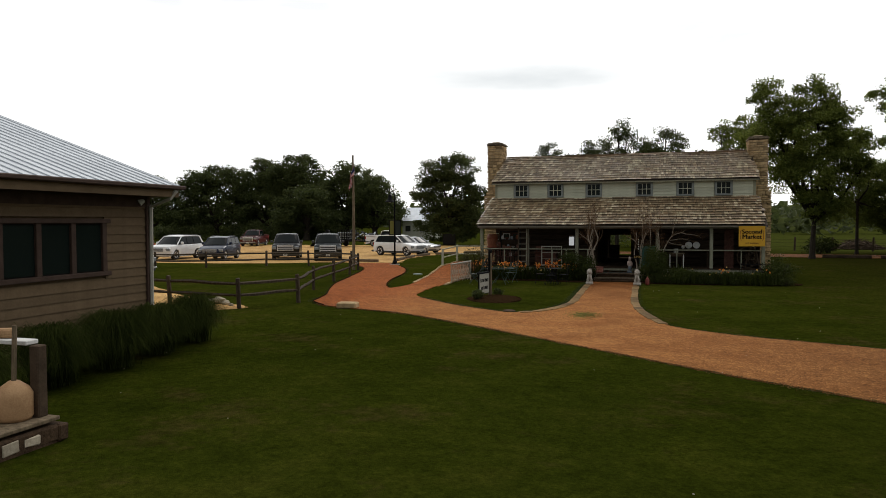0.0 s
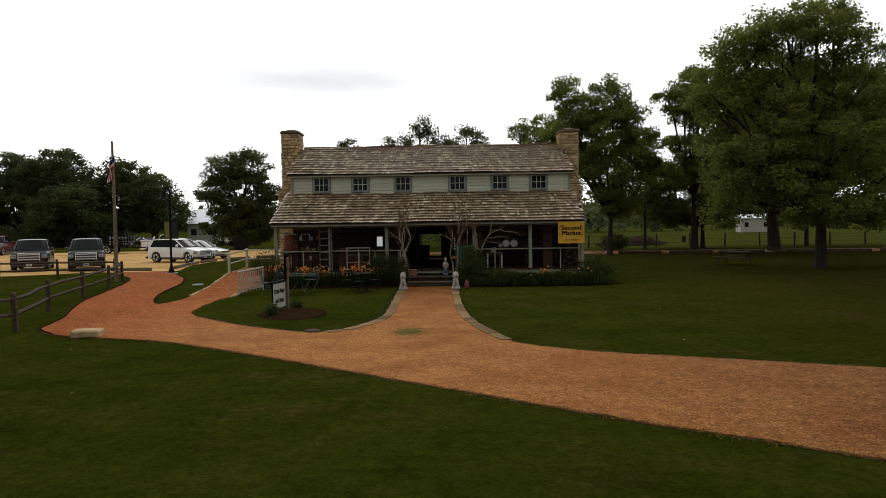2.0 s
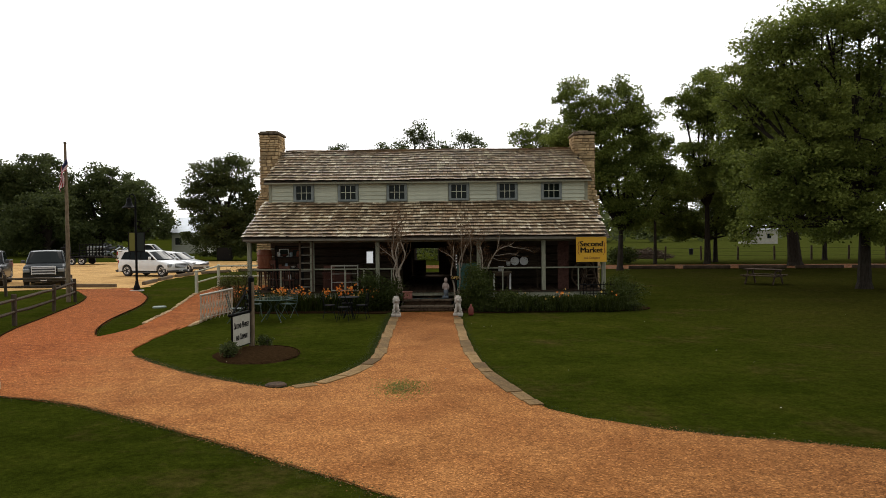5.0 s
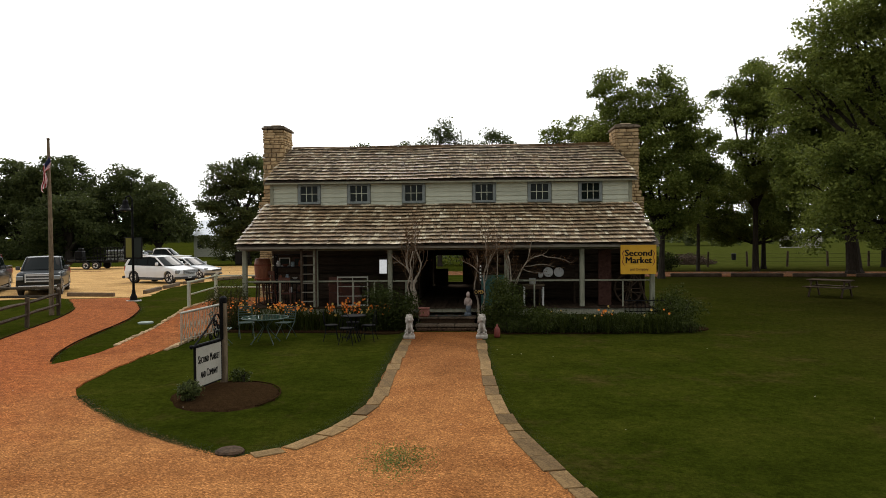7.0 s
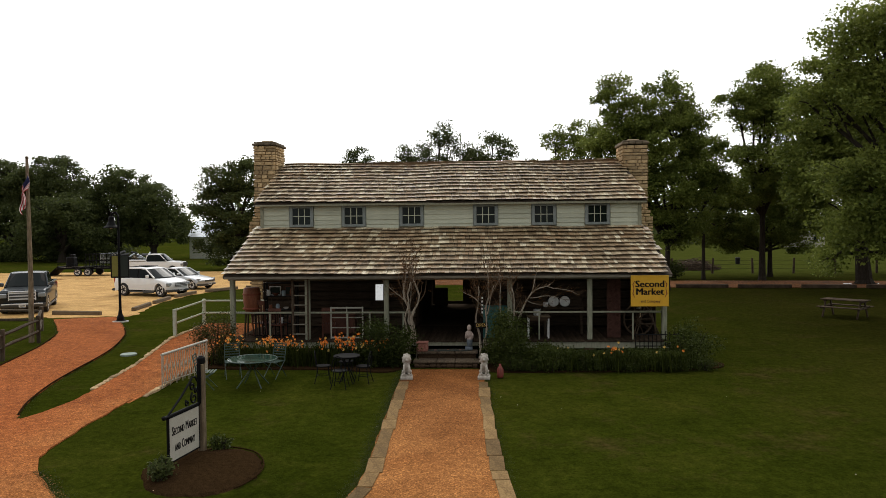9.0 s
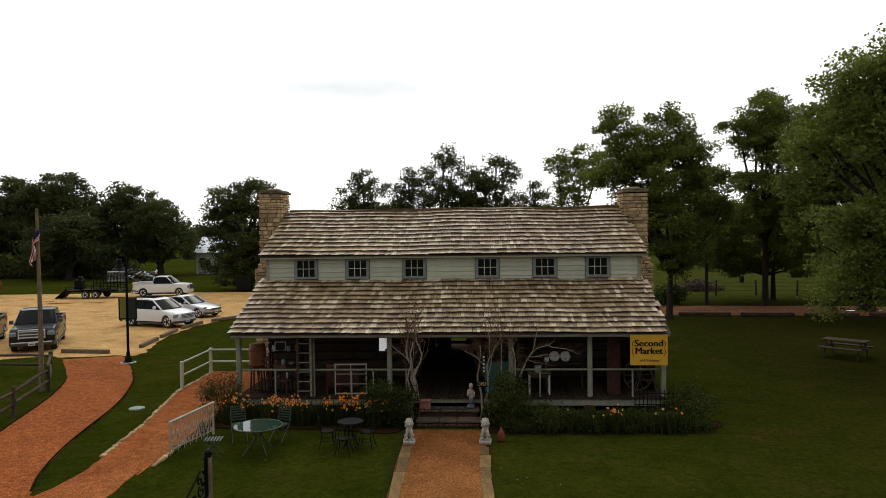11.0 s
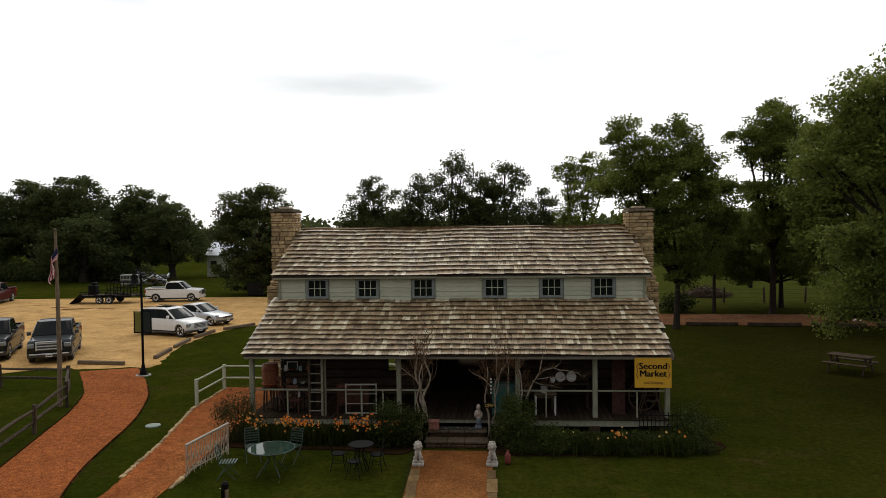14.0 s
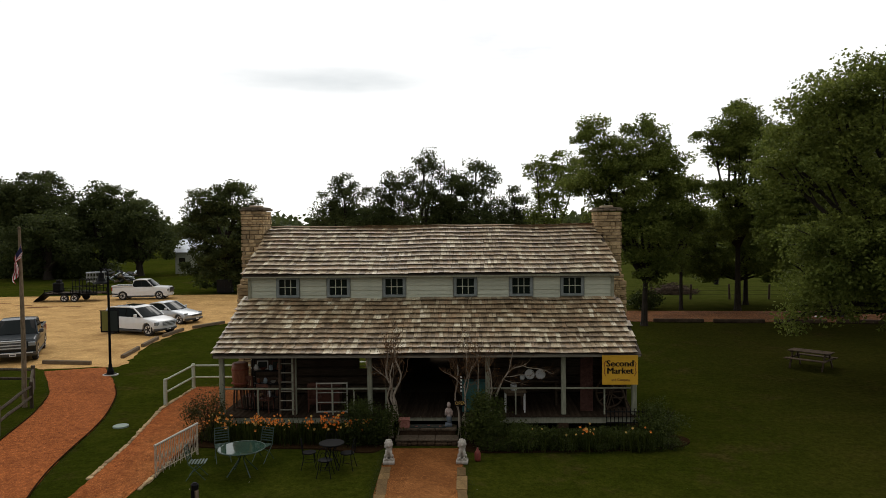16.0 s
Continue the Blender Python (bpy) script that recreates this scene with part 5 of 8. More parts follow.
# oaks beyond the parking lot
for i, (x, y, h, w) in enumerate(((-74, 74, 13.1, 8), (-66, 78, 14.3, 8), (-59.5, 77, 15.2, 6.5), (-49.5, 76, 13.1, 6.0), (-44, 75, 10.6, 4.6), (-84, 68, 11.0, 8), (-54, 70, 9.0, 5.5))):
    tree("tree", OAK, (x, y, 0), 0.55, h * 0.2, [(0, 0, h * 0.5, w * 0.85, w * 0.6, h * 0.32), (-w * 0.35, 0, h * 0.72, w * 0.45, 4, h * 0.2), (w * 0.3, 0, h * 0.76, w * 0.45, 4, h * 0.2), (0, 0, h * 0.86, w * 0.35, 3, h * 0.13), (w * 0.6, 0, h * 0.42, w * 0.4, 4, h * 0.25), (-w * 0.6, 0, h * 0.42, w * 0.4, 4, h * 0.25)], 0.3, 26, 60 + i, DARK_LEAF, clump=0.9)
tree("tree", OAK, (-23.4, 50.5, 0), 0.42, 2.8, [(0, 0, 6.4, 4.0, 3.2, 2.8), (-1.5, 0, 9.2, 2.6, 2.4, 1.8), (1.3, 0, 9.6, 2.5, 2.4, 1.8), (0.3, 0, 3.6, 3.5, 3, 1.9), (2.4, 0, 6.0, 2.2, 2, 2.2), (-3.2, 0, 6.6, 1.8, 1.8, 1.6), (-2.6, 0, 3.2, 1.9, 1.8, 1.7), (2.8, 0, 3.0, 2.0, 1.8, 1.7), (0.2, 0, 1.6, 3.4, 2.2, 1.3)], 0.2, 80, 70, DARK_LEAF, clump=0.6)
tree("tree", OAK, (-12.0, 58, 0), 0.35, 2.5, [(0, 0, 5.2, 3.2, 3, 2.4), (1, 0, 7.4, 2.4, 2.2, 1.5)], 0.3, 36, 71, DARK_LEAF, clump=0.6)


def far_woods(seed, x0, x1, y0, y1, h0, h1, n, label, leaf=0.0, k=90):
    """A low uneven belt of woods along the skyline."""
    r = np.random.default_rng(seed)
    w = thing("woods", label, "woods", kind="stuff")
    c = []
    for _ in range(n):
        x, y, h = r.uniform(x0, x1), r.uniform(y0, y1), r.uniform(h0, h1)
        u = r.normal(0, 1, (k, 3)) * [h * 0.45, h * 0.4, h * 0.24] + [x, y, h * 0.5]
        c.append(u)
    c = np.concatenate(c)
    c[:, 2] = np.abs(c[:, 2])
    leaves("crown", c, leaf or (h0 + h1) * 0.14, DARK_LEAF, w, r, kind="stuff")


far_woods(81, -420, 420, 300, 420, 8, 14, 220, "distant belt of dark trees along the skyline")
far_woods(82, 20, 260, 130, 210, 4, 8, 60, "far hedgerow trees beyond the pale field")
far_woods(85, -9, 8, 45.5, 48.5, 1.6, 3.2, 24, "low brush under the trees behind the house", 0.2, 420)
far_woods(84, -92, -50, 72, 80, 1.6, 3.6, 60, "low brush under the oaks", 0.26, 520)


# ---- shrubs and flowers ----
def shrub(label, at, rx, ry, h, n, leaf, seed, mat=None, name="shrub"):
    s = thing(name, label, "shrub", at)
    r = np.random.default_rng(seed)
    st = Mesh()
    for _ in range(7):
        a = r.uniform(0, 6.28)
        st.tube([(0.08 * math.cos(a), 0.08 * math.sin(a), -0.05), (rx * 0.4 * math.cos(a), ry * 0.4 * math.sin(a), h * 0.5), (rx * 0.7 * math.cos(a), ry * 0.7 * math.sin(a), h * 0.85)], [0.02, 0.014, 0.006], 5)
    part("stems", st, BARK, s)
    k = 40
    u = r.normal(0, 1, (k, 3))
    u /= np.linalg.norm(u, axis=1, keepdims=True)
    ctr = u * r.uniform(0.4, 1.0, (k, 1)) ** 0.6 * [rx, ry, h * 0.5] + [0, 0, h * 0.52]
    pts = np.repeat(ctr, n // k, 0) + r.normal(0, 1, (k * (n // k), 3)) * [rx * 0.22, ry * 0.22, h * 0.11]
    pts[:, 2] = np.abs(pts[:, 2])
    leaves("foliage", pts, leaf, mat or SHRUB_LEAF, s, r)
    return s


shrub("wispy olive-green shrub at the porch corner", (-6.9, -0.35, 0), 0.62, 0.5, 1.5, 5200, 0.045, 101, WISPY_LEAF)
shrub("leafy dark shrub beside the steps", (-1.75, -0.75, 0), 0.8, 0.6, 1.35, 6840, 0.055, 102)
shrub("leafy dark shrub beside the steps", (1.85, -0.85, 0), 0.68, 0.65, 1.5, 7220, 0.055, 103)
shrub("low dark shrub in the porch bed", (3.1, -1.1, 0), 0.75, 0.5, 0.66, 3800, 0.055, 104)
shrub("flowering shrub at the porch corner", (7.25, -0.45, 0), 0.7, 0.6, 1.15, 4940, 0.055, 105)
shrub("low spreading plant in the porch bed", (4.3, -1.0, 0), 0.9, 0.5, 0.54, 4180, 0.055, 106)
shrub("low spreading plant in the porch bed", (5.6, -0.9, 0), 0.9, 0.5, 0.5, 4180, 0.055, 107)
shrub("low spreading plant in the porch bed", (6.5, -0.95, 0), 0.8, 0.5, 0.48, 3610, 0.055, 108)
shrub("small green plant in the mulch", (-4.12, -10.45, 0.03), 0.2, 0.2, 0.36, 800, 0.045, 109, DARK_LEAF)
shrub("small green plant behind the sign post", (-3.72, -8.85, 0.0), 0.2, 0.18, 0.28, 420, 0.05, 110)
shrub("low green plant beside the tree", (15.2, 33.6, 0), 1.3, 0.9, 1.3, 1800, 0.14, 111)


def brush_heap(at, label):
    """A mound of dry sticks."""
    r = random.Random(55)
    pile = thing("brush_heap", label, "brush pile", at, kind="stuff")
    m = Mesh()
    for _ in range(420):
        a, d = r.uniform(0, 6.28), r.uniform(0, 1) ** 0.6
        x, y = 2.3 * d * math.cos(a), 1.3 * d * math.sin(a)
        z = 1.05 * (1 - d * d) * r.uniform(0.5, 1.0)
        b, l = r.uniform(0, 6.28), r.uniform(0.3, 0.8)
        m.rod((x, y, z), (x + l * math.cos(b), y + l * math.sin(b), max(0.02, z + r.uniform(-0.25, 0.3))), 0.035, 0.015, 4, False)
    m.ball((0, 0, 0.05), 0.8, 2, (2.4, 1.3, 1.0))
    tagged(part("sticks", m, TIMBER, pile), kind="stuff")


brush_heap((20.8, 45.5, 0), "rounded heap of dry brown brush")


def strap_leaves(parent, name, n, area, h, width, mat, r, arch=0.5, fountain=False):
    """Upright arching strap leaves; fountain: fine blades that bow over to the ground."""
    v, f = [], []
    bow = ((0, 0, 1), (0.16, 0.42, 1.0), (0.38, 0.76, 0.9), (0.66, 0.9, 0.75), (0.94, 0.78, 0.5), (1.15, 0.5, 0.15)) if fountain else ((0, 0, 1), (0.35, 0.62, 0.9), (0.75, 0.95, 0.6), (1.15, 0.86, 0.15))
    k = len(bow)
    for i in range(n):
        x, y = area(r)
        a, hh = r.uniform(0, 6.28), h * (r.uniform(0.45, 1.1) if fountain else r.uniform(0.6, 1.15))
        dx, dy, w = math.cos(a), math.sin(a), width * r.uniform(0.6, 1.3)
        out = arch * (h * r.uniform(0.2, 1.0) if fountain else hh * r.uniform(0.3, 1.0))
        lean = r.uniform(-0.25, 0.25)
        b = len(v)
        for t, z, o in bow:
            px, py = x + dx * out * t - dy * lean * t * t * hh, y + dy * out * t + dx * lean * t * t * hh
            v += [(px - dy * w * o, py + dx * w * o, hh * z), (px + dy * w * o, py - dx * w * o, hh * z)]
        f += [(b + 2 * q, b + 2 * q + 1, b + 2 * q + 3, b + 2 * q + 2) for q in range(k - 1)]
    me = bpy.data.meshes.new(name)
    me.from_pydata(v, [], f)
    me.materials.append(mat)
    return tagged(part(name, me, None, parent), kind="stuff")


def lily(at, seed, flowers, mat, label, spread=0.42, h=0.62):
    d = thing("daylily", label, "flower", at, group="daylilies along the porch")
    r = random.Random(seed)
    strap_leaves(d, "leaf_tuft", 90, lambda q: (q.gauss(0, spread * 0.5), q.gauss(0, 0.16)), h, 0.013, TUFT_LEAF, r)
    heads = [(r.gauss(0, spread * 0.6), r.uniform(0.95, 1.3)) for _ in range(max(1, flowers // 4))]
    for _ in range(int(flowers * 2.3)):
        hx, hz = r.choice(heads)
        x, y, z = hx + r.gauss(0, 0.11), r.gauss(-0.08, 0.16), h * (hz + r.gauss(0, 0.13))
        part("stalk", Mesh().rod((x * 0.7, y * 0.7, 0.1), (x, y, z), 0.005, seg=4, caps=False), SHRUB_LEAF, d)
        # six petals flaring from the throat, nodding towards the light
        ft, q = Mesh(), r.uniform(0.022, 0.042)
        for k in range(6):
            c, s = math.cos(k * math.pi / 3), math.sin(k * math.pi / 3)
            ft.add([(0, 0, 0), (q * 0.6 * c - q * 0.42 * s, q * 0.6 * s + q * 0.42 * c, q * 0.75), (q * 1.3 * c, q * 1.3 * s, q * 0.85), (q * 0.6 * c + q * 0.42 * s, q * 0.6 * s - q * 0.42 * c, q * 0.75)], [(0, 1, 2, 3)])
        part("bloom", ft, mat if r.random() > 0.16 else YELLOW_PETAL, d, m=pose(x, y, z, r.uniform(20, 85), r.uniform(-40, 40), r.uniform(-70, 70)))
    return d


for i in range(12):
    lily((-6.35 + 0.42 * i, -0.72 + 0.1 * math.sin(2.3 * i), 0.03), 200 + i, (8, 10, 7, 12, 13, 9, 4, 14, 13, 5, 8, 7)[i], LILY, "clump of orange daylilies in bloom")
for i in range(7):
    lily((3.2 + 0.56 * i, -1.35 + 0.1 * math.sin(1.7 * i), 0.03), 230 + i, (0, 1, 1, 5, 2, 1, 1)[i], YELLOW_PETAL if i % 3 else LILY, "clump of strap-leaved plants with a few pale blooms", h=0.5)

for i in range(11):
    shrub("low dark tangle of leaves at the bed's edge", (2.0 + 0.54 * i, -1.42 + 0.14 * math.sin(2.9 * i) + 0.03 * i, 0.0), 0.42, 0.3, (0.42, 0.3, 0.5, 0.36, 0.44, 0.3, 0.4, 0.48, 0.34, 0.44, 0.3)[i], 1500, 0.036, 260 + i, name="low_plant")

# arching grasses along the other building
for i, (x, y, s) in enumerate(((-8.45, -20.95, 1.16), (-8.2, -22.55, 1.12), (-8.0, -24.1, 1.16), (-7.85, -25.7, 1.12), (-7.75, -27.3, 1.05))):
    gclump = thing("fountain_grass", "arching clump of green fountain grass", "ornamental grass", (x, y, 0), group="grasses along the wall")
    strap_leaves(gclump, "blades", 4500, lambda q, s=s: (q.gauss(0, 0.11 * s), q.gauss(0, 0.11 * s)), 0.98 * s, 0.0045, GRASS_LEAF, random.Random(300 + i), arch=0.68, fountain=True)


# ---- vehicles ----
def arc_gap(cx, r, z, n=6):
    """Points over a wheel arch, from front to back or the other way."""
    return [(cx + r * math.cos(math.pi * k / n), z + r * math.sin(math.pi * k / n)) for k in range(n + 1)]


def loft_across(profile, half, taper=0.0, z_ref=0.0, bow=(0.2, 0.1), crown=0.03, edge=0.05):
    """A side profile in x and z swept across the width: bowed nose and tail, crowned top, rounded flanks."""
    hi, lo = max(p[0] for p in profile), min(p[0] for p in profile)
    top = max(p[1] for p in profile)
    zc = (top + min(p[1] for p in profile)) / 2
    us = (-1.0, -0.975, -0.9, -0.7, -0.4, 0.0, 0.4, 0.7, 0.9, 0.975, 1.0)
    m, n = Mesh(), len(profile)
    for u in us:
        a = abs(u)
        k = edge if a == 1.0 else edge * 0.35 if a > 0.95 else 0.0
        for x, z in profile:
            f, b = max(0.0, (x - hi + 1.2) / 1.2), max(0.0, (lo + 0.8 - x) / 0.8)
            px = x - bow[0] * a**2.6 * f + bow[1] * a**2.6 * b
            pz = z - crown * a * a * (1 if z > zc else 0)
            w = half - taper * max(0.0, z - z_ref) - 0.1 * max(0.0, 0.5 - z)
            px += -k if f > 0.9 else k if b > 0.9 else 0
            m.v.append((px, u * w, pz - (k if z > top - 0.25 else 0)))
    for s in range(len(us) - 1):
        m.f += [(s * n + i, s * n + (i + 1) % n, (s + 1) * n + (i + 1) % n, (s + 1) * n + i) for i in range(n)]
    m.f += [tuple(range(n)), tuple(range((len(us) - 1) * n, len(us) * n))]
    return m


def coachwork(name, mesh, mat, parent, label=""):
    me = mesh.data(name, mat, True)
    me.set_sharp_from_angle(angle=radians(38))
    return part(name, me, None, parent, label)


def wheel(car, x, y, r, w, rim_mat):
    tyre = Mesh()
    prof = [(r * 0.62, -w / 2), (r * 0.93, -w / 2), (r, -w * 0.36), (r, w * 0.36), (r * 0.93, w / 2), (r * 0.62, w / 2)]
    seg = 24
    tyre.add([(p * math.cos(2 * math.pi * k / seg), q, p * math.sin(2 * math.pi * k / seg)) for p, q in prof for k in range(seg)],
             [(i * seg + k, i * seg + (k + 1) % seg, (i + 1) * seg + (k + 1) % seg, (i + 1) * seg + k) for i in range(5) for k in range(seg)] + [tuple(range(seg)), tuple(range(5 * seg, 6 * seg))])
    wh = part("wheel", tyre, RUBBER, car, smooth=False, m=pose(x, y, r))
    rim = Mesh()
    s = 1 if y > 0 else -1
    for k in range(5):
        a = 2 * math.pi * k / 5
        rim.add([(0.05 * math.cos(a + 1.2), s * (w / 2 - 0.01), 0.05 * math.sin(a + 1.2)), (0.05 * math.cos(a - 1.2), s * (w / 2 - 0.01), 0.05 * math.sin(a - 1.2)), (r * 0.6 * math.cos(a - 0.22), s * (w / 2 + 0.012), r * 0.6 * math.sin(a - 0.22)), (r * 0.6 * math.cos(a + 0.22), s * (w / 2 + 0.012), r * 0.6 * math.sin(a + 0.22))], [(0, 1, 2, 3)])
    rim.add([(r * q * math.cos(2 * math.pi * k / 20), s * (w / 2 + 0.006), r * q * math.sin(2 * math.pi * k / 20)) for q in (0.56, 0.64) for k in range(20)], [(k, (k + 1) % 20, 20 + (k + 1) % 20, 20 + k) for k in range(20)])
    part("rim", rim, rim_mat, wh)


def panel(pts, thick=0.012):
    """A thin pane from four or more corners."""
    pts = [Vector(p) for p in pts]
    n = (pts[1] - pts[0]).cross(pts[2] - pts[0]).normalized() * thick
    k = len(pts)
    return Mesh().add([p + n for p in pts] + [p - n for p in pts], [tuple(range(k)), tuple(range(k, 2 * k))[::-1]] + [(i, (i + 1) % k, k + (i + 1) % k, k + i) for i in range(k)])


def vehicle(kind, at, turn, paint, label, category, lower=None, chrome_grille=True, rims=None):
    """kind: pickup, suv or sedan; the front points along +x."""
    v = thing("car" if kind != "pickup" else "pickup_truck", label, category, at, turn)
    rims = rims or ALLOY
    if kind == "pickup":
        L, W, wb, wr, belt, roof_z, hood = 5.8, 2.06, 3.7, 0.42, 1.29, 2.0, 1.24
    elif kind == "suv":
        L, W, wb, wr, belt, roof_z, hood = 4.7, 1.96, 3.0, 0.4, 1.16, 1.79, 1.1
    elif kind == "boxy":
        L, W, wb, wr, belt, roof_z, hood = 5.1, 2.0, 2.95, 0.39, 1.18, 1.88, 1.14
    else:
        L, W, wb, wr, belt, roof_z, hood = 4.5, 1.84, 2.75, 0.34, 0.97, 1.5, 0.95
    f, b = L / 2, -L / 2
    fx, rx = wb / 2 + 0.1, -wb / 2 + 0.1
    ar = wr + 0.07
    base = wr * 0.75
    # lower body: sill line with arches, tail, belt, bonnet, nose
    prof = [(b + 0.05, base), *[p for p in arc_gap(rx, ar, wr, 6)][::-1], *[p for p in arc_gap(fx, ar, wr, 6)][::-1], (f - 0.12, base), (f, base + 0.2)]
    prof = [(x, max(z, base)) for x, z in prof]
    if kind == "pickup":
        prof += [(f, hood - 0.14), (f - 0.12, hood - 0.03), (f - 1.35, hood + 0.05), (f - 1.5, belt), (-0.65, belt), (b + 0.03, belt - 0.02), (b, belt - 0.1)]
    elif kind == "sedan":
        prof += [(f - 0.02, 0.66), (f - 0.35, 0.78), (f - 1.45, hood), (f - 1.6, belt), (b + 0.75, belt + 0.04), (b + 0.12, belt + 0.03), (b, belt - 0.12)]
    else:
        prof += ([(f - 0.0, hood - 0.36), (f - 0.06, hood - 0.12), (f - 0.25, hood - 0.03), (f - 1.1, hood + 0.04), (f - 1.3, belt)] if kind == "boxy" else [(f - 0.01, hood - 0.4), (f - 0.1, hood - 0.2), (f - 0.4, hood - 0.08), (f - 1.15, hood + 0.02), (f - 1.3, belt)]) + [(b + 2.0, belt + 0.01), (b + 0.12, belt + 0.04), (b + 0.02, belt - 0.2), (b, belt - 0.4)]
    bow = (0.12, 0.03) if kind == "pickup" else (0.3, 0.16)
    coachwork("body", loft_across(prof, W / 2, 0.1, 0.8, bow), paint, v)
    # glasshouse: dark inside, with painted roof and pillars round the panes
    if kind == "pickup":
        cab = [(f - 1.42, belt - 0.03), (f - 2.2, roof_z - 0.07), (f - 2.5, roof_z - 0.02), (-0.45, roof_z - 0.02), (-0.62, roof_z - 0.08), (-0.72, belt - 0.03)]
        sides = [((f - 1.72, f - 2.28), (f - 2.72, f - 2.72)), ((f - 2.8, f - 2.8), (-0.72, -0.66))]
    elif kind == "sedan":
        cab = [(f - 1.4, belt - 0.03), (f - 2.25, roof_z - 0.07), (f - 2.65, roof_z - 0.01), (-0.75, roof_z - 0.03), (-1.1, roof_z - 0.1), (b + 0.6, belt - 0.0)]
        sides = [((f - 1.75, f - 2.35), (f - 2.75, f - 2.75)), ((f - 2.83, f - 2.83), (-1.45, -1.1))]
    else:
        cab = [(f - 1.1, belt - 0.03), (f - 1.95, roof_z - 0.1), (f - 2.35, roof_z - 0.02), (f - 2.9, roof_z), (b + 0.9, roof_z - 0.05), (b + 0.42, roof_z - 0.14), (b + 0.1, belt)]
        sides = [((f - 1.5, f - 2.1), (f - 2.55, f - 2.55)), ((f - 2.63, f - 2.63), (f - 3.5, f - 3.45)), ((f - 3.58, f - 3.53), (b + 0.42, b + 0.66))]
    hw, tp = W / 2 - 0.07, 0.27
    wy = lambda z: hw - tp * max(0, z - belt)
    coachwork("cabin", loft_across(cab, hw, tp, belt, (0.14, 0.06), 0.03, 0.02), BLACK_PAINT, v, "dark interior behind the glass")
    # the painted roof skin
    tops = cab[1:-1]
    skin = [(x, z + 0.016) for x, z in tops] + [(x, z - 0.05) for x, z in tops[::-1]]
    coachwork("roof", loft_across(skin, hw + 0.012, tp, belt, (0.14, 0.06), 0.03, 0.0), paint, v)
    zt = roof_z - 0.13
    low_z = belt + 0.03
    for s in (-1, 1):
        for (xa, xb), (xc, xd) in sides:
            part("window", panel([(xa, s * (wy(low_z) + 0.01), low_z), (xb, s * (wy(zt) + 0.01), zt), (xd, s * (wy(zt) + 0.01), zt), (xc, s * (wy(low_z) + 0.01), low_z)]), CAR_GLASS, v)
        (x0, z0), (x1, z1) = cab[0], cab[1]
        part("windscreen_pillar", Mesh().tube([(x0 - 0.14, s * (wy(z0) - 0.005), z0), ((x0 + x1) / 2 - 0.12, s * (wy((z0 + z1) / 2) - 0.005), (z0 + z1) / 2), (x1 - 0.13, s * (wy(z1) - 0.01), z1)], [0.05, 0.045, 0.045], 6), paint, v)
        xe, xf = sides[-1][1]
        (x0, z0), (x1, z1) = cab[-1], cab[-2]
        part("rear_pillar", panel([(xe - 0.05, s * (wy(low_z) + 0.012), belt - 0.02), (xf - 0.05, s * (wy(zt) + 0.012), zt), (x1 + 0.05, s * (wy(z1) + 0.006), z1 + 0.02), (x0 + 0.06, s * (wy(z0) + 0.006), z0)], 0.014), paint, v)
        part("cant_rail", Mesh().tube([(cab[1][0] - 0.13, s * wy(zt), zt + 0.03), (cab[2][0] - 0.1, s * wy(roof_z - 0.06), roof_z - 0.07), (cab[-3][0], s * wy(roof_z - 0.06), roof_z - 0.09), (cab[-2][0], s * wy(zt), zt + 0.01)], [0.035] * 4, 6), paint, v)

    def screen(p, q, t0, t1, bow_x, sx):
        """A pane that follows the bow of the glasshouse."""
        m = Mesh()
        us = (-0.9, -0.6, -0.3, 0.0, 0.3, 0.6, 0.9)
        for t in (t0, t1):
            x, z = p[0] + (q[0] - p[0]) * t, p[1] + (q[1] - p[1]) * t
            m.v += [(x - sx * bow_x * abs(u) ** 2.6 + sx * 0.022, u * wy(z), z + 0.016 - 0.03 * u * u) for u in us]
        m.v += [(x - sx * 0.02, y, z - 0.015) for x, y, z in m.v]
        m.f = [(i, i + 1, 8 + i, 7 + i) for i in range(6)] + [(14 + i, 15 + i, 22 + i, 21 + i) for i in range(6)]
        return m

    part("windscreen", screen(cab[0], cab[1], 0.06, 0.97, 0.14, 1), CAR_GLASS, v)
    part("rear_window", screen(cab[-1], cab[-2], 0.25, 0.92, 0.06, -1), CAR_GLASS, v)
    if kind == "pickup":
        bed = Mesh()
        bed.box((b - 0.75) / 2 + 0.02, 0, belt + 0.003, abs(b) - 0.95, W - 0.26, 0.02)
        part("bed_liner", bed, BLACK_PAINT, v)
        for s in (-1, 1):
            part("bed_rail", Mesh().box((b - 0.72) / 2, s * (W / 2 - 0.09), belt + 0.05, abs(b) - 0.8, 0.13, 0.1, ch=0.02), paint, v)
        part("tailgate", Mesh().box(b + 0.05, 0, belt + 0.03, 0.08, W - 0.2, 0.14, ch=0.02), paint, v)
    else:
        for s in (-1, 1):
            if kind != "sedan":
                part("roof_rail", Mesh().rod((f - 2.5, s * 0.66, roof_z + 0.035), (b + 0.6, s * 0.66, roof_z + 0.02), 0.02, seg=6), GREY_PLASTIC, v)
    if kind == "suv" and paint is WHITE_CAR:
        part("sunroof", Mesh().box(-0.5, 0, roof_z + 0.02, 0.95, 0.8, 0.016, ch=0.006), CAR_GLASS, v, "dark glass sunroof")
    low = lower or GREY_PLASTIC
    bp, bh = (0.05, 0.26) if kind == "pickup" else (0.015, 0.17)
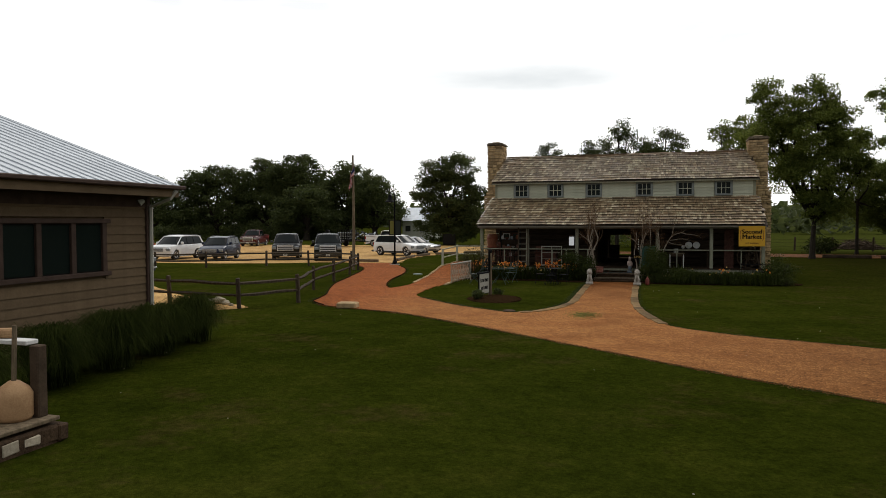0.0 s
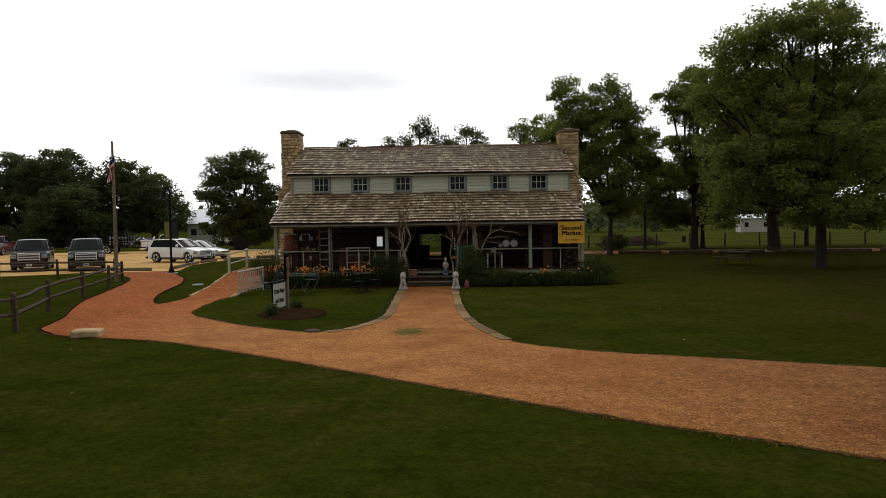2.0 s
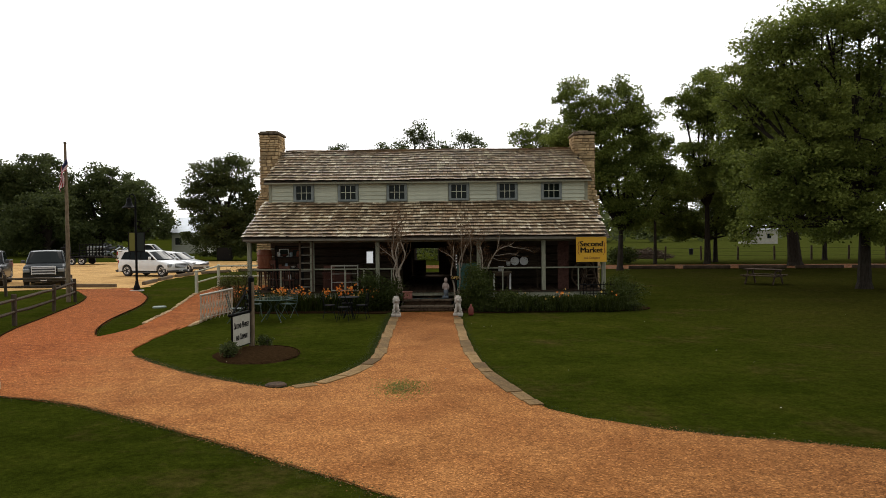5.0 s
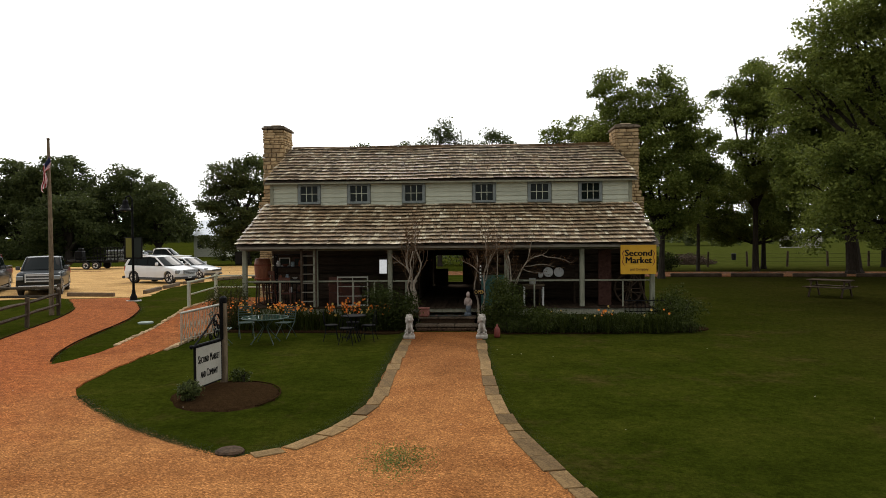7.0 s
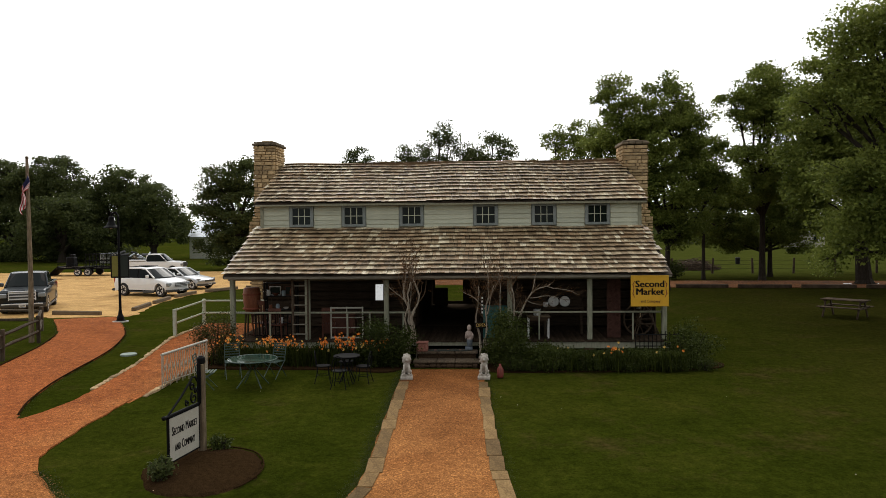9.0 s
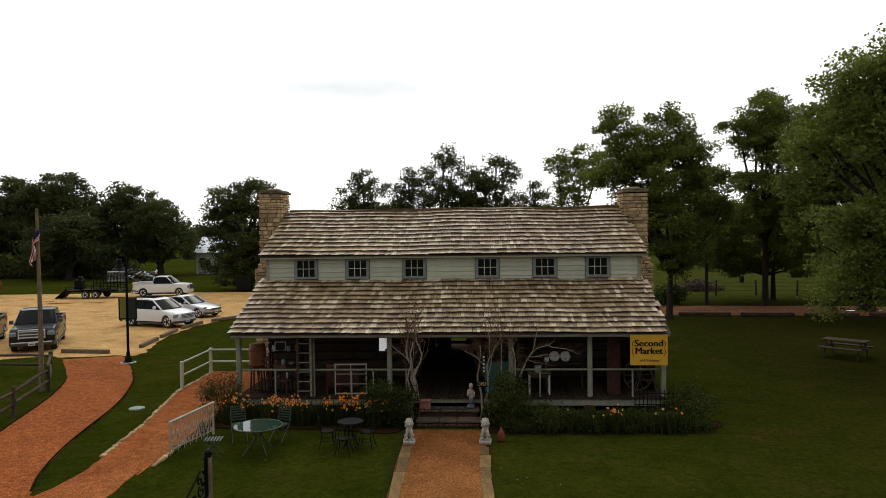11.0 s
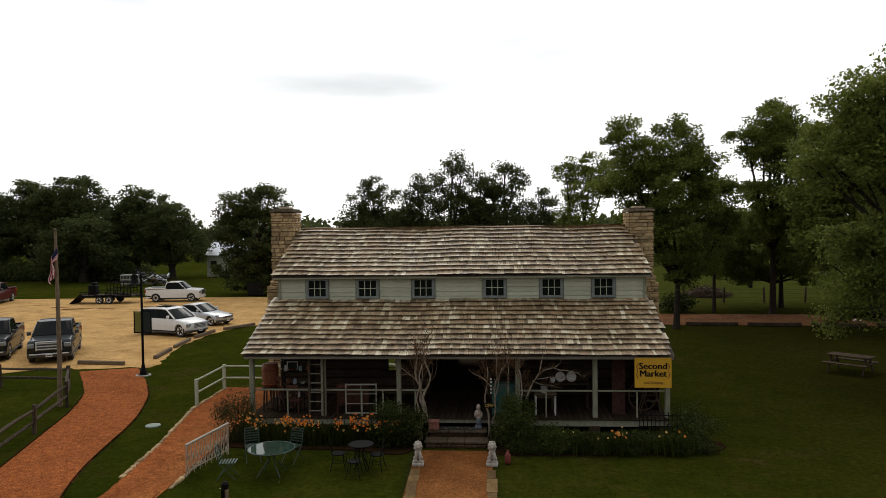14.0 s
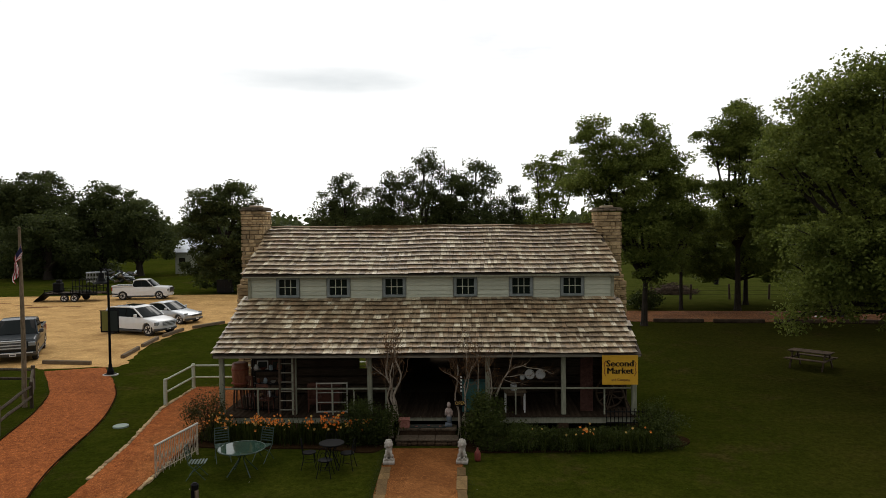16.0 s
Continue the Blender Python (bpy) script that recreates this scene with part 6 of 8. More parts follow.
    part("bumper", loft_across([(f - 0.3, base), (f - 0.01, base + 0.02), (f + bp, base + 0.1), (f + bp, base + bh - 0.04), (f - 0.3, base + bh)], W / 2 - 0.02, 0, 0, bow, 0.0, 0.01), (WHITE_PAINT if paint is WHITE_CAR else GREY_PLASTIC) if kind == "pickup" else low, v, "front bumper")
    part("bumper", loft_across([(b + 0.3, base), (b + 0.01, base + 0.03), (b - bp, base + 0.1), (b - bp, base + bh - 0.05), (b + 0.3, base + bh)], W / 2 - 0.02, 0, 0, bow, 0.0, 0.01), CHROME if kind == "pickup" else low, v, "rear bumper")
    gz, gh = ((hood - 0.32, 0.44) if kind == "pickup" else (hood - 0.36, 0.26) if kind != "sedan" else (0.6, 0.12))
    part("grille", Mesh().box(f + 0.012, 0, gz, 0.05, W * 0.52, gh, ch=0.02), GREY_PLASTIC, v)
    gr_m = Mesh()
    for k in range(3):
        gr_m.box(f + 0.035, 0, gz - gh / 2 + (k + 0.5) * gh / 3, 0.03, W * 0.56, 0.055 if kind == "pickup" else 0.03)
    if kind == "pickup" and chrome_grille:
        part("bumper_trim", Mesh().box(f + bp + 0.005, 0, base + bh - 0.05, 0.03, W * 0.86, 0.06, ch=0.01), BRIGHT_TRIM, v, "bright strip along the bumper")
        part("grille_surround", Mesh().box(f + 0.03, 0, gz + gh / 2, 0.05, W * 0.58, 0.05, ch=0.01).box(f + 0.03, -W * 0.28, gz, 0.05, 0.05, gh, ch=0.01).box(f + 0.03, W * 0.28, gz, 0.05, 0.05, gh, ch=0.01), BRIGHT_TRIM, v)
    part("grille_bars", gr_m, BRIGHT_TRIM if chrome_grille else GREY_PLASTIC, v)
    for s in (-1, 1):
        part("headlight", Mesh().box(f - {"pickup": 0.1, "suv": 0.22, "boxy": 0.2, "sedan": 0.33}[kind], s * (W / 2 - 0.2), gz + (0.02 if kind != "sedan" else 0.1), 0.16, 0.34, 0.22 if kind != "sedan" else 0.13, ch=0.03), LENS, v)
        part("tail_light", Mesh().box(b + 0.05 + bow[1], s * (W / 2 - 0.1), belt - 0.22, 0.14, 0.16, 0.34 if kind != "sedan" else 0.18, ch=0.03), RED_LENS, v)
        mx = f - (1.7 if kind == "pickup" else 1.65 if kind != "sedan" else 1.8)
        part("mirror", Mesh().box(mx, s * (W / 2 + 0.1), belt + 0.1, 0.13, 0.2, 0.19 if kind != "sedan" else 0.14, ch=0.04), paint if kind != "pickup" else GREY_PLASTIC, v)
        for x in (fx, rx):
            wheel(v, x, s * (W / 2 - 0.13), wr, 0.25, rims)
        for g in sides[:2]:
            part("door_handle", Mesh().box(g[1][0] + 0.16, s * (W / 2 + 0.005), belt - 0.1, 0.18, 0.03, 0.03, ch=0.008), paint, v)
        part("sill", Mesh().box((fx + rx) / 2, s * (W / 2 - 0.03), base - 0.01, wb - 2 * ar - 0.05, 0.06, 0.1, ch=0.015), low, v)
    part("number_plate", Mesh().box(f + bp + 0.02, 0, base + 0.12, 0.012, 0.3, 0.14), WHITE_PAINT, v, "white plate with a plain grey bar")
    part("plate_bar", Mesh().box(f + bp + 0.028, 0, base + 0.12, 0.006, 0.22, 0.05), GREY_PLASTIC, v)
    under = Mesh().box(0, 0, base + 0.12, L - 0.5, W - 0.5, 0.3)
    part("underbody", under, BLACK_PAINT, v)
    return v


def car_paint(name, col, metal=0.0, gloss=0.35):
    m, nt, bs = shader(name)
    dust = noise_tex(nt, coords(nt), 3, 4)
    nt.links.new(mixc(nt, 0.25, col, ramp(nt, dust, [(0.35, tuple(c * 0.8 for c in col)), (0.7, tuple(min(1, c * 1.05 + 0.01) for c in col))])), bs.inputs["Base Color"])
    bs.inputs["Roughness"].default_value, bs.inputs["Metallic"].default_value, bs.inputs["Coat Weight"].default_value = 0.3, metal, gloss
    bs.inputs["Coat Roughness"].default_value = 0.03
    bs.inputs["Specular IOR Level"].default_value = 0.3 * gloss
    return m


WHITE_CAR, SILVER_CAR = car_paint("white_car_paint", (0.76, 0.76, 0.75)), car_paint("silver_car_paint", (0.50, 0.52, 0.54), 0.5)
NAVY_CAR, DARK_CAR, GREEN_CAR, RED_CAR = car_paint("navy_car_paint", (0.012, 0.018, 0.04), gloss=0.34), car_paint("dark_grey_car_paint", (0.014, 0.015, 0.017), gloss=0.34), car_paint("dark_blue_green_car_paint", (0.008, 0.013, 0.016), gloss=0.34), car_paint("red_car_paint", (0.075, 0.009, 0.008))
vehicle("boxy", (-34.9, 12.6, 0), -86, WHITE_CAR, "white boxy sport utility vehicle parked nose out", "car", lower=WHITE_CAR)
vehicle("suv", (-31.1, 12.9, 0), -74, NAVY_CAR, "dark navy sport utility vehicle parked nose out", "car")
vehicle("pickup", (-26.3, 15.0, 0), -64, DARK_CAR, "dark grey pickup truck with a chrome grille", "pickup truck")
vehicle("pickup", (-22.7, 14.9, 0), -64, GREEN_CAR, "dark blue-green pickup truck with a chrome grille", "pickup truck")
vehicle("boxy", (-40.6, 14.2, 0), -72, RED_CAR, "dark red boxy car at the end of the row", "car")
vehicle("pickup", (-25.9, -5.6, 0), 12, DARK_CAR, "dark pickup truck parked beside the building", "car")
vehicle("suv", (-19.65, 22.45, 0), -20, WHITE_CAR, "white crossover car with dark lower trim", "car")
vehicle("sedan", (-19.75, 27.5, 0), -18, SILVER_CAR, "silver-white sedan parked beside the crossover", "car", chrome_grille=False)
vehicle("pickup", (-29.2, 43.8, 0), 6, WHITE_CAR, "white extended cab work pickup", "pickup truck", chrome_grille=False).scale = (0.9, 0.92, 0.96)
vehicle("pickup", (-46.6, 42.6, 0), -74, RED_CAR, "dark red pickup truck at the lot's edge", "pickup truck")

trailer = thing("utility_trailer", "long black flatbed utility trailer loaded with frames", "trailer", (-34.9, 42.4, 0), 4)
part("deck", Mesh().box(0, 0, 0.72, 4.8, 2.0, 0.1), TIMBER, trailer)
tf = Mesh()
for s in (-1, 1):
    tf.box(0, s * 1.02, 0.7, 4.8, 0.08, 0.16)
    tf.box(0, s * 1.02, 1.1, 4.8, 0.05, 0.05)
    for k in range(7):
        tf.box(-2.35 + 0.783 * k, s * 1.02, 0.92, 0.05, 0.05, 0.36)
part("frame", tf, BLACK_IRON, trailer)
part("tongue", Mesh().rod((2.4, 0, 0.65), (3.8, 0, 0.55), 0.06, seg=6), BLACK_IRON, trailer)
part("ramp_gate", Mesh().box(0, 0, 0, 0.08, 1.9, 1.3), BLACK_IRON, trailer, m=pose(-2.9, 0, 0.45, 0, 50))
for s in (-1, 1):
    for x in (-0.5, 0.4):
        wheel(trailer, x, s * 1.15, 0.36, 0.22, ALLOY)
    part("mudguard", Mesh().box(-0.05, s * 1.15, 0.82, 1.9, 0.26, 0.05, ch=0.015), BLACK_IRON, trailer)
cage = thing("metal_cage", "black welded metal rack standing on the trailer", "rack", (-33.8, 42.5, 0.77), 4)
cm = Mesh()
for x in np.linspace(-1.1, 1.1, 8):
    for y in (-0.7, 0.7):
        cm.box(x, y, 0.6, 0.05, 0.05, 1.2)
for z in (0.05, 0.6, 1.2):
    for y in (-0.7, 0.7):
        cm.box(0, y, z, 2.3, 0.06, 0.06)
tagged(part("bar_frame", cm.box(0, 0, 1.2, 0.06, 1.4, 0.06).box(0, 0, 0.05, 0.06, 1.4, 0.06), BLACK_IRON, cage))
solid("equipment", Mesh().box(0, 0, 0.5, 0.7, 0.8, 0.9, ch=0.08).box(0.1, 0, 1.05, 0.4, 0.5, 0.3, ch=0.06), BLACK_IRON, "dark engine unit standing on the trailer", "machine", (-36.5, 42.3, 0.77), 4)
scrap = thing("scrap_pile", "heap of grey metal scrap and frames", "scrap pile", (-41.2, 63.4, 0))
r_ = random.Random(77)
for k in range(34):
    part("scrap_piece", Mesh().box(0, 0, 0, r_.uniform(0.5, 1.9), r_.uniform(0.1, 0.5), r_.uniform(0.06, 0.3), ch=0.01), (TIN, GREY_PLASTIC, GREY_WOOD, GREY_PLASTIC)[k % 4], scrap, m=pose(r_.uniform(-2, 2), r_.uniform(-0.8, 0.8), r_.uniform(0.2, 1.4), r_.uniform(-40, 40), r_.uniform(-35, 35), r_.uniform(0, 180)))


crate_ = thing("wire_crate", "pale galvanised wire crate beside the scrap", "crate", (-43.5, 62.4, 0), 20)
for z in (0.3, 0.8, 1.3):
    for y in (-0.5, 0.5):
        part("rail", Mesh().box(0, y, z, 2.1, 0.06, 0.07), CONCRETE, crate_)
for x in np.linspace(-1.0, 1.0, 7):
    for y in (-0.5, 0.5):
        part("bar", Mesh().box(x, y, 0.72, 0.06, 0.05, 1.3), CONCRETE, crate_)
part("lid", Mesh().box(0, 0, 1.38, 2.15, 1.1, 0.05, ch=0.01), TIN, crate_)
r_ = random.Random(12)
for x, y, w in ((-35.2, 37.2, 1.5), (-32.6, 37.6, 1.0), (-37.6, 38.6, 0.9), (-40.5, 40.6, 0.8)):
    poly_ = [(w * (1 + r_.uniform(-0.3, 0.2)) * math.cos(0.45 * k), 0.32 * w * (1 + r_.uniform(-0.3, 0.2)) * math.sin(0.45 * k)) for k in range(14)]
    solid("mud_patch", Mesh().prism(poly_, -0.03, 0.01), LANE_DIRT, "dark wet mud patch worn in the gravel", "mud patch", (x, y, 0), 14, group="mud patches on the lot", kind="structure")


# ---- fences, poles, signs ----
def split_rail(line, label, h=1.0):
    r = random.Random(len(line))
    f = thing("split_rail_fence", label, "fence")
    for x, y in line:
        part("fence_post", Mesh().box(0, 0, h / 2 - 0.1, 0.13, 0.12, h + 0.2, ch=0.02), FENCE_WOOD, f, m=pose(x, y, 0, r.uniform(-2, 2), r.uniform(-2, 2), r.uniform(0, 40)))
    for (xa, ya), (xb, yb) in zip(line[:-1], line[1:]):
        for z in (0.42, 0.82):
            j = lambda: r.uniform(-0.02, 0.02)
            p = [(xa, ya, z + j()), ((2 * xa + xb) / 3 + j(), (2 * ya + yb) / 3, z + j()), ((xa + 2 * xb) / 3 + j(), (ya + 2 * yb) / 3, z + j()), (xb, yb, z + j())]
            part("fence_rail", Mesh().tube(p, [0.05, 0.062, 0.058, 0.045], 5), FENCE_WOOD, f)
    return f


split_rail([(-17.4, -13.6), (-14.2, -14.5), (-11.15, -14.9), (-10.15, -12.7), (-11.9, -8.2), (-12.95, -4.1), (-14.05, 0.1), (-15.15, 3.7), (-17.0, 6.8)], "weathered split rail fence along the path")
split_rail([(-17.0, 6.8), (-20.2, 7.0), (-22.9, 6.2), (-25.7, 3.6), (-28.7, 2.5), (-32.2, 1.4)], "weathered split rail fence before the parking lot")
wire = thing("wire_fence", "post and wire fence along the far field", "fence")
wp = Mesh().rod((0, 0, -0.1), (0, 0, 1.3), 0.1, 0.085, 7).data("fence_post", TIMBER)
wpx = [11 + 3.3 * i for i in range(16)]
for x in wpx:
    part("fence_post", wp, None, wire, m=pose(x, 41.6 - 0.06 * x, 0, 2 * math.sin(x), 2 * math.cos(3 * x)))
for z in (0.4, 0.75, 1.08):
    part("wire", Mesh().rod((wpx[0], 41.6 - 0.06 * wpx[0], z), (wpx[-1], 41.6 - 0.06 * wpx[-1], z), 0.008, seg=4), BLACK_IRON, wire)


def timber(a, b, name="timber", label="weathered squared landscape timber lying on the ground", h=0.2, mat=None):
    d = Vector((b[0] - a[0], b[1] - a[1], 0))
    solid(name, Mesh().box(0, 0, h / 2 - 0.01, d.length, 0.2, h, ch=0.03), mat or LOG_TIMBER, label, "timber", ((a[0] + b[0]) / 2, (a[1] + b[1]) / 2, 0), math.degrees(math.atan2(d.y, d.x)), group="timbers round the lot")


for a, b in (((-19.9, 12.3), (-17.3, 12.0)), ((-16.5, 13.6), (-16.9, 16.3)), ((-17.0, 17.0), (-17.35, 19.8)), ((-17.35, 20.6), (-17.2, 23.3)), ((-16.9, 24.2), (-15.6, 26.6)), ((-15.2, 27.2), (-12.9, 28.6))):
    timber(a, b)
for i in range(9):
    timber((14.0 + 3.9 * i, 26.15 - 0.09 * 3.9 * i), (17.3 + 3.9 * i, 25.85 - 0.09 * 3.9 * i), label="dark squared landscape timber beside the lane", h=0.24, mat=TIMBER)
solid("stone_block", Mesh().box(0, 0, 0.07, 0.68, 0.46, 0.2, ch=0.04), LIMESTONE, "large squared pale stone block beside the path", "stone block", (-7.75, -13.7, 0), 8)
solid("drain_cover", Mesh().turned([(0.26, -0.02), (0.26, 0.02), (0.24, 0.035), (0.02, 0.04)], seg=20), GREEN_LID, "round pale green utility cover in the lawn", "drain cover", (-10.5, 1.2, 0))

pole = thing("flagpole", "tall weathered wooden flagpole", "flagpole", (-15.52, 3.85, 0))
part("pole", Mesh().tube([(0, 0, -0.1), (0.03, 0, 2.2), (0.02, 0, 4.5), (0.0, 0, 6.75)], [0.095, 0.085, 0.07, 0.05], 8), GREY_WOOD, pole)
part("finial", Mesh().ball((0, 0, 6.8), 0.07, 1), GREY_WOOD, pole)
flag = thing("flag", "limp red and white striped flag with a blue corner", "flag", (-15.52, 3.78, 0))
def cloth(e, h):
    """Limp flag: e runs along the fly, h down the hoist; it falls in folds beside the pole."""
    drop = 1.15 * e**1.15
    return (0.12 - 0.30 * math.sin(2.2 * e) * (0.5 + 0.5 * h) + 0.05 * math.sin(9 * e + 3 * h), -0.07 - 0.10 * math.sin(8 * h + 2 * e) * (0.3 + e), 6.25 - 0.62 * h * (1 - 0.35 * e) - drop)


NS = 13
for k in range(NS):
    st = Mesh()
    rows = 16
    for i in range(rows + 1):
        st.v += [cloth(i / rows, k / NS), cloth(i / rows, (k + 1) / NS)]
    st.f = [(2 * i, 2 * i + 1, 2 * i + 3, 2 * i + 2) for i in range(rows)]
    part("stripe", st, FLAG_RED if k % 2 == 0 else FLAG_WHITE, flag)
bl = Mesh()
for i in range(7):
    for j in range(7):
        x, y, z = cloth(0.36 * i / 6, 0.54 * j / 6)
        bl.v.append((x, y - 0.012, z))
bl.f = [(7 * i + j, 7 * i + j + 1, 7 * i + j + 8, 7 * i + j + 7) for i in range(6) for j in range(6)]
part("canton", bl, FLAG_BLUE, flag, "blue corner")

lamp = thing("street_lamp", "black lamp post with a bell shade and two hanging banners", "street lamp", (-15.1, 9.6, 0))
part("base", Mesh().turned([(0.27, -0.02), (0.27, 0.04), (0.17, 0.05), (0.15, 0.2), (0.09, 0.34), (0.075, 0.5)]), BLACK_IRON, lamp)
part("footing", Mesh().turned([(0.34, -0.05), (0.34, 0.025), (0.3, 0.035)], seg=18), CONCRETE, lamp, "pale concrete footing")
part("pole", Mesh().rod((0, 0, 0.4), (0, 0, 4.5), 0.06, 0.05, 10), BLACK_IRON, lamp)
part("arm", Mesh().tube([(0, 0, 4.45), (0, 0, 4.75), (-0.12, 0, 4.92), (-0.28, 0, 4.86), (-0.32, 0, 4.72)], [0.035] * 5, 6), BLACK_IRON, lamp)
part("shade", Mesh().turned([(0.05, 4.74), (0.11, 4.7), (0.13, 4.5), (0.2, 4.34), (0.33, 4.24), (0.33, 4.21), (0.1, 4.25)], cx=-0.32), BLACK_IRON, lamp, "bell-shaped black shade")
part("bulb", Mesh().ball((-0.32, 0, 4.26), 0.09, 2), LENS, lamp)
for s, m_, w_ in ((-1, OLIVE_CLOTH, 0.34), (1, GREY_CLOTH, 0.4)):
    part("banner_arm", Mesh().rod((0, 0, 2.97), (s * (w_ + 0.1), 0, 2.97), 0.015, seg=5), BLACK_IRON, lamp)
    bn = part("banner", Mesh().box(s * (0.06 + w_ / 2), 0, 2.46, w_, 0.012, 0.98), m_, lamp, "hanging cloth banner")
    part("hem", Mesh().box(s * (0.06 + w_ - 0.03), -0.008, 2.46, 0.06, 0.008, 0.98).box(s * (0.06 + w_ / 2), -0.008, 2.0, w_, 0.008, 0.07), BLACK_PAINT, bn, "dark hem")


def lettering(text, size, mat, parent, m, width=0.0, heavy=0.0, small_caps=False):
    """Words in the built-in font as one mesh."""
    cu = bpy.data.curves.new("words", "FONT")
    cu.body, cu.size, cu.align_x, cu.align_y, cu.extrude, cu.resolution_u = text, size, "CENTER", "CENTER", 0.003, 2
    if small_caps:
        cu.small_caps_scale = 0.76
        for ch in cu.body_format:
            ch.use_small_caps = True
    tmp = new("words", cu)
    dg = bpy.context.evaluated_depsgraph_get()
    me = bpy.data.meshes.new_from_object(tmp.evaluated_get(dg))
    bpy.data.objects.remove(tmp)
    me.materials.clear()
    me.materials.append(mat)
    if heavy:
        bm = bmesh.new()
        for i, dx in enumerate((-heavy, 0.0, heavy)):
            n = len(bm.verts)
            bm.from_mesh(me)
            bm.verts.ensure_lookup_table()
            for vert in bm.verts[n:]:
                vert.co.x += dx
                vert.co.z += 0.0006 * i
        bm.to_mesh(me)
        bm.free()
    xs = [v.co.x for v in me.vertices]
    k = width / (max(xs) - min(xs)) if width else 1
    ob = part("lettering", me, None, parent, m=m @ Matrix.Diagonal((k, 1, 1, 1)))
    return ob


banner = thing("banner_sign", "yellow banner with bold black lettering hung under the eave", "sign", (6.15, -0.105, 2.15))
part("board", Mesh().box(0, 0, 0, 1.12, 0.025, 0.93, ch=0.004), YELLOW_BOARD, banner)
lettering("Second", 0.285, BLACK_PAINT, banner, pose(0, -0.016, 0.2, 90), 0.86, 0.011)
lettering("Market", 0.285, BLACK_PAINT, banner, pose(0, -0.016, -0.03, 90), 0.83, 0.011)
lettering("and Company", 0.12, RED_WOOD, banner, pose(0.02, -0.016, -0.31, 90), 0.58)
for s in (-1, 1):
    part("ornament", Mesh().tube([(s * 0.44, -0.015, 0.3), (s * 0.5, -0.015, 0.2), (s * 0.47, -0.015, 0.08), (s * 0.5, -0.015, -0.08), (s * 0.44, -0.015, -0.2)], [0.008, 0.014, 0.008, 0.014, 0.006], 4), TERRACOTTA, banner)

sp = thing("hanging_sign", "cream signboard hung from a scroll bracket on a wooden post", "sign", (-4.0, -8.98, 0), -9)
part("post", Mesh().box(0, 0, 0.78, 0.12, 0.12, 1.75, ch=0.015), GREY_WOOD, sp)
part("post_finial", Mesh().turned([(0.05, 1.64), (0.075, 1.68), (0.075, 1.76), (0.03, 1.8)], seg=10), BLACK_IRON, sp)
part("iron_strap", Mesh().box(-0.005, -0.07, 1.3, 0.07, 0.02, 0.72).box(-0.005, -0.075, 1.3, 0.03, 0.03, 0.76), BLACK_IRON, sp, "flat iron strap on the post")
part("bracket", Mesh().tube([(-0.02, -0.1, 1.36), (-0.02, -0.17, 1.45), (-0.02, -0.26, 1.46), (-0.02, -0.36, 1.38), (-0.02, -0.62, 1.19), (-0.02, -1.02, 0.96)], [0.02] * 6, 5).rod((-0.02, -0.06, 0.945), (-0.02, -1.12, 0.945), 0.026, seg=6), BLACK_IRON, sp, "black iron bracket")
part("bar_knob", Mesh().ball((-0.02, -1.14, 0.945), 0.045, 1), BLACK_IRON, sp)
sc = Mesh()
for cy, cz, rr_ in ((-0.22, 1.08, 0.115), (-0.26, 1.3, 0.085), (-0.44, 1.04, 0.06), (-0.15, 1.2, 0.05)):
    sc.tube([(-0.02, cy + rr_ * (1 - 0.06 * k) * math.cos(0.55 * k + 2), cz + rr_ * (1 - 0.06 * k) * math.sin(0.55 * k + 2)) for k in range(14)], [0.019] * 14, 4)
part("scroll", sc, BLACK_IRON, sp)
brd = part("board", Mesh().box(-0.02, -0.56, 0.53, 0.04, 0.92, 0.74, ch=0.006), CREAM_BOARD, sp, "cream board with dark border")
bf = Mesh()
for y in (-1.03, -0.09):
    bf.box(-0.02, y, 0.53, 0.048, 0.016, 0.79)
for z in (0.145, 0.915):
    bf.box(-0.02, -0.56, z, 0.048, 0.94, 0.018)
part("border", bf, BLACK_IRON, brd)
for w, s, z, wid in (("Second Market", 0.22, 0.66, 0.78), ("and Company", 0.22, 0.38, 0.62)):
    lettering(w, s, BLACK_PAINT, brd, pose(0.003, -0.56, z, 90, 0, 90), wid, 0.002, True)


# ---- lawn furniture ----
def slat_chair(at, turn, mat, label):
    c = thing("garden_chair", label, "chair", at, turn, group="garden chairs")
    for x in (-0.2, 0.2):
        part("leg", Mesh().tube([(x, -0.22, 0), (x, 0.0, 0.24), (x, 0.2, 0.44)], [0.012] * 3, 5), mat, c)
        part("leg", Mesh().tube([(x, 0.28, 0), (x, 0.1, 0.24), (x, -0.2, 0.44)], [0.012] * 3, 5), mat, c)
        part("back_post", Mesh().tube([(x, 0.2, 0.43), (x, 0.25, 0.65), (x * 0.95, 0.31, 0.9)], [0.012] * 3, 5), mat, c)
    for k in range(6):
        part("seat_slat", Mesh().box(0, -0.2 + 0.08 * k, 0.45, 0.42, 0.045, 0.015), mat, c)
    for k in range(6):
        part("back_slat", Mesh().box(0, 0.235 + 0.016 * k, 0.54 + 0.07 * k, 0.4, 0.012, 0.03), mat, c)
    return c


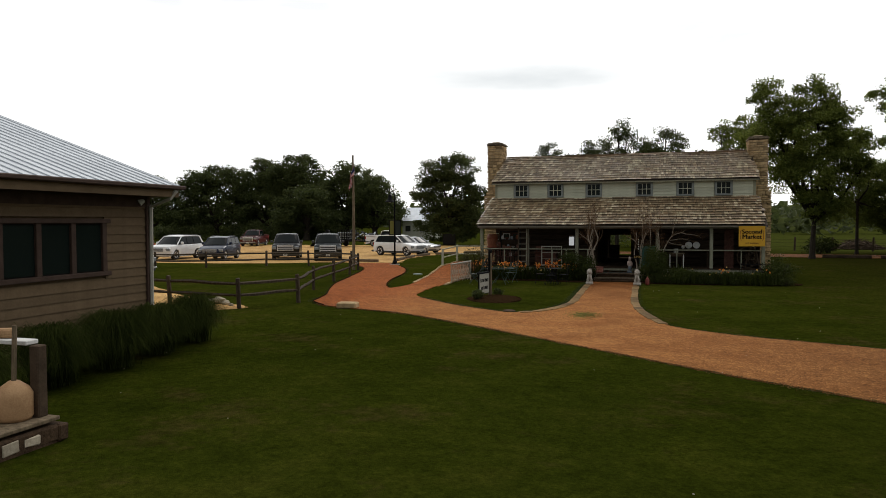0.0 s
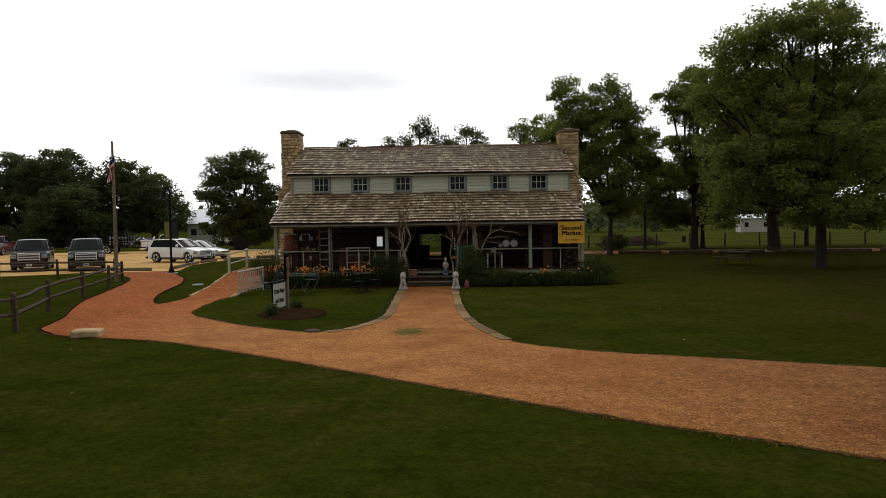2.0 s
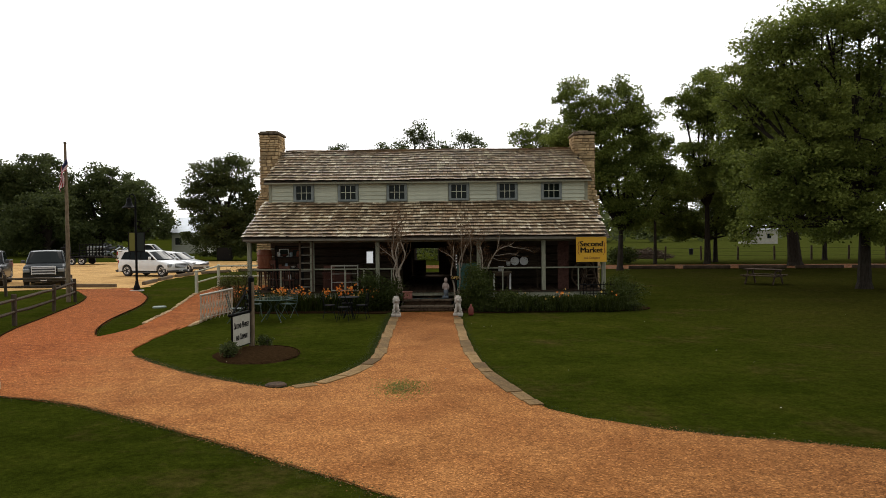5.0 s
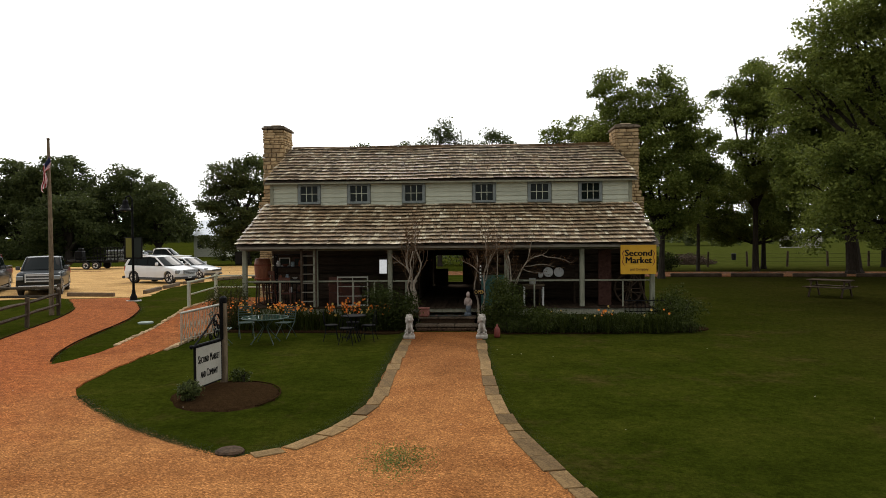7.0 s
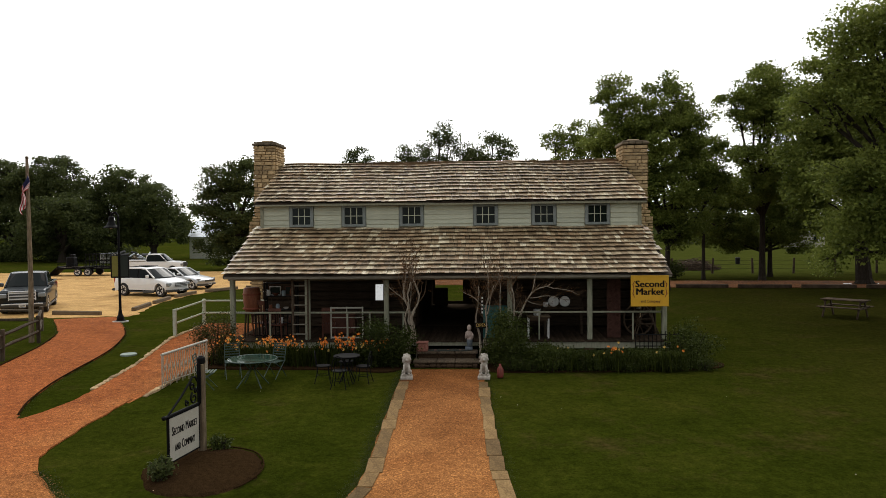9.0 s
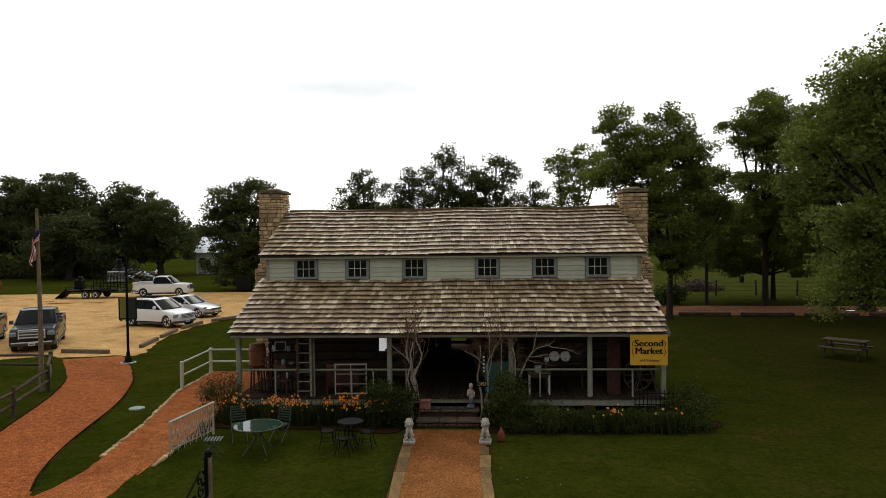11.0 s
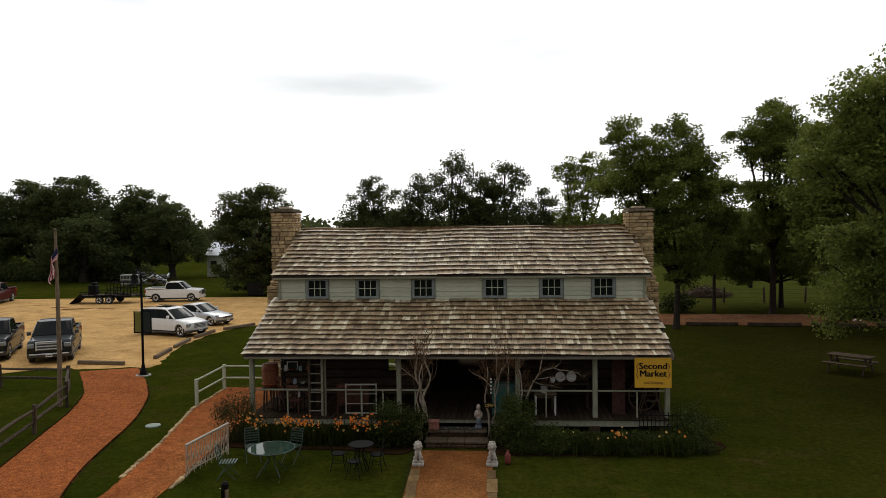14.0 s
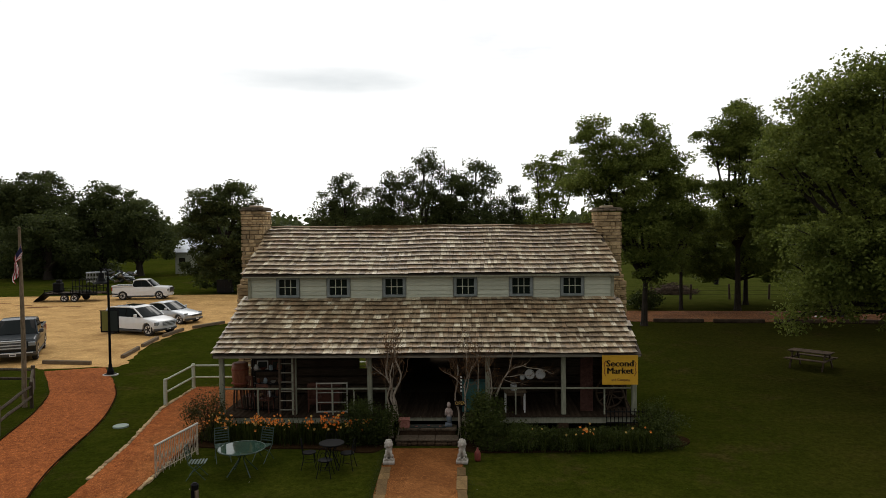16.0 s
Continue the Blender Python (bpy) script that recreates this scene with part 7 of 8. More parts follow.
def round_table(at, rad, top_mat, mat, label, h=0.71):
    t = thing("round_table", label, "table", at)
    part("tabletop", Mesh().turned([(rad, h), (rad, h + 0.012), (rad - 0.03, h + 0.014), (0.02, h + 0.014)], seg=32), top_mat, t)
    rim = Mesh()
    rim.tube([(rad * math.cos(2 * math.pi * k / 32), rad * math.sin(2 * math.pi * k / 32), h) for k in range(33)], [0.018] * 33, 5)
    part("rim", rim, mat, t)
    for k in range(4):
        a = math.pi / 4 + k * math.pi / 2
        c, s = math.cos(a), math.sin(a)
        part("leg", Mesh().tube([(rad * 0.72 * c, rad * 0.72 * s, 0), (rad * 0.3 * c, rad * 0.3 * s, 0.3), (rad * 0.12 * c, rad * 0.12 * s, 0.45), (rad * 0.5 * c, rad * 0.5 * s, h)], [0.016] * 4, 5), mat, t)
    return t


round_table((-4.86, -3.4, 0), 0.63, TABLE_GLASS, GREEN_IRON, "round glass-topped table with a green iron base")
slat_chair((-5.75, -2.35, 0), 25, GREEN_IRON, "green iron garden chair with slatted back")
slat_chair((-4.6, -2.35, 0), -20, GREEN_IRON, "green iron garden chair with slatted back")
slat_chair((-5.95, -3.75, 0), 100, GREEN_IRON, "green iron garden chair with slatted back")
round_table((-2.46, -2.95, 0), 0.34, BLACK_IRON, BLACK_IRON, "small round black iron table")
def bistro_chair(at, turn):
    """A wire cafe chair: round seat, four splayed legs, hooped back with an inner curl."""
    c = thing("bistro_chair", "small black iron cafe chair with a round seat", "chair", at, turn, group="black chairs round the small table")
    part("seat", Mesh().turned([(0.19, 0.43), (0.2, 0.445), (0.19, 0.46), (0.02, 0.452)], seg=18), BLACK_IRON, c)
    for sx in (-1, 1):
        part("leg", Mesh().tube([(sx * 0.2, -0.2, 0), (sx * 0.15, -0.15, 0.24), (sx * 0.13, -0.13, 0.44)], [0.011] * 3, 5), BLACK_IRON, c)
        part("leg", Mesh().tube([(sx * 0.2, 0.22, 0), (sx * 0.15, 0.16, 0.24), (sx * 0.13, 0.14, 0.44)], [0.011] * 3, 5), BLACK_IRON, c)
    hoop = [(0.18 * math.cos(a_), 0.17 + 0.05 * math.sin(a_), 0.45 + 0.4 * math.sin(a_)) for a_ in [math.pi * k / 12 for k in range(13)]]
    part("back_hoop", Mesh().tube(hoop, [0.012] * 13, 5), BLACK_IRON, c)
    curl = [(0.1 * math.cos(a_), 0.18 + 0.04 * math.sin(a_), 0.46 + 0.26 * math.sin(a_)) for a_ in [math.pi * k / 10 for k in range(11)]]
    part("back_curl", Mesh().tube(curl, [0.009] * 11, 5), BLACK_IRON, c)
    part("leg_ring", Mesh().tube([(0.15 * math.cos(0.3927 * k), 0.005 + 0.155 * math.sin(0.3927 * k), 0.2) for k in range(17)], [0.007] * 17, 4), BLACK_IRON, c)
    return c


for x, y, a in ((-3.1, -2.95, 100), (-2.52, -3.6, 178), (-2.02, -3.0, 262), (-2.6, -2.3, 5)):
    bistro_chair((x, y, 0), a)

bed = thing("iron_headboard", "rusty white iron bedstead panel leaning beside the ramp", "headboard", (-6.92, -2.75, 0), 78)
part("frame", Mesh().tube([(-1.0, 0, 0), (-1.0, 0.0, 0.86), (1.0, 0.0, 0.92), (1.0, 0, 0.0)], [0.022] * 4, 6), WHITE_IRON, bed)
for k in range(22):
    x, q = -0.93 + 0.0885 * k, (-1) ** k
    part("spindle", Mesh().tube([(x, 0, 0.02 + 0.05 * (k % 3)), (x + 0.016 * q, 0, 0.2), (x - 0.014 * q, 0, 0.34), (x + 0.018 * q, 0, 0.5), (x - 0.014 * q, 0, 0.66), (x, 0, 0.88)], [0.007, 0.019, 0.009, 0.021, 0.009, 0.012], 5), WHITE_IRON, bed)
part("crossbar", Mesh().rod((-1.0, 0, 0.14), (1.0, 0, 0.14), 0.014, seg=5), WHITE_IRON, bed)
part("top_rail", Mesh().rod((-1.02, 0, 0.875), (1.02, 0, 0.935), 0.032, seg=7), CREAM_BOARD, bed, "cream painted top rail")

pt = thing("picnic_table", "weathered wooden picnic table on the lawn", "picnic table", (17.2, 10.7, 0), -45)
for k in range(5):
    part("top_board", Mesh().box(0, -0.32 + 0.16 * k, 0.75, 1.8, 0.145, 0.04, ch=0.008), TIMBER, pt)
for s in (-1, 1):
    for k in range(2):
        part("bench_board", Mesh().box(0, s * (0.62 + 0.15 * k), 0.45, 1.8, 0.14, 0.04, ch=0.008), TIMBER, pt)
    part("bearer", Mesh().box(s * 0.75, 0, 0.42, 0.05, 1.5, 0.09), TIMBER, pt)
    part("bearer", Mesh().box(s * 0.75, 0, 0.7, 0.05, 0.74, 0.08), TIMBER, pt)
    for u in (-1, 1):
        part("leg", Mesh().box(0, 0, 0, 0.05, 0.1, 0.86), TIMBER, pt, m=pose(s * 0.7, u * 0.45, 0.36, u * 28))


def lion(at, turn):
    m = Mesh()
    m.box(0, 0, 0.05, 0.4, 0.34, 0.1, ch=0.015)
    m.box(0, 0, 0.12, 0.34, 0.28, 0.05, ch=0.01)
    m.ball((0, 0.06, 0.26), 0.13, 2, (1.0, 1.05, 1.0))
    m.ball((0, -0.02, 0.38), 0.115, 2, (0.95, 0.85, 1.35))
    m.ball((0, 0.0, 0.53), 0.14, 2, (1.05, 0.8, 1.15))
    for k in range(9):
        m.ball((0.12 * math.cos(0.7 * k), -0.03, 0.53 + 0.13 * math.sin(0.7 * k)), 0.045, 1, (1, 0.9, 1))
    m.ball((0, -0.08, 0.56), 0.085, 2, (1.0, 0.9, 1.1))
    m.ball((0, -0.13, 0.53), 0.06, 2, (0.9, 1, 0.85))
    for s in (-1, 1):
        m.rod((s * 0.075, -0.1, 0.14), (s * 0.07, -0.06, 0.4), 0.038, 0.045, 8)
        m.ball((s * 0.075, -0.12, 0.16), 0.045, 1)
        m.ball((s * 0.12, 0.02, 0.2), 0.07, 1, (0.8, 1.3, 0.9))
        m.ball((s * 0.08, -0.02, 0.655), 0.03, 1)
    m.v = [(x * 0.82, y * 0.9, z * 1.02) for x, y, z in m.v]
    return solid("lion_statue", m, STATUE, "pale cast stone seated lion on a plinth", "statue", at, turn, group="lions beside the steps", smooth=True)


lion((-0.91, -2.55, 0), 4), lion((1.18, -2.5, 0), -4)
fig = Mesh().box(0, 0, 0.04, 0.22, 0.2, 0.08, ch=0.01).ball((0.02, 0, 0.2), 0.1, 2, (0.95, 0.9, 1.5)).ball((0, 0, 0.36), 0.095, 2, (1.25, 0.8, 1.15)).ball((0.01, -0.02, 0.52), 0.068, 2, (1, 1, 1.15)).ball((-0.09, -0.04, 0.33), 0.04, 1, (0.9, 1.2, 2.0)).ball((0.11, -0.04, 0.33), 0.04, 1, (0.9, 1.2, 2.0))
fig.v = [(x, y, z * 1.3) for x, y, z in fig.v]
FIG_PAINT, fig_nt, fig_bs = shader("painted_plaster")
fig_z = fig_nt.nodes.new("ShaderNodeSeparateXYZ")
fig_nt.links.new(coords(fig_nt), fig_z.inputs[0])
fig_c = ramp(fig_nt, fig_z.outputs["Z"], [(0.30, (0.13, 0.16, 0.19)), (0.36, (0.42, 0.34, 0.30)), (0.62, (0.5, 0.40, 0.35))])
fig_nt.links.new(mixc(fig_nt, 0.6, fig_c, ramp(fig_nt, noise_tex(fig_nt, coords(fig_nt), 14, 4), [(0.35, (0.45, 0.42, 0.4)), (0.65, (1.1, 1.1, 1.1))]), "MULTIPLY"), fig_bs.inputs["Base Color"])
fig_bs.inputs["Roughness"].default_value = 0.85
solid("garden_statue", fig, FIG_PAINT, "small worn painted plaster garden figure beside the door", "statue", (0.74, -0.12, 0.38), 0, smooth=True)
RED_GLAZE = surface("dark_red_glaze", (0.13, 0.022, 0.016), (0.24, 0.05, 0.035), 6, 50, 0.5, bump_d=0.002)
solid("clay_bottle", Mesh().turned([(0.085, 0), (0.09, 0.06), (0.09, 0.22), (0.055, 0.29), (0.026, 0.33), (0.03, 0.37)], seg=14), RED_GLAZE, "red clay bottle beside the steps", "bottle", (1.62, -2.3, 0), smooth=True)
solid("basket", Mesh().box(0, 0, 0.13, 0.34, 0.3, 0.26, ch=0.04).box(0, 0, 0.27, 0.36, 0.32, 0.03, ch=0.012), FADED_RED, "faded red woven basket on the step", "basket", (-0.66, -0.25, 0.37))


# ---- bare climbers up the porch posts ----
def climber(at, seed, stems, label, sprays=(), hold=0.0):
    """Knotted bare stems that divide into many fine twigs. sprays: (start, end, radius) of longer side shoots."""
    c = thing("climbing_vine", label, "vine", at)
    r = random.Random(seed)
    twigs, ends = Mesh(), []

    def shoot(p, d, length, rad, level, wander):
        pts, rads = [p], [rad]
        if level:
            ends.append(p + d * length * r.uniform(0.3, 1.0))
        steps = 13 if level == 0 else 6
        for k in range(steps):
            d = (d * 0.8 + Vector((r.uniform(-wander, wander), r.uniform(-0.14, 0.1), 0.26 if level == 0 else 0.1))).normalized()
            if level == 0:
                d = (d + Vector((-hold * (p.x - pts[0].x) + hold * 0.5 * math.sin(1.5 * k + 90 * rad), 0, 0))).normalized()
            p = p + d * (length / steps)
            pts.append(p)
            rads.append(rad * (1 - 0.62 * (k + 1) / steps) * (r.uniform(0.8, 1.3) if level == 0 else 1.0))
            if (level == 0 and k > 5) or (level == 1 and k > 1 and r.random() < 0.75):
                for _ in range(3 if level == 0 and k > 8 else 1):
                    side = r.choice((-1, 1))
                    shoot(p, (d + Vector((side * r.uniform(0.3, 1.0), r.uniform(-0.3, 0.2), r.uniform(0.0, 0.8)))).normalized(), length * r.uniform(0.13, 0.3) if level == 0 else length * r.uniform(0.25, 0.5), max(0.0035, min(rads[-1] * 0.4, 0.011)), level + 1, 0.3)
        m = Mesh().tube(pts, rads, 7 if level == 0 else 4)
        if level == 0:
            part("stem", m, PALE_BARK, c, smooth=True)
        else:
            twigs.add(m.v, m.f)

    for dx, tx, length, rad in stems:
        shoot(Vector((dx, r.uniform(-0.05, 0.05), -0.05)), Vector((tx, -0.02, 1)).normalized(), length, rad, 0, 0.27)
    for a, b, rad in sprays:
        a, b = Vector(a), Vector(b)
        d = b - a
        mid = [a.lerp(b, t) + Vector((0, r.uniform(-0.03, 0.03), 0.05 * math.sin(5 * t + rad * 300))) for t in (0, 0.2, 0.4, 0.6, 0.8, 1.0)]
        part("branch", Mesh().tube(mid, [rad * (1 - 0.7 * t) for t in (0, 0.2, 0.4, 0.6, 0.8, 1.0)], 5), PALE_BARK, c, smooth=True)
        for q in mid[1:]:
            for _ in range(2):
                shoot(q, (d.normalized() + Vector((r.uniform(-0.4, 0.4), r.uniform(-0.2, 0.2), r.uniform(-0.5, 0.6)))).normalized(), d.length * r.uniform(0.2, 0.4), max(0.004, rad * 0.35), 2, 0.25)
    tagged(part("twig_tangle", twigs, TWIG, c), kind="stuff")
    g = np.random.default_rng(seed)
    dry = np.repeat(np.array([tuple(e) for e in ends if e.z > 1.6]), 3, 0)
    leaves("dry_leaves", dry + g.normal(0, 0.05, dry.shape), 0.035, DRY_LEAF, c, g, "small dry brown leaves", kind="stuff")


climber((-1.02, -0.15, 0), 5, ((-0.1, 0.0, 3.0, 0.06), (-0.03, 0.02, 3.2, 0.05), (-0.14, -0.02, 2.6, 0.04), (0.08, 0.06, 2.7, 0.022)), "bare twisted pale climber beside the steps",
        [((-0.05, 0, 1.7), (-0.75, 0.05, 2.45), 0.022), ((-0.12, 0, 1.95), (-0.62, -0.05, 2.1), 0.016)], hold=0.55)
climber((1.12, -0.15, 0), 6, ((0.0, 0.0, 2.4, 0.04), (-0.1, -0.04, 2.5, 0.028), (0.14, 0.1, 3.1, 0.03)), "bare twisted pale climber beside the steps",
        [((0.0, 0, 1.75), (-0.55, -0.05, 2.2), 0.02), ((0.1, 0, 1.6), (0.6, 0, 2.7), 0.022)], hold=0.25)
climber((1.9, -0.15, 0.0), 8, ((0.1, 0.25, 2.4, 0.045), (0.0, 0.02, 2.8, 0.022)), "bare leaning pale climber on the porch",
        [((0.35, 0, 1.35), (0.75, -0.05, 2.2), 0.04), ((0.7, 0, 2.05), (1.35, -0.05, 2.45), 0.022), ((0.68, 0, 2.0), (1.6, 0, 1.95), 0.016), ((1.2, -0.05, 2.35), (2.1, -0.05, 2.05), 0.014), ((0.75, -0.05, 2.2), (0.95, -0.1, 2.95), 0.016), ((0.6, 0, 1.9), (1.3, 0, 1.65), 0.012)])

# ---- things on the porch ----
lad = thing("ladder", "dark wooden ladder leaning at the porch post", "ladder", (-4.5, 0.2, FLOOR))
for x in (-0.24, 0.24):
    part("stile", Mesh().box(x, 0.02, 0.97, 0.07 if x < 0 else 0.05, 0.05, 1.95, ch=0.008), DARK_WOOD, lad)
for k in range(6):
    part("rung", Mesh().rod((-0.24, 0.01 * k, 0.2 + 0.3 * k), (0.24, 0.01 * k, 0.2 + 0.3 * k), 0.02, seg=6), BEAM_WOOD, lad)
sash = thing("window_sash", "old white window sash leaning against the railing", "window sash", (-3.12, 0.62, FLOOR), 2)
for x in (-0.5, 0.5):
    part("stile", Mesh().box(x, 0, 0.5, 0.04, 0.035, 1.0), CREAM_BOARD, sash)
part("glazing_bar", Mesh().box(0, 0, 0.5, 0.025, 0.025, 1.0), CREAM_BOARD, sash)
for z in (0.03, 0.34, 0.66, 0.97):
    part("crossbar", Mesh().box(0, 0, z, 0.95, 0.03, 0.045 if z in (0.03, 0.97) else 0.022), CREAM_BOARD, sash)
rch = thing("rocking_chair", "red-brown wooden rocking chair with a tall slatted back", "chair", (-5.95, 1.2, FLOOR), 160)
for x in (-0.26, 0.26):
    part("rocker", Mesh().tube([(x, -0.45, 0.1), (x, -0.1, 0.02), (x, 0.25, 0.03), (x, 0.5, 0.13)], [0.02] * 4, 5), RED_WOOD, rch)
    part("front_leg", Mesh().rod((x, -0.24, 0.05), (x, -0.24, 0.66), 0.022, seg=6), RED_WOOD, rch)
    part("back_post", Mesh().rod((x, 0.2, 0.05), (x, 0.36, 1.15), 0.024, seg=6), RED_WOOD, rch)
    part("arm", Mesh().box(x, 0.0, 0.67, 0.08, 0.56, 0.03), RED_WOOD, rch)
part("seat", Mesh().box(0, 0, 0.42, 0.54, 0.5, 0.04, ch=0.01), RED_WOOD, rch)
for k in range(5):
    part("back_slat", Mesh().box(-0.2 + 0.1 * k, 0.28, 0.8, 0.055, 0.02, 0.66), RED_WOOD, rch)
part("headrest", Mesh().box(0, 0.35, 1.12, 0.56, 0.04, 0.14, ch=0.01), RED_WOOD, rch)
BARREL_PAINT = surface("faded_orange_red_paint", (0.13, 0.036, 0.014), (0.30, 0.10, 0.042), 5, 40, 0.6, bump_d=0.003, stretch=(3, 3, 0.8), stains=0.5)
drum = thing("red_barrel", "upright red-brown barrel on a dark stand", "barrel", (-6.28, 1.0, FLOOR + 0.0), 0)
part("stave_body", Mesh().turned([(0.2, 0.78), (0.24, 0.95), (0.27, 1.15), (0.28, 1.4), (0.25, 1.58), (0.22, 1.6)], seg=18), BARREL_PAINT, drum, smooth=True)
for z in (0.9, 1.36):
    part("hoop", Mesh().turned([(0.285, z), (0.292, z + 0.02), (0.285, z + 0.05)], seg=18), TERRACOTTA, drum)
for x in (-0.2, 0.2):
    for y in (-0.15, 0.15):
        part("stand_leg", Mesh().rod((x, y, 0), (x * 0.8, y * 0.8, 0.8), 0.03, seg=6), DARK_WOOD, drum)
part("stand_top", Mesh().box(0, 0, 0.77, 0.5, 0.42, 0.04), DARK_WOOD, drum)
rack = thing("display_rack", "dark open rack crowded with odds and ends", "shelf", (-5.35, 1.15, FLOOR), 4)
for x in (-0.5, 0.5):
    for y in (-0.16, 0.16):
        part("upright", Mesh().box(x, y, 0.88, 0.045, 0.04, 1.76), BLACK_PAINT, rack)
RACK_Z = (0.42, 0.86, 1.3, 1.72)
for z in RACK_Z:
    part("shelf", Mesh().box(0, 0, z, 1.02, 0.36, 0.03, ch=0.005), BLACK_PAINT, rack)
for k in range(5):
    part("back_slat", Mesh().box(-0.36 + 0.18 * k, 0.17, 1.1, 0.03, 0.02, 1.3), DARK_WOOD, rack)
POT_BLUE = surface("pale_blue_enamel", (0.20, 0.26, 0.30), (0.34, 0.41, 0.45), 6, 40, 0.5, bump_d=0.0)
JAR = [(0.04, 0), (0.07, 0.02), (0.075, 0.12), (0.05, 0.17), (0.055, 0.2)]
TIN_CAN = [(0.06, 0), (0.062, 0.01), (0.062, 0.15), (0.055, 0.16)]
BOWL = [(0.03, 0), (0.05, 0.01), (0.11, 0.08), (0.105, 0.085), (0.04, 0.02)]
r_ = random.Random(88)
for k, (x, lvl, prof_, mat_, label_) in enumerate((
        (-0.4, 2, JAR, CERAMIC, "white china jar on the rack"), (-0.18, 2, BOWL, RED_WOOD, "red-brown wooden bowl on the rack"), (0.08, 2, TIN_CAN, POT_BLUE, "pale blue enamel tin on the rack"), (0.36, 2, JAR, BARREL_PAINT, "orange-red jar on the rack"),
        (-0.36, 1, TIN_CAN, BARREL_PAINT, "orange-red tin on the rack"), (-0.1, 1, JAR, POT_BLUE, "pale blue enamel jar on the rack"), (0.16, 1, BOWL, STATUE, "grey stoneware bowl on the rack"), (0.4, 1, TIN_CAN, RED_WOOD, "red-brown tin on the rack"),
        (-0.3, 0, BOWL, TAN_CLAY, "tan stoneware bowl on the rack"), (0.02, 0, TIN_CAN, CERAMIC, "white tin on the rack"), (0.32, 0, JAR, RED_WOOD, "red-brown jar on the rack"))):
    q_ = r_.uniform(0.85, 1.2)
    solid({id(JAR): "jar", id(TIN_CAN): "tin", id(BOWL): "bowl"}[id(prof_)], Mesh().turned([(rr_ * q_, z_ * q_) for rr_, z_ in prof_], seg=14), mat_, label_, "ornament", (-5.35 + x, 1.1 + r_.uniform(-0.05, 0.05), FLOOR + RACK_Z[lvl] + 0.016), group="odds and ends on the rack", smooth=True)
for x, w_, mat_, label_ in ((-0.22, 0.34, WHITE_PAINT, "small white picture frame leaning on the rack"), (0.25, 0.28, RED_WOOD, "small red-brown picture frame leaning on the rack")):
    pf = thing("picture_frame", label_, "picture frame", (-5.35 + x, 1.2, FLOOR + RACK_Z[3] - 0.4), 4)
    for u in (-1, 1):
        part("side", Mesh().box(u * w_ / 2, 0, 0.15, 0.03, 0.02, 0.3), mat_, pf)
        part("rail", Mesh().box(0, 0, 0.15 + u * 0.135, w_ - 0.03, 0.02, 0.03), mat_, pf)
    part("panel", Mesh().box(0, 0.006, 0.15, w_ - 0.03, 0.006, 0.24), GREY_CLOTH, pf)
for x, y, t_ in ((-5.35, 0.72, 172), (-3.75, 0.85, 190)):
    lc = thing("wooden_chair", "low red-brown wooden chair with a spindle back", "chair", (x, y, FLOOR), t_, group="wooden chairs on the porch")
    part("seat", Mesh().box(0, 0, 0.43, 0.44, 0.42, 0.035, ch=0.01), RED_WOOD, lc)
    for u in (-0.19, 0.19):
        part("front_leg", Mesh().rod((u, -0.18, 0), (u, -0.18, 0.42), 0.02, seg=6), RED_WOOD, lc)
        part("back_post", Mesh().rod((u, 0.19, 0), (u, 0.27, 0.98), 0.02, seg=6), RED_WOOD, lc)
    for k in range(4):
        part("spindle", Mesh().rod((-0.114 + 0.076 * k, 0.21, 0.45), (-0.114 + 0.076 * k, 0.26, 0.9), 0.011, seg=5), RED_WOOD, lc)
    part("top_rail", Mesh().box(0, 0.265, 0.93, 0.42, 0.03, 0.1, ch=0.01), RED_WOOD, lc)
crate = thing("wooden_crate", "dark slatted crate at the end of the hall", "crate", (-0.66, 10.3, FLOOR - 0.02), 4)
for k in range(4):
    part("slat", Mesh().box(0, -0.2, 0.12 + 0.2 * k, 0.6, 0.02, 0.16), DARK_WOOD, crate)
part("box", Mesh().box(0, 0, 0.4, 0.58, 0.36, 0.78), DARK_WOOD, crate)
chest = thing("wooden_chest", "red-brown wooden chest on the porch", "chest", (-3.6, 1.9, FLOOR), 0)
part("box", Mesh().box(0, 0, 0.3, 1.1, 0.5, 0.6, ch=0.015), RED_WOOD, chest)
part("lid", Mesh().box(0, 0, 0.63, 1.16, 0.55, 0.07, ch=0.015), RED_WOOD, chest)
crib = thing("iron_crib", "black iron barred panel behind the railing", "iron panel", (-5.5, 0.75, FLOOR))
for k in range(10):
    part("bar", Mesh().rod((-0.6 + 0.13 * k, 0, 0.02), (-0.6 + 0.13 * k, 0, 0.78), 0.012, seg=5), BLACK_IRON, crib)
for z in (0.08, 0.76):
    part("crossbar", Mesh().rod((-0.62, 0, z), (0.6, 0, z), 0.016, seg=5), BLACK_IRON, crib)
mirror = thing("mirror", "narrow mirror leaning on a dark wall shelf", "mirror", (-2.44, WALL_Y - 0.15, 1.56))
part("glass", Mesh().box(0, 0, 0.29, 0.27, 0.012, 0.56), MIRROR_GLASS, mirror, m=pose(0, 0, 0, -5))
part("frame", Mesh().box(0, 0.012, 0.29, 0.31, 0.014, 0.6, ch=0.004), DARK_WOOD, mirror, m=pose(0, 0, 0, -5))
wsh = thing("wall_shelf", "dark wooden shelf on the log wall", "shelf", (-2.44, WALL_Y - 0.16, 1.545))
part("board", Mesh().box(0, 0, 0, 0.7, 0.2, 0.03, ch=0.005), DARK_WOOD, wsh)
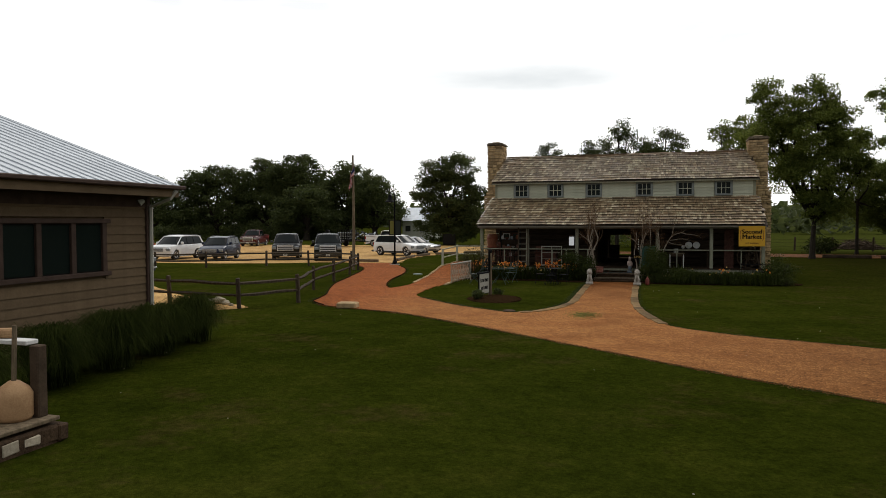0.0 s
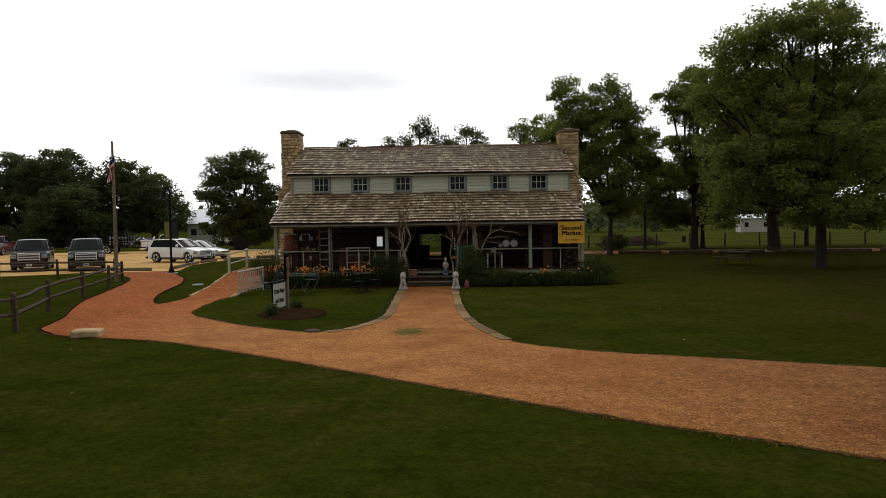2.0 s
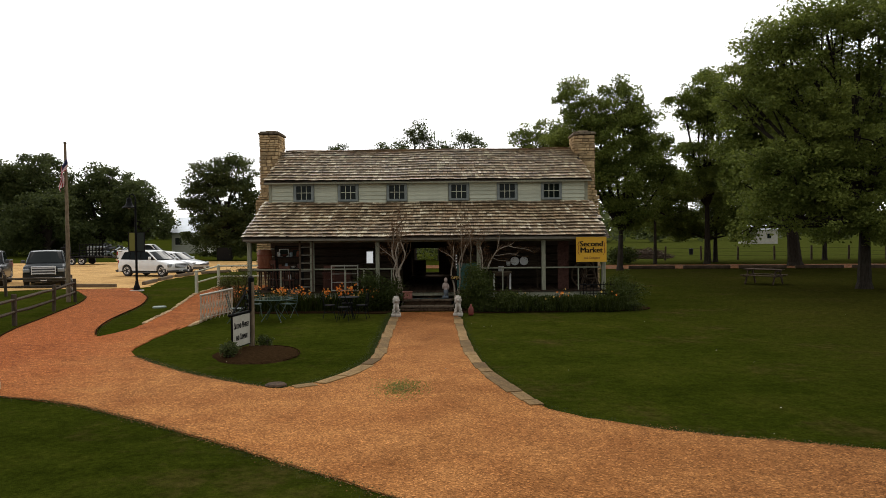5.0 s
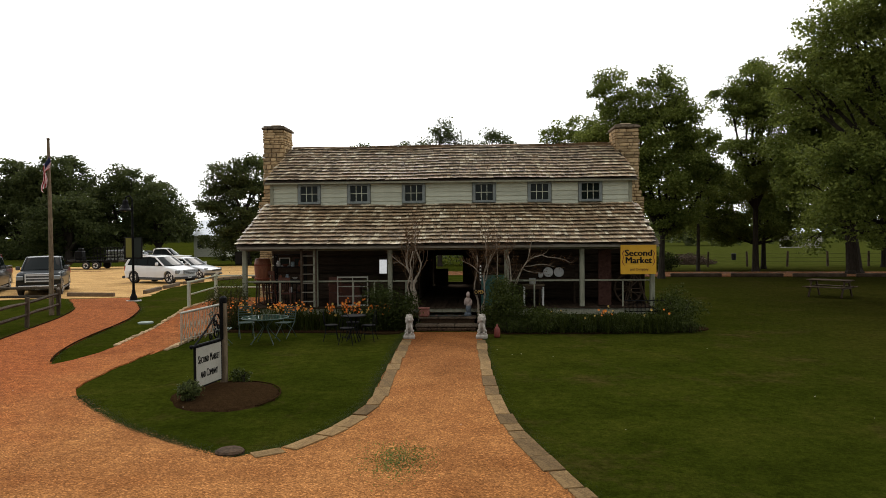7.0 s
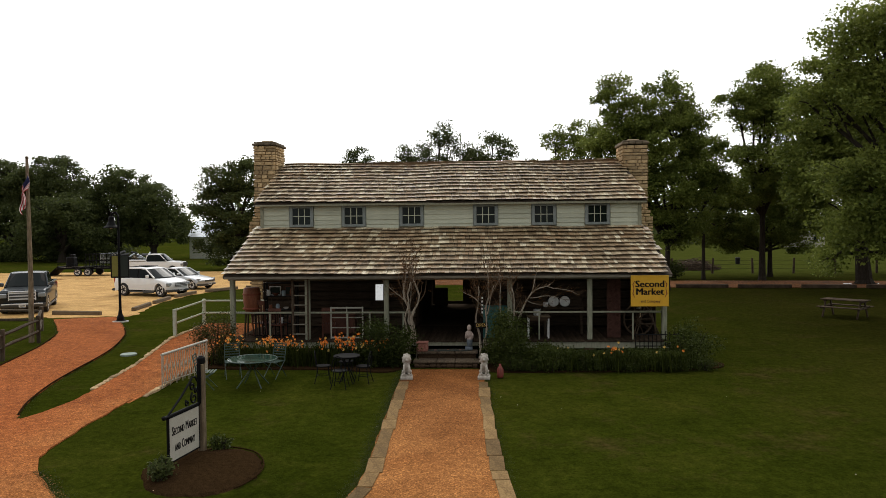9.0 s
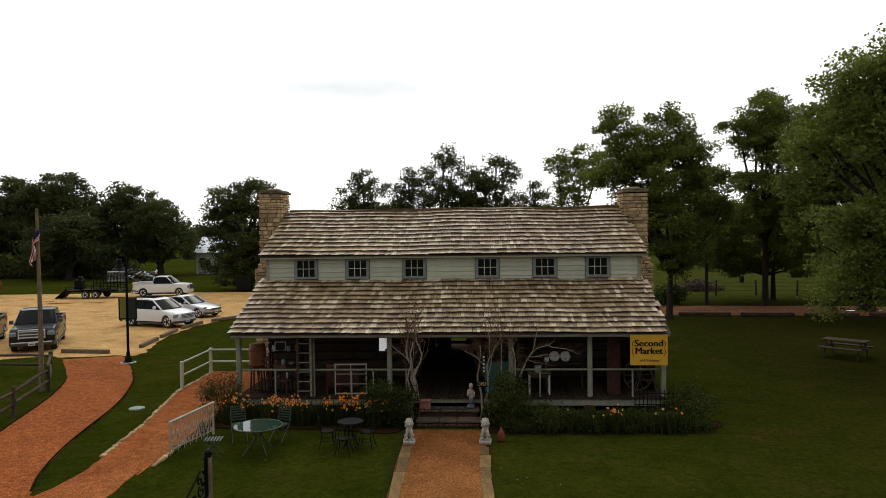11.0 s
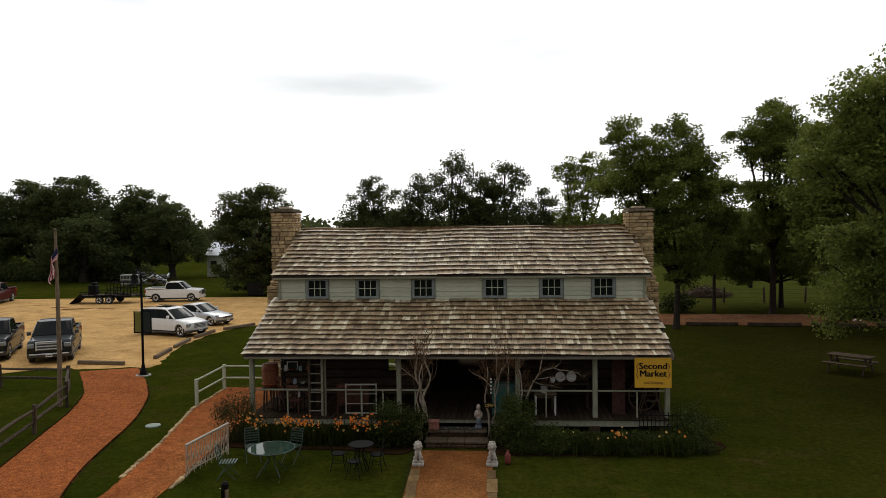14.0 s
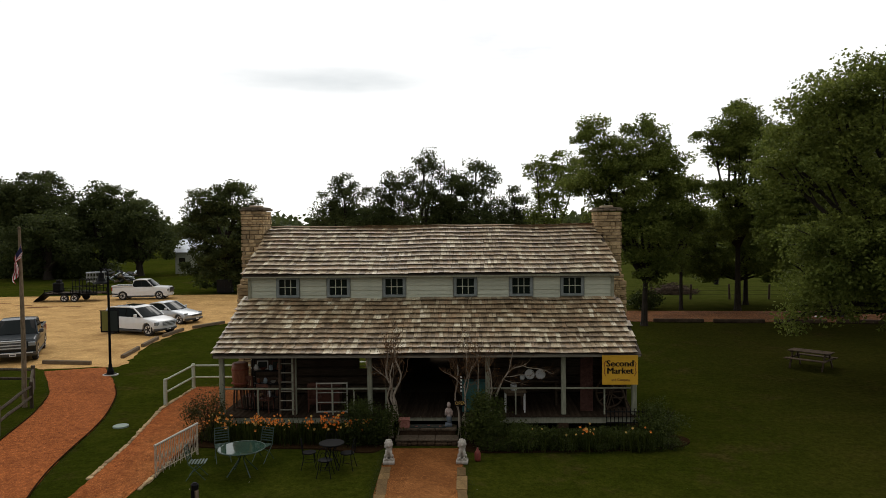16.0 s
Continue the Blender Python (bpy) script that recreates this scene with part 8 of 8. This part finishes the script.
for x in (-0.28, 0.28):
    part("bracket", Mesh().box(x, 0.03, -0.08, 0.03, 0.13, 0.14), DARK_WOOD, wsh)
st_ = thing("side_table", "small white-legged side table with a wooden top", "table", (2.9, 0.75, FLOOR), 0)
part("tabletop", Mesh().box(0, 0, 0.68, 0.72, 0.42, 0.04, ch=0.008), GREY_WOOD, st_)
part("apron", Mesh().box(0, 0, 0.6, 0.62, 0.34, 0.1), TIMBER, st_)
for x in (-0.31, 0.31):
    for y in (-0.16, 0.16):
        part("leg", Mesh().rod((x, y, 0), (x, y, 0.62), 0.024, 0.03, 6), WHITE_PAINT, st_)
solid("enamel_pot", Mesh().turned([(0.09, 0), (0.11, 0.03), (0.11, 0.19), (0.125, 0.2), (0.1, 0.19)], seg=16), CERAMIC, "white enamel pot on the side table", "pot", (2.86, 0.72, FLOOR + 0.7), smooth=True)
shelf = thing("dark_bench", "dark wooden bench holding crockery", "bench", (3.75, 1.5, FLOOR))
part("top", Mesh().box(0, 0, 0.85, 1.3, 0.4, 0.06, ch=0.01), DARK_WOOD, shelf)
part("back", Mesh().box(0, 0.18, 1.05, 1.3, 0.04, 0.35), DARK_WOOD, shelf)
for x in (-0.29, 0.07):
    part("arched_back", Mesh().tube([(x + 0.2 * math.cos(math.pi * k / 10), 0.14, 1.05 + 0.2 * math.sin(math.pi * k / 10)) for k in range(11)], [0.016] * 11, 5), BLACK_IRON, shelf)
for x in (-0.58, 0.58):
    part("leg", Mesh().box(x, 0, 0.42, 0.07, 0.34, 0.82), DARK_WOOD, shelf)
for x in (3.46, 3.82):
    pl = solid("plate", Mesh().turned([(0.05, 0), (0.12, 0.010), (0.17, 0.03), (0.17, 0.036), (0.115, 0.018), (0.02, 0.01)], seg=22), CERAMIC, "white china plate standing on edge", "plate", group="plates on the bench", smooth=True)
    pl.matrix_basis = pose(x, 1.55, FLOOR + 1.05, 78)
solid("china_cup", Mesh().turned([(0.05, 0), (0.08, 0.04), (0.085, 0.16), (0.075, 0.16), (0.04, 0.03)], seg=14), CERAMIC, "white china jug beside the plates", "jug", (3.2, 1.45, FLOOR + 0.88), smooth=True)
carved = thing("carved_panel", "tall dark carved wooden panel behind the railing", "carved panel", (5.24, 0.75, FLOOR), 0)
part("panel", Mesh().box(0, 0, 0.92, 0.42, 0.05, 1.84, ch=0.01), CARVED_WOOD, carved)
for k in range(13):
    part("carving", Mesh().ball((0.1 * (-1) ** k, -0.03, 0.14 + 0.145 * k), 0.045, 1, (1.2, 0.4, 1)), CARVED_WOOD, carved)
easel = thing("folded_frame", "dark folding frame standing on the porch", "frame", (6.25, 0.9, FLOOR))
for a_, b_ in (((-0.3, 0, 0), (0.1, 0.1, 1.3)), ((0.35, 0, 0), (0.1, 0.1, 1.3)), ((-0.2, 0, 0.4), (0.28, 0, 0.4)), ((0.5, 0.2, 0), (0.0, 0.1, 1.0))):
    part("stick", Mesh().rod(a_, b_, 0.025, seg=6), DARK_WOOD, easel)
wagon = thing("wagon_wheel", "old grey wooden wagon wheel leaning on the porch", "wheel", (6.1, 1.25, FLOOR + 0.5), 12)
part("rim", Mesh().tube([(0.48 * math.cos(2 * math.pi * k / 28), 0.05 * math.sin(2 * math.pi * k / 28), 0.48 * math.sin(2 * math.pi * k / 28)) for k in range(29)], [0.032] * 29, 6), TIMBER, wagon)
for k in range(10):
    a_ = 2 * math.pi * k / 10
    part("spoke", Mesh().rod((0.06 * math.cos(a_), 0, 0.06 * math.sin(a_)), (0.47 * math.cos(a_), 0.04 * math.sin(a_), 0.47 * math.sin(a_)), 0.02, seg=5), TIMBER, wagon)
part("hub", Mesh().rod((0, -0.09, 0), (0, 0.09, 0), 0.075, seg=10), TIMBER, wagon)
gate = thing("iron_garden_fence", "low black iron garden fence panel in the bed", "iron fence", (6.32, -0.25, 0))
for k in range(11):
    part("bar", Mesh().rod((-0.62 + 0.125 * k, 0, 0.0), (-0.62 + 0.125 * k, 0, 0.92 + 0.05 * math.sin(0.3 * k)), 0.013, seg=5), BLACK_IRON, gate)
for z in (0.52, 0.86):
    part("crossbar", Mesh().rod((-0.64, 0, z), (0.64, 0, z), 0.018, seg=5), BLACK_IRON, gate)
tc = thing("teal_cabinet", "teal painted low cabinet on the porch", "cabinet", (1.55, 0.85, FLOOR))
part("body", Mesh().box(0, 0, 0.5, 0.75, 0.4, 1.0, ch=0.012), TEAL, tc)
for s in (-1, 1):
    part("door", Mesh().box(s * 0.18, -0.21, 0.48, 0.33, 0.022, 0.8, ch=0.008), TEAL, tc)
    part("knob", Mesh().ball((s * 0.05, -0.23, 0.55), 0.018, 1), BLACK_IRON, tc)
op = thing("open_sign", "small dark hanging sign with worn gold lettering", "sign", (1.12, -0.3, 1.15))
part("board", Mesh().box(0, 0, 0, 0.4, 0.02, 0.17, ch=0.004), BLACK_PAINT, op)
part("post", Mesh().rod((0.02, 0.03, -1.15), (0.02, 0.03, 0.25), 0.02, seg=6), BLACK_IRON, op)
lettering("OPEN", 0.15, YELLOW_PETAL, op, pose(0, -0.013, 0, 90), 0.32)
ga = thing("garden_arrow_sign", "narrow white painted sign hung on the climber", "sign", (1.15, -0.22, 1.75))
part("board", Mesh().box(0, 0, 0, 0.05, 0.02, 0.5, ch=0.004), WHITE_PAINT, ga)
for k in range(4):
    part("letter_bar", Mesh().box(0, -0.012, 0.17 - 0.11 * k, 0.046, 0.005, 0.05), BLACK_PAINT, ga)

churn = thing("butter_churn", "tan stoneware butter churn with a wooden dasher", "butter churn", (-5.55, -28.48, 0.32))
part("crock", Mesh().turned([(0.19, 0), (0.22, 0.05), (0.22, 0.34), (0.17, 0.42), (0.06, 0.5)], seg=20), TAN_CLAY, churn, smooth=True)
part("dasher", Mesh().rod((0, 0, 0.45), (-0.02, 0.05, 1.2), 0.03, 0.03, 8), GREY_WOOD, churn)
solid("wooden_mallet", Mesh().rod((-0.12, 0, 0.07), (0.12, 0, 0.07), 0.07, seg=12), TAN_CLAY, "short round wooden block on the rail", "block", (-5.95, -28.25, 1.31), 25)

# ---- far buildings and yard things ----
barn = thing("metal_building", "pale sided building with a grey metal roof", "building", (-38.0, 82, 0), 0)
BARN_WALL = surface("weathered_pale_siding", (0.32, 0.33, 0.26), (0.45, 0.46, 0.37), 2, 30, 0.85, stretch=(1, 1, 5))
part("wall", Mesh().box(0, 0, 1.6, 4.8, 7, 3.2), BARN_WALL, barn)
part("roof", Mesh().add([(-2.7, -3.9, 3.1), (2.7, -3.9, 3.1), (2.7, 3.9, 3.1), (-2.7, 3.9, 3.1), (-2.7, 0, 5.4), (2.7, 0, 5.4)], [(0, 1, 5, 4), (2, 3, 4, 5), (0, 4, 3), (1, 2, 5), (0, 3, 2, 1)]), TIN, barn)
for x in (-1.4, 1.2):
    wdw = part("window", Mesh().box(x, -3.52, 1.8, 0.9, 0.05, 1.0), PANE, barn)
    part("sill", Mesh().box(x, -3.55, 1.26, 1.0, 0.08, 0.06), WHITE_PAINT, wdw)
cot = thing("pale_house", "small pale yellow house beyond the field", "house", (60, 112, 0), -10)
part("wall", Mesh().box(0, 0, 1.4, 6, 5, 2.8), CREAM_BOARD, cot)
part("roof", Mesh().add([(-3.3, -2.8, 2.75), (3.3, -2.8, 2.75), (3.3, 2.8, 2.75), (-3.3, 2.8, 2.75), (-3.3, 0, 3.6), (3.3, 0, 3.6)], [(0, 1, 5, 4), (2, 3, 4, 5), (0, 4, 3), (1, 2, 5), (0, 3, 2, 1)]), TIN, cot)
for x in (-2, 1.5):
    part("window", Mesh().box(x, -2.52, 1.5, 0.7, 0.05, 0.9), PANE, cot)
ub = thing("utility_box", "dark green utility cabinet beside the lot", "utility box", (-23.0, 48.6, 0), 8)
part("body", Mesh().box(0, 0, 0.75, 1.5, 1.0, 1.3, ch=0.04), BLACK_PAINT, ub)
part("panel_seam", Mesh().box(0, -0.51, 0.75, 0.03, 0.02, 1.2), BLACK_PAINT, ub)
yl = thing("yard_light", "tall dark pole with a white lamp head", "street lamp", (-25.6, 56, 0))
part("pole", Mesh().rod((0, 0, -0.1), (0, 0, 4.6), 0.1, 0.07, 8), BLACK_IRON, yl)
part("lamp_head", Mesh().ball((0, 0, 4.7), 0.24, 2, (1, 1, 0.8)), CERAMIC, yl)

solid("litter_bin", Mesh().turned([(0.22, 0), (0.25, 0.6), (0.26, 0.64), (0.2, 0.7)], seg=14), BLACK_PAINT, "black round litter bin in the far field", "litter bin", (28.2, 55, 0))
for x, y, w in ((27.6, 28.6, 0.8), (26.2, 28.5, 0.35)):
    solid("puddle", Mesh().prism(wobble([(w * math.cos(0.5 * k), 0.5 * w * math.sin(0.5 * k)) for k in range(12)], 0.06, 3), -0.03, 0.006), PUDDLE, "shallow rain puddle on the lane", "puddle", (x, y, 0), group="puddles on the lane")

r_ = random.Random(41)
for k, (x, y, q) in enumerate(((-12.6, -13.9, 0.24), (-12.2, -14.1, 0.15), (-13.1, -13.7, 0.16), (-12.8, -14.4, 0.1), (-13.5, -14.0, 0.12), (-11.8, -14.4, 0.09))):
    bm = bmesh.new()
    bmesh.ops.create_icosphere(bm, subdivisions=2, radius=q)
    for vert in bm.verts:
        vert.co *= r_.uniform(0.72, 1.1)
        vert.co.z *= 0.7
    solid("rock", Mesh().bm(bm), PALE_STONE, "rough pale limestone rock beside the fence", "rock", (x, y, q * 0.35), 40 * k, group="rocks beside the fence")

# ---- ragged grass along the path edges, and flecks on the lawn ----
def edge_grass(line, n, seed, off):
    r = random.Random(seed)
    pts = smooth_line(line, steps=8)
    seg = [(a, b, math.hypot(b[0] - a[0], b[1] - a[1])) for a, b in zip(pts[:-1], pts[1:])]
    total = sum(s[2] for s in seg)

    def pick(q):
        d = q.uniform(0, total)
        for a, b, l in seg:
            if d <= l:
                t = d / l
                o = off * abs(q.gauss(0, 0.12)) - off * 0.05
                return a[0] + (b[0] - a[0]) * t - (b[1] - a[1]) / l * o, a[1] + (b[1] - a[1]) * t + (b[0] - a[0]) / l * o
            d -= l
        return seg[0][0]

    g = thing("edge_grass", "ragged grass blades along the path edge", "grass", kind="stuff")
    tagged(strap_leaves(g, "blades", n, pick, 0.015, 0.005, SHRUB_LEAF, r, arch=1.1), kind="stuff")


def strewn_gravel(line, n, seed, label):
    """Loose stones kicked out of the path on to the grass and heaped along its edge."""
    r = np.random.default_rng(seed)
    pts = np.array([tuple(p[:2]) for p in smooth_line(line, steps=8)])
    step = np.hypot(*(pts[1:] - pts[:-1]).T)
    i = r.choice(len(step), n, p=step / step.sum())
    t = r.uniform(0, 1, (n, 1))
    d = (pts[i + 1] - pts[i]) / step[i][:, None]
    clump = 0.5 + 0.5 * np.sin(np.arange(len(step)) * 0.9 + seed)[i]
    c = pts[i] * (1 - t) + pts[i + 1] * t + np.stack([-d[:, 1], d[:, 0]], 1) * (r.normal(0, 1, n) * (0.03 + 0.06 * clump))[:, None]
    q = r.uniform(0.005, 0.013, n)
    m = Mesh()
    for (x, y), w, a in zip(c, q, r.uniform(0, 6.28, n)):
        ca, sa = w * math.cos(a), w * math.sin(a)
        m.add([(x + ca, y + sa, 0.0), (x - sa, y + 0.8 * ca, 0.0), (x - ca, y - sa, 0.0), (x + sa, y - 0.8 * ca, 0.0), (x + 0.2 * ca, y + 0.2 * sa, 0.004 + w * 0.45)], [(0, 1, 4), (1, 2, 4), (2, 3, 4), (3, 0, 4)])
    tagged(new("loose_gravel", m.data("loose_gravel", LOOSE_STONE)), label, "gravel", kind="stuff")


LOOSE_STONE = surface("loose_path_stone", (0.20, 0.095, 0.035), (0.46, 0.25, 0.105), 6, 40, 0.9, bump_d=0.0, vary=0.5, island=True)
for k, line_ in enumerate((NEAR_EDGE[3:13], RIGHT_EDGE[1:5], BED_EDGE[7:])):
    strewn_gravel(line_, (3600, 1600, 800)[k], 20 + k, "loose tan gravel strewn along the path edge")
edge_grass(NEAR_EDGE, 11000, 1, -1)
edge_grass(RIGHT_EDGE, 11000, 2, -1)
edge_grass(BED_EDGE, 11000, 3, -1)
edge_grass(STRIP_TIP, 2500, 4, -1)
edge_grass(RED_LEFT, 2500, 5, -1)
fl = Mesh()
r_ = random.Random(9)
for _ in range(60):
    x, y, s = r_.uniform(-10, 14), r_.uniform(-33, -3), r_.uniform(0.006, 0.012)
    fl.ball((x, y, 0.02), s, 1, (1.4, 1, 0.4))
tagged(new("fallen_petals", fl.data("fallen_petals", PALE_PETAL)), "pale flecks of fallen petals on the lawn", "petals", kind="stuff")
weeds = thing("weeds", "thin patch of green weeds in the gravel", "weeds", (0.05, -13.6, 0.0), kind="stuff")
tagged(strap_leaves(weeds, "blades", 1500, lambda q: (q.gauss(0, 0.22), q.gauss(0, 0.36)), 0.02, 0.008, OAK_LEAF, random.Random(31), arch=1.6), kind="stuff")
# low dark stone at the corner of the bed, sunk in the gravel
solid("sunken_stone", Mesh().turned([(0.2, -0.03), (0.205, 0.02), (0.17, 0.045), (0.08, 0.05), (0.0, 0.048)], seg=11), STEP_STONE, "low dark stone sunk in the gravel beside the bed", "stone", (-2.33, -13.35, 0), 20)
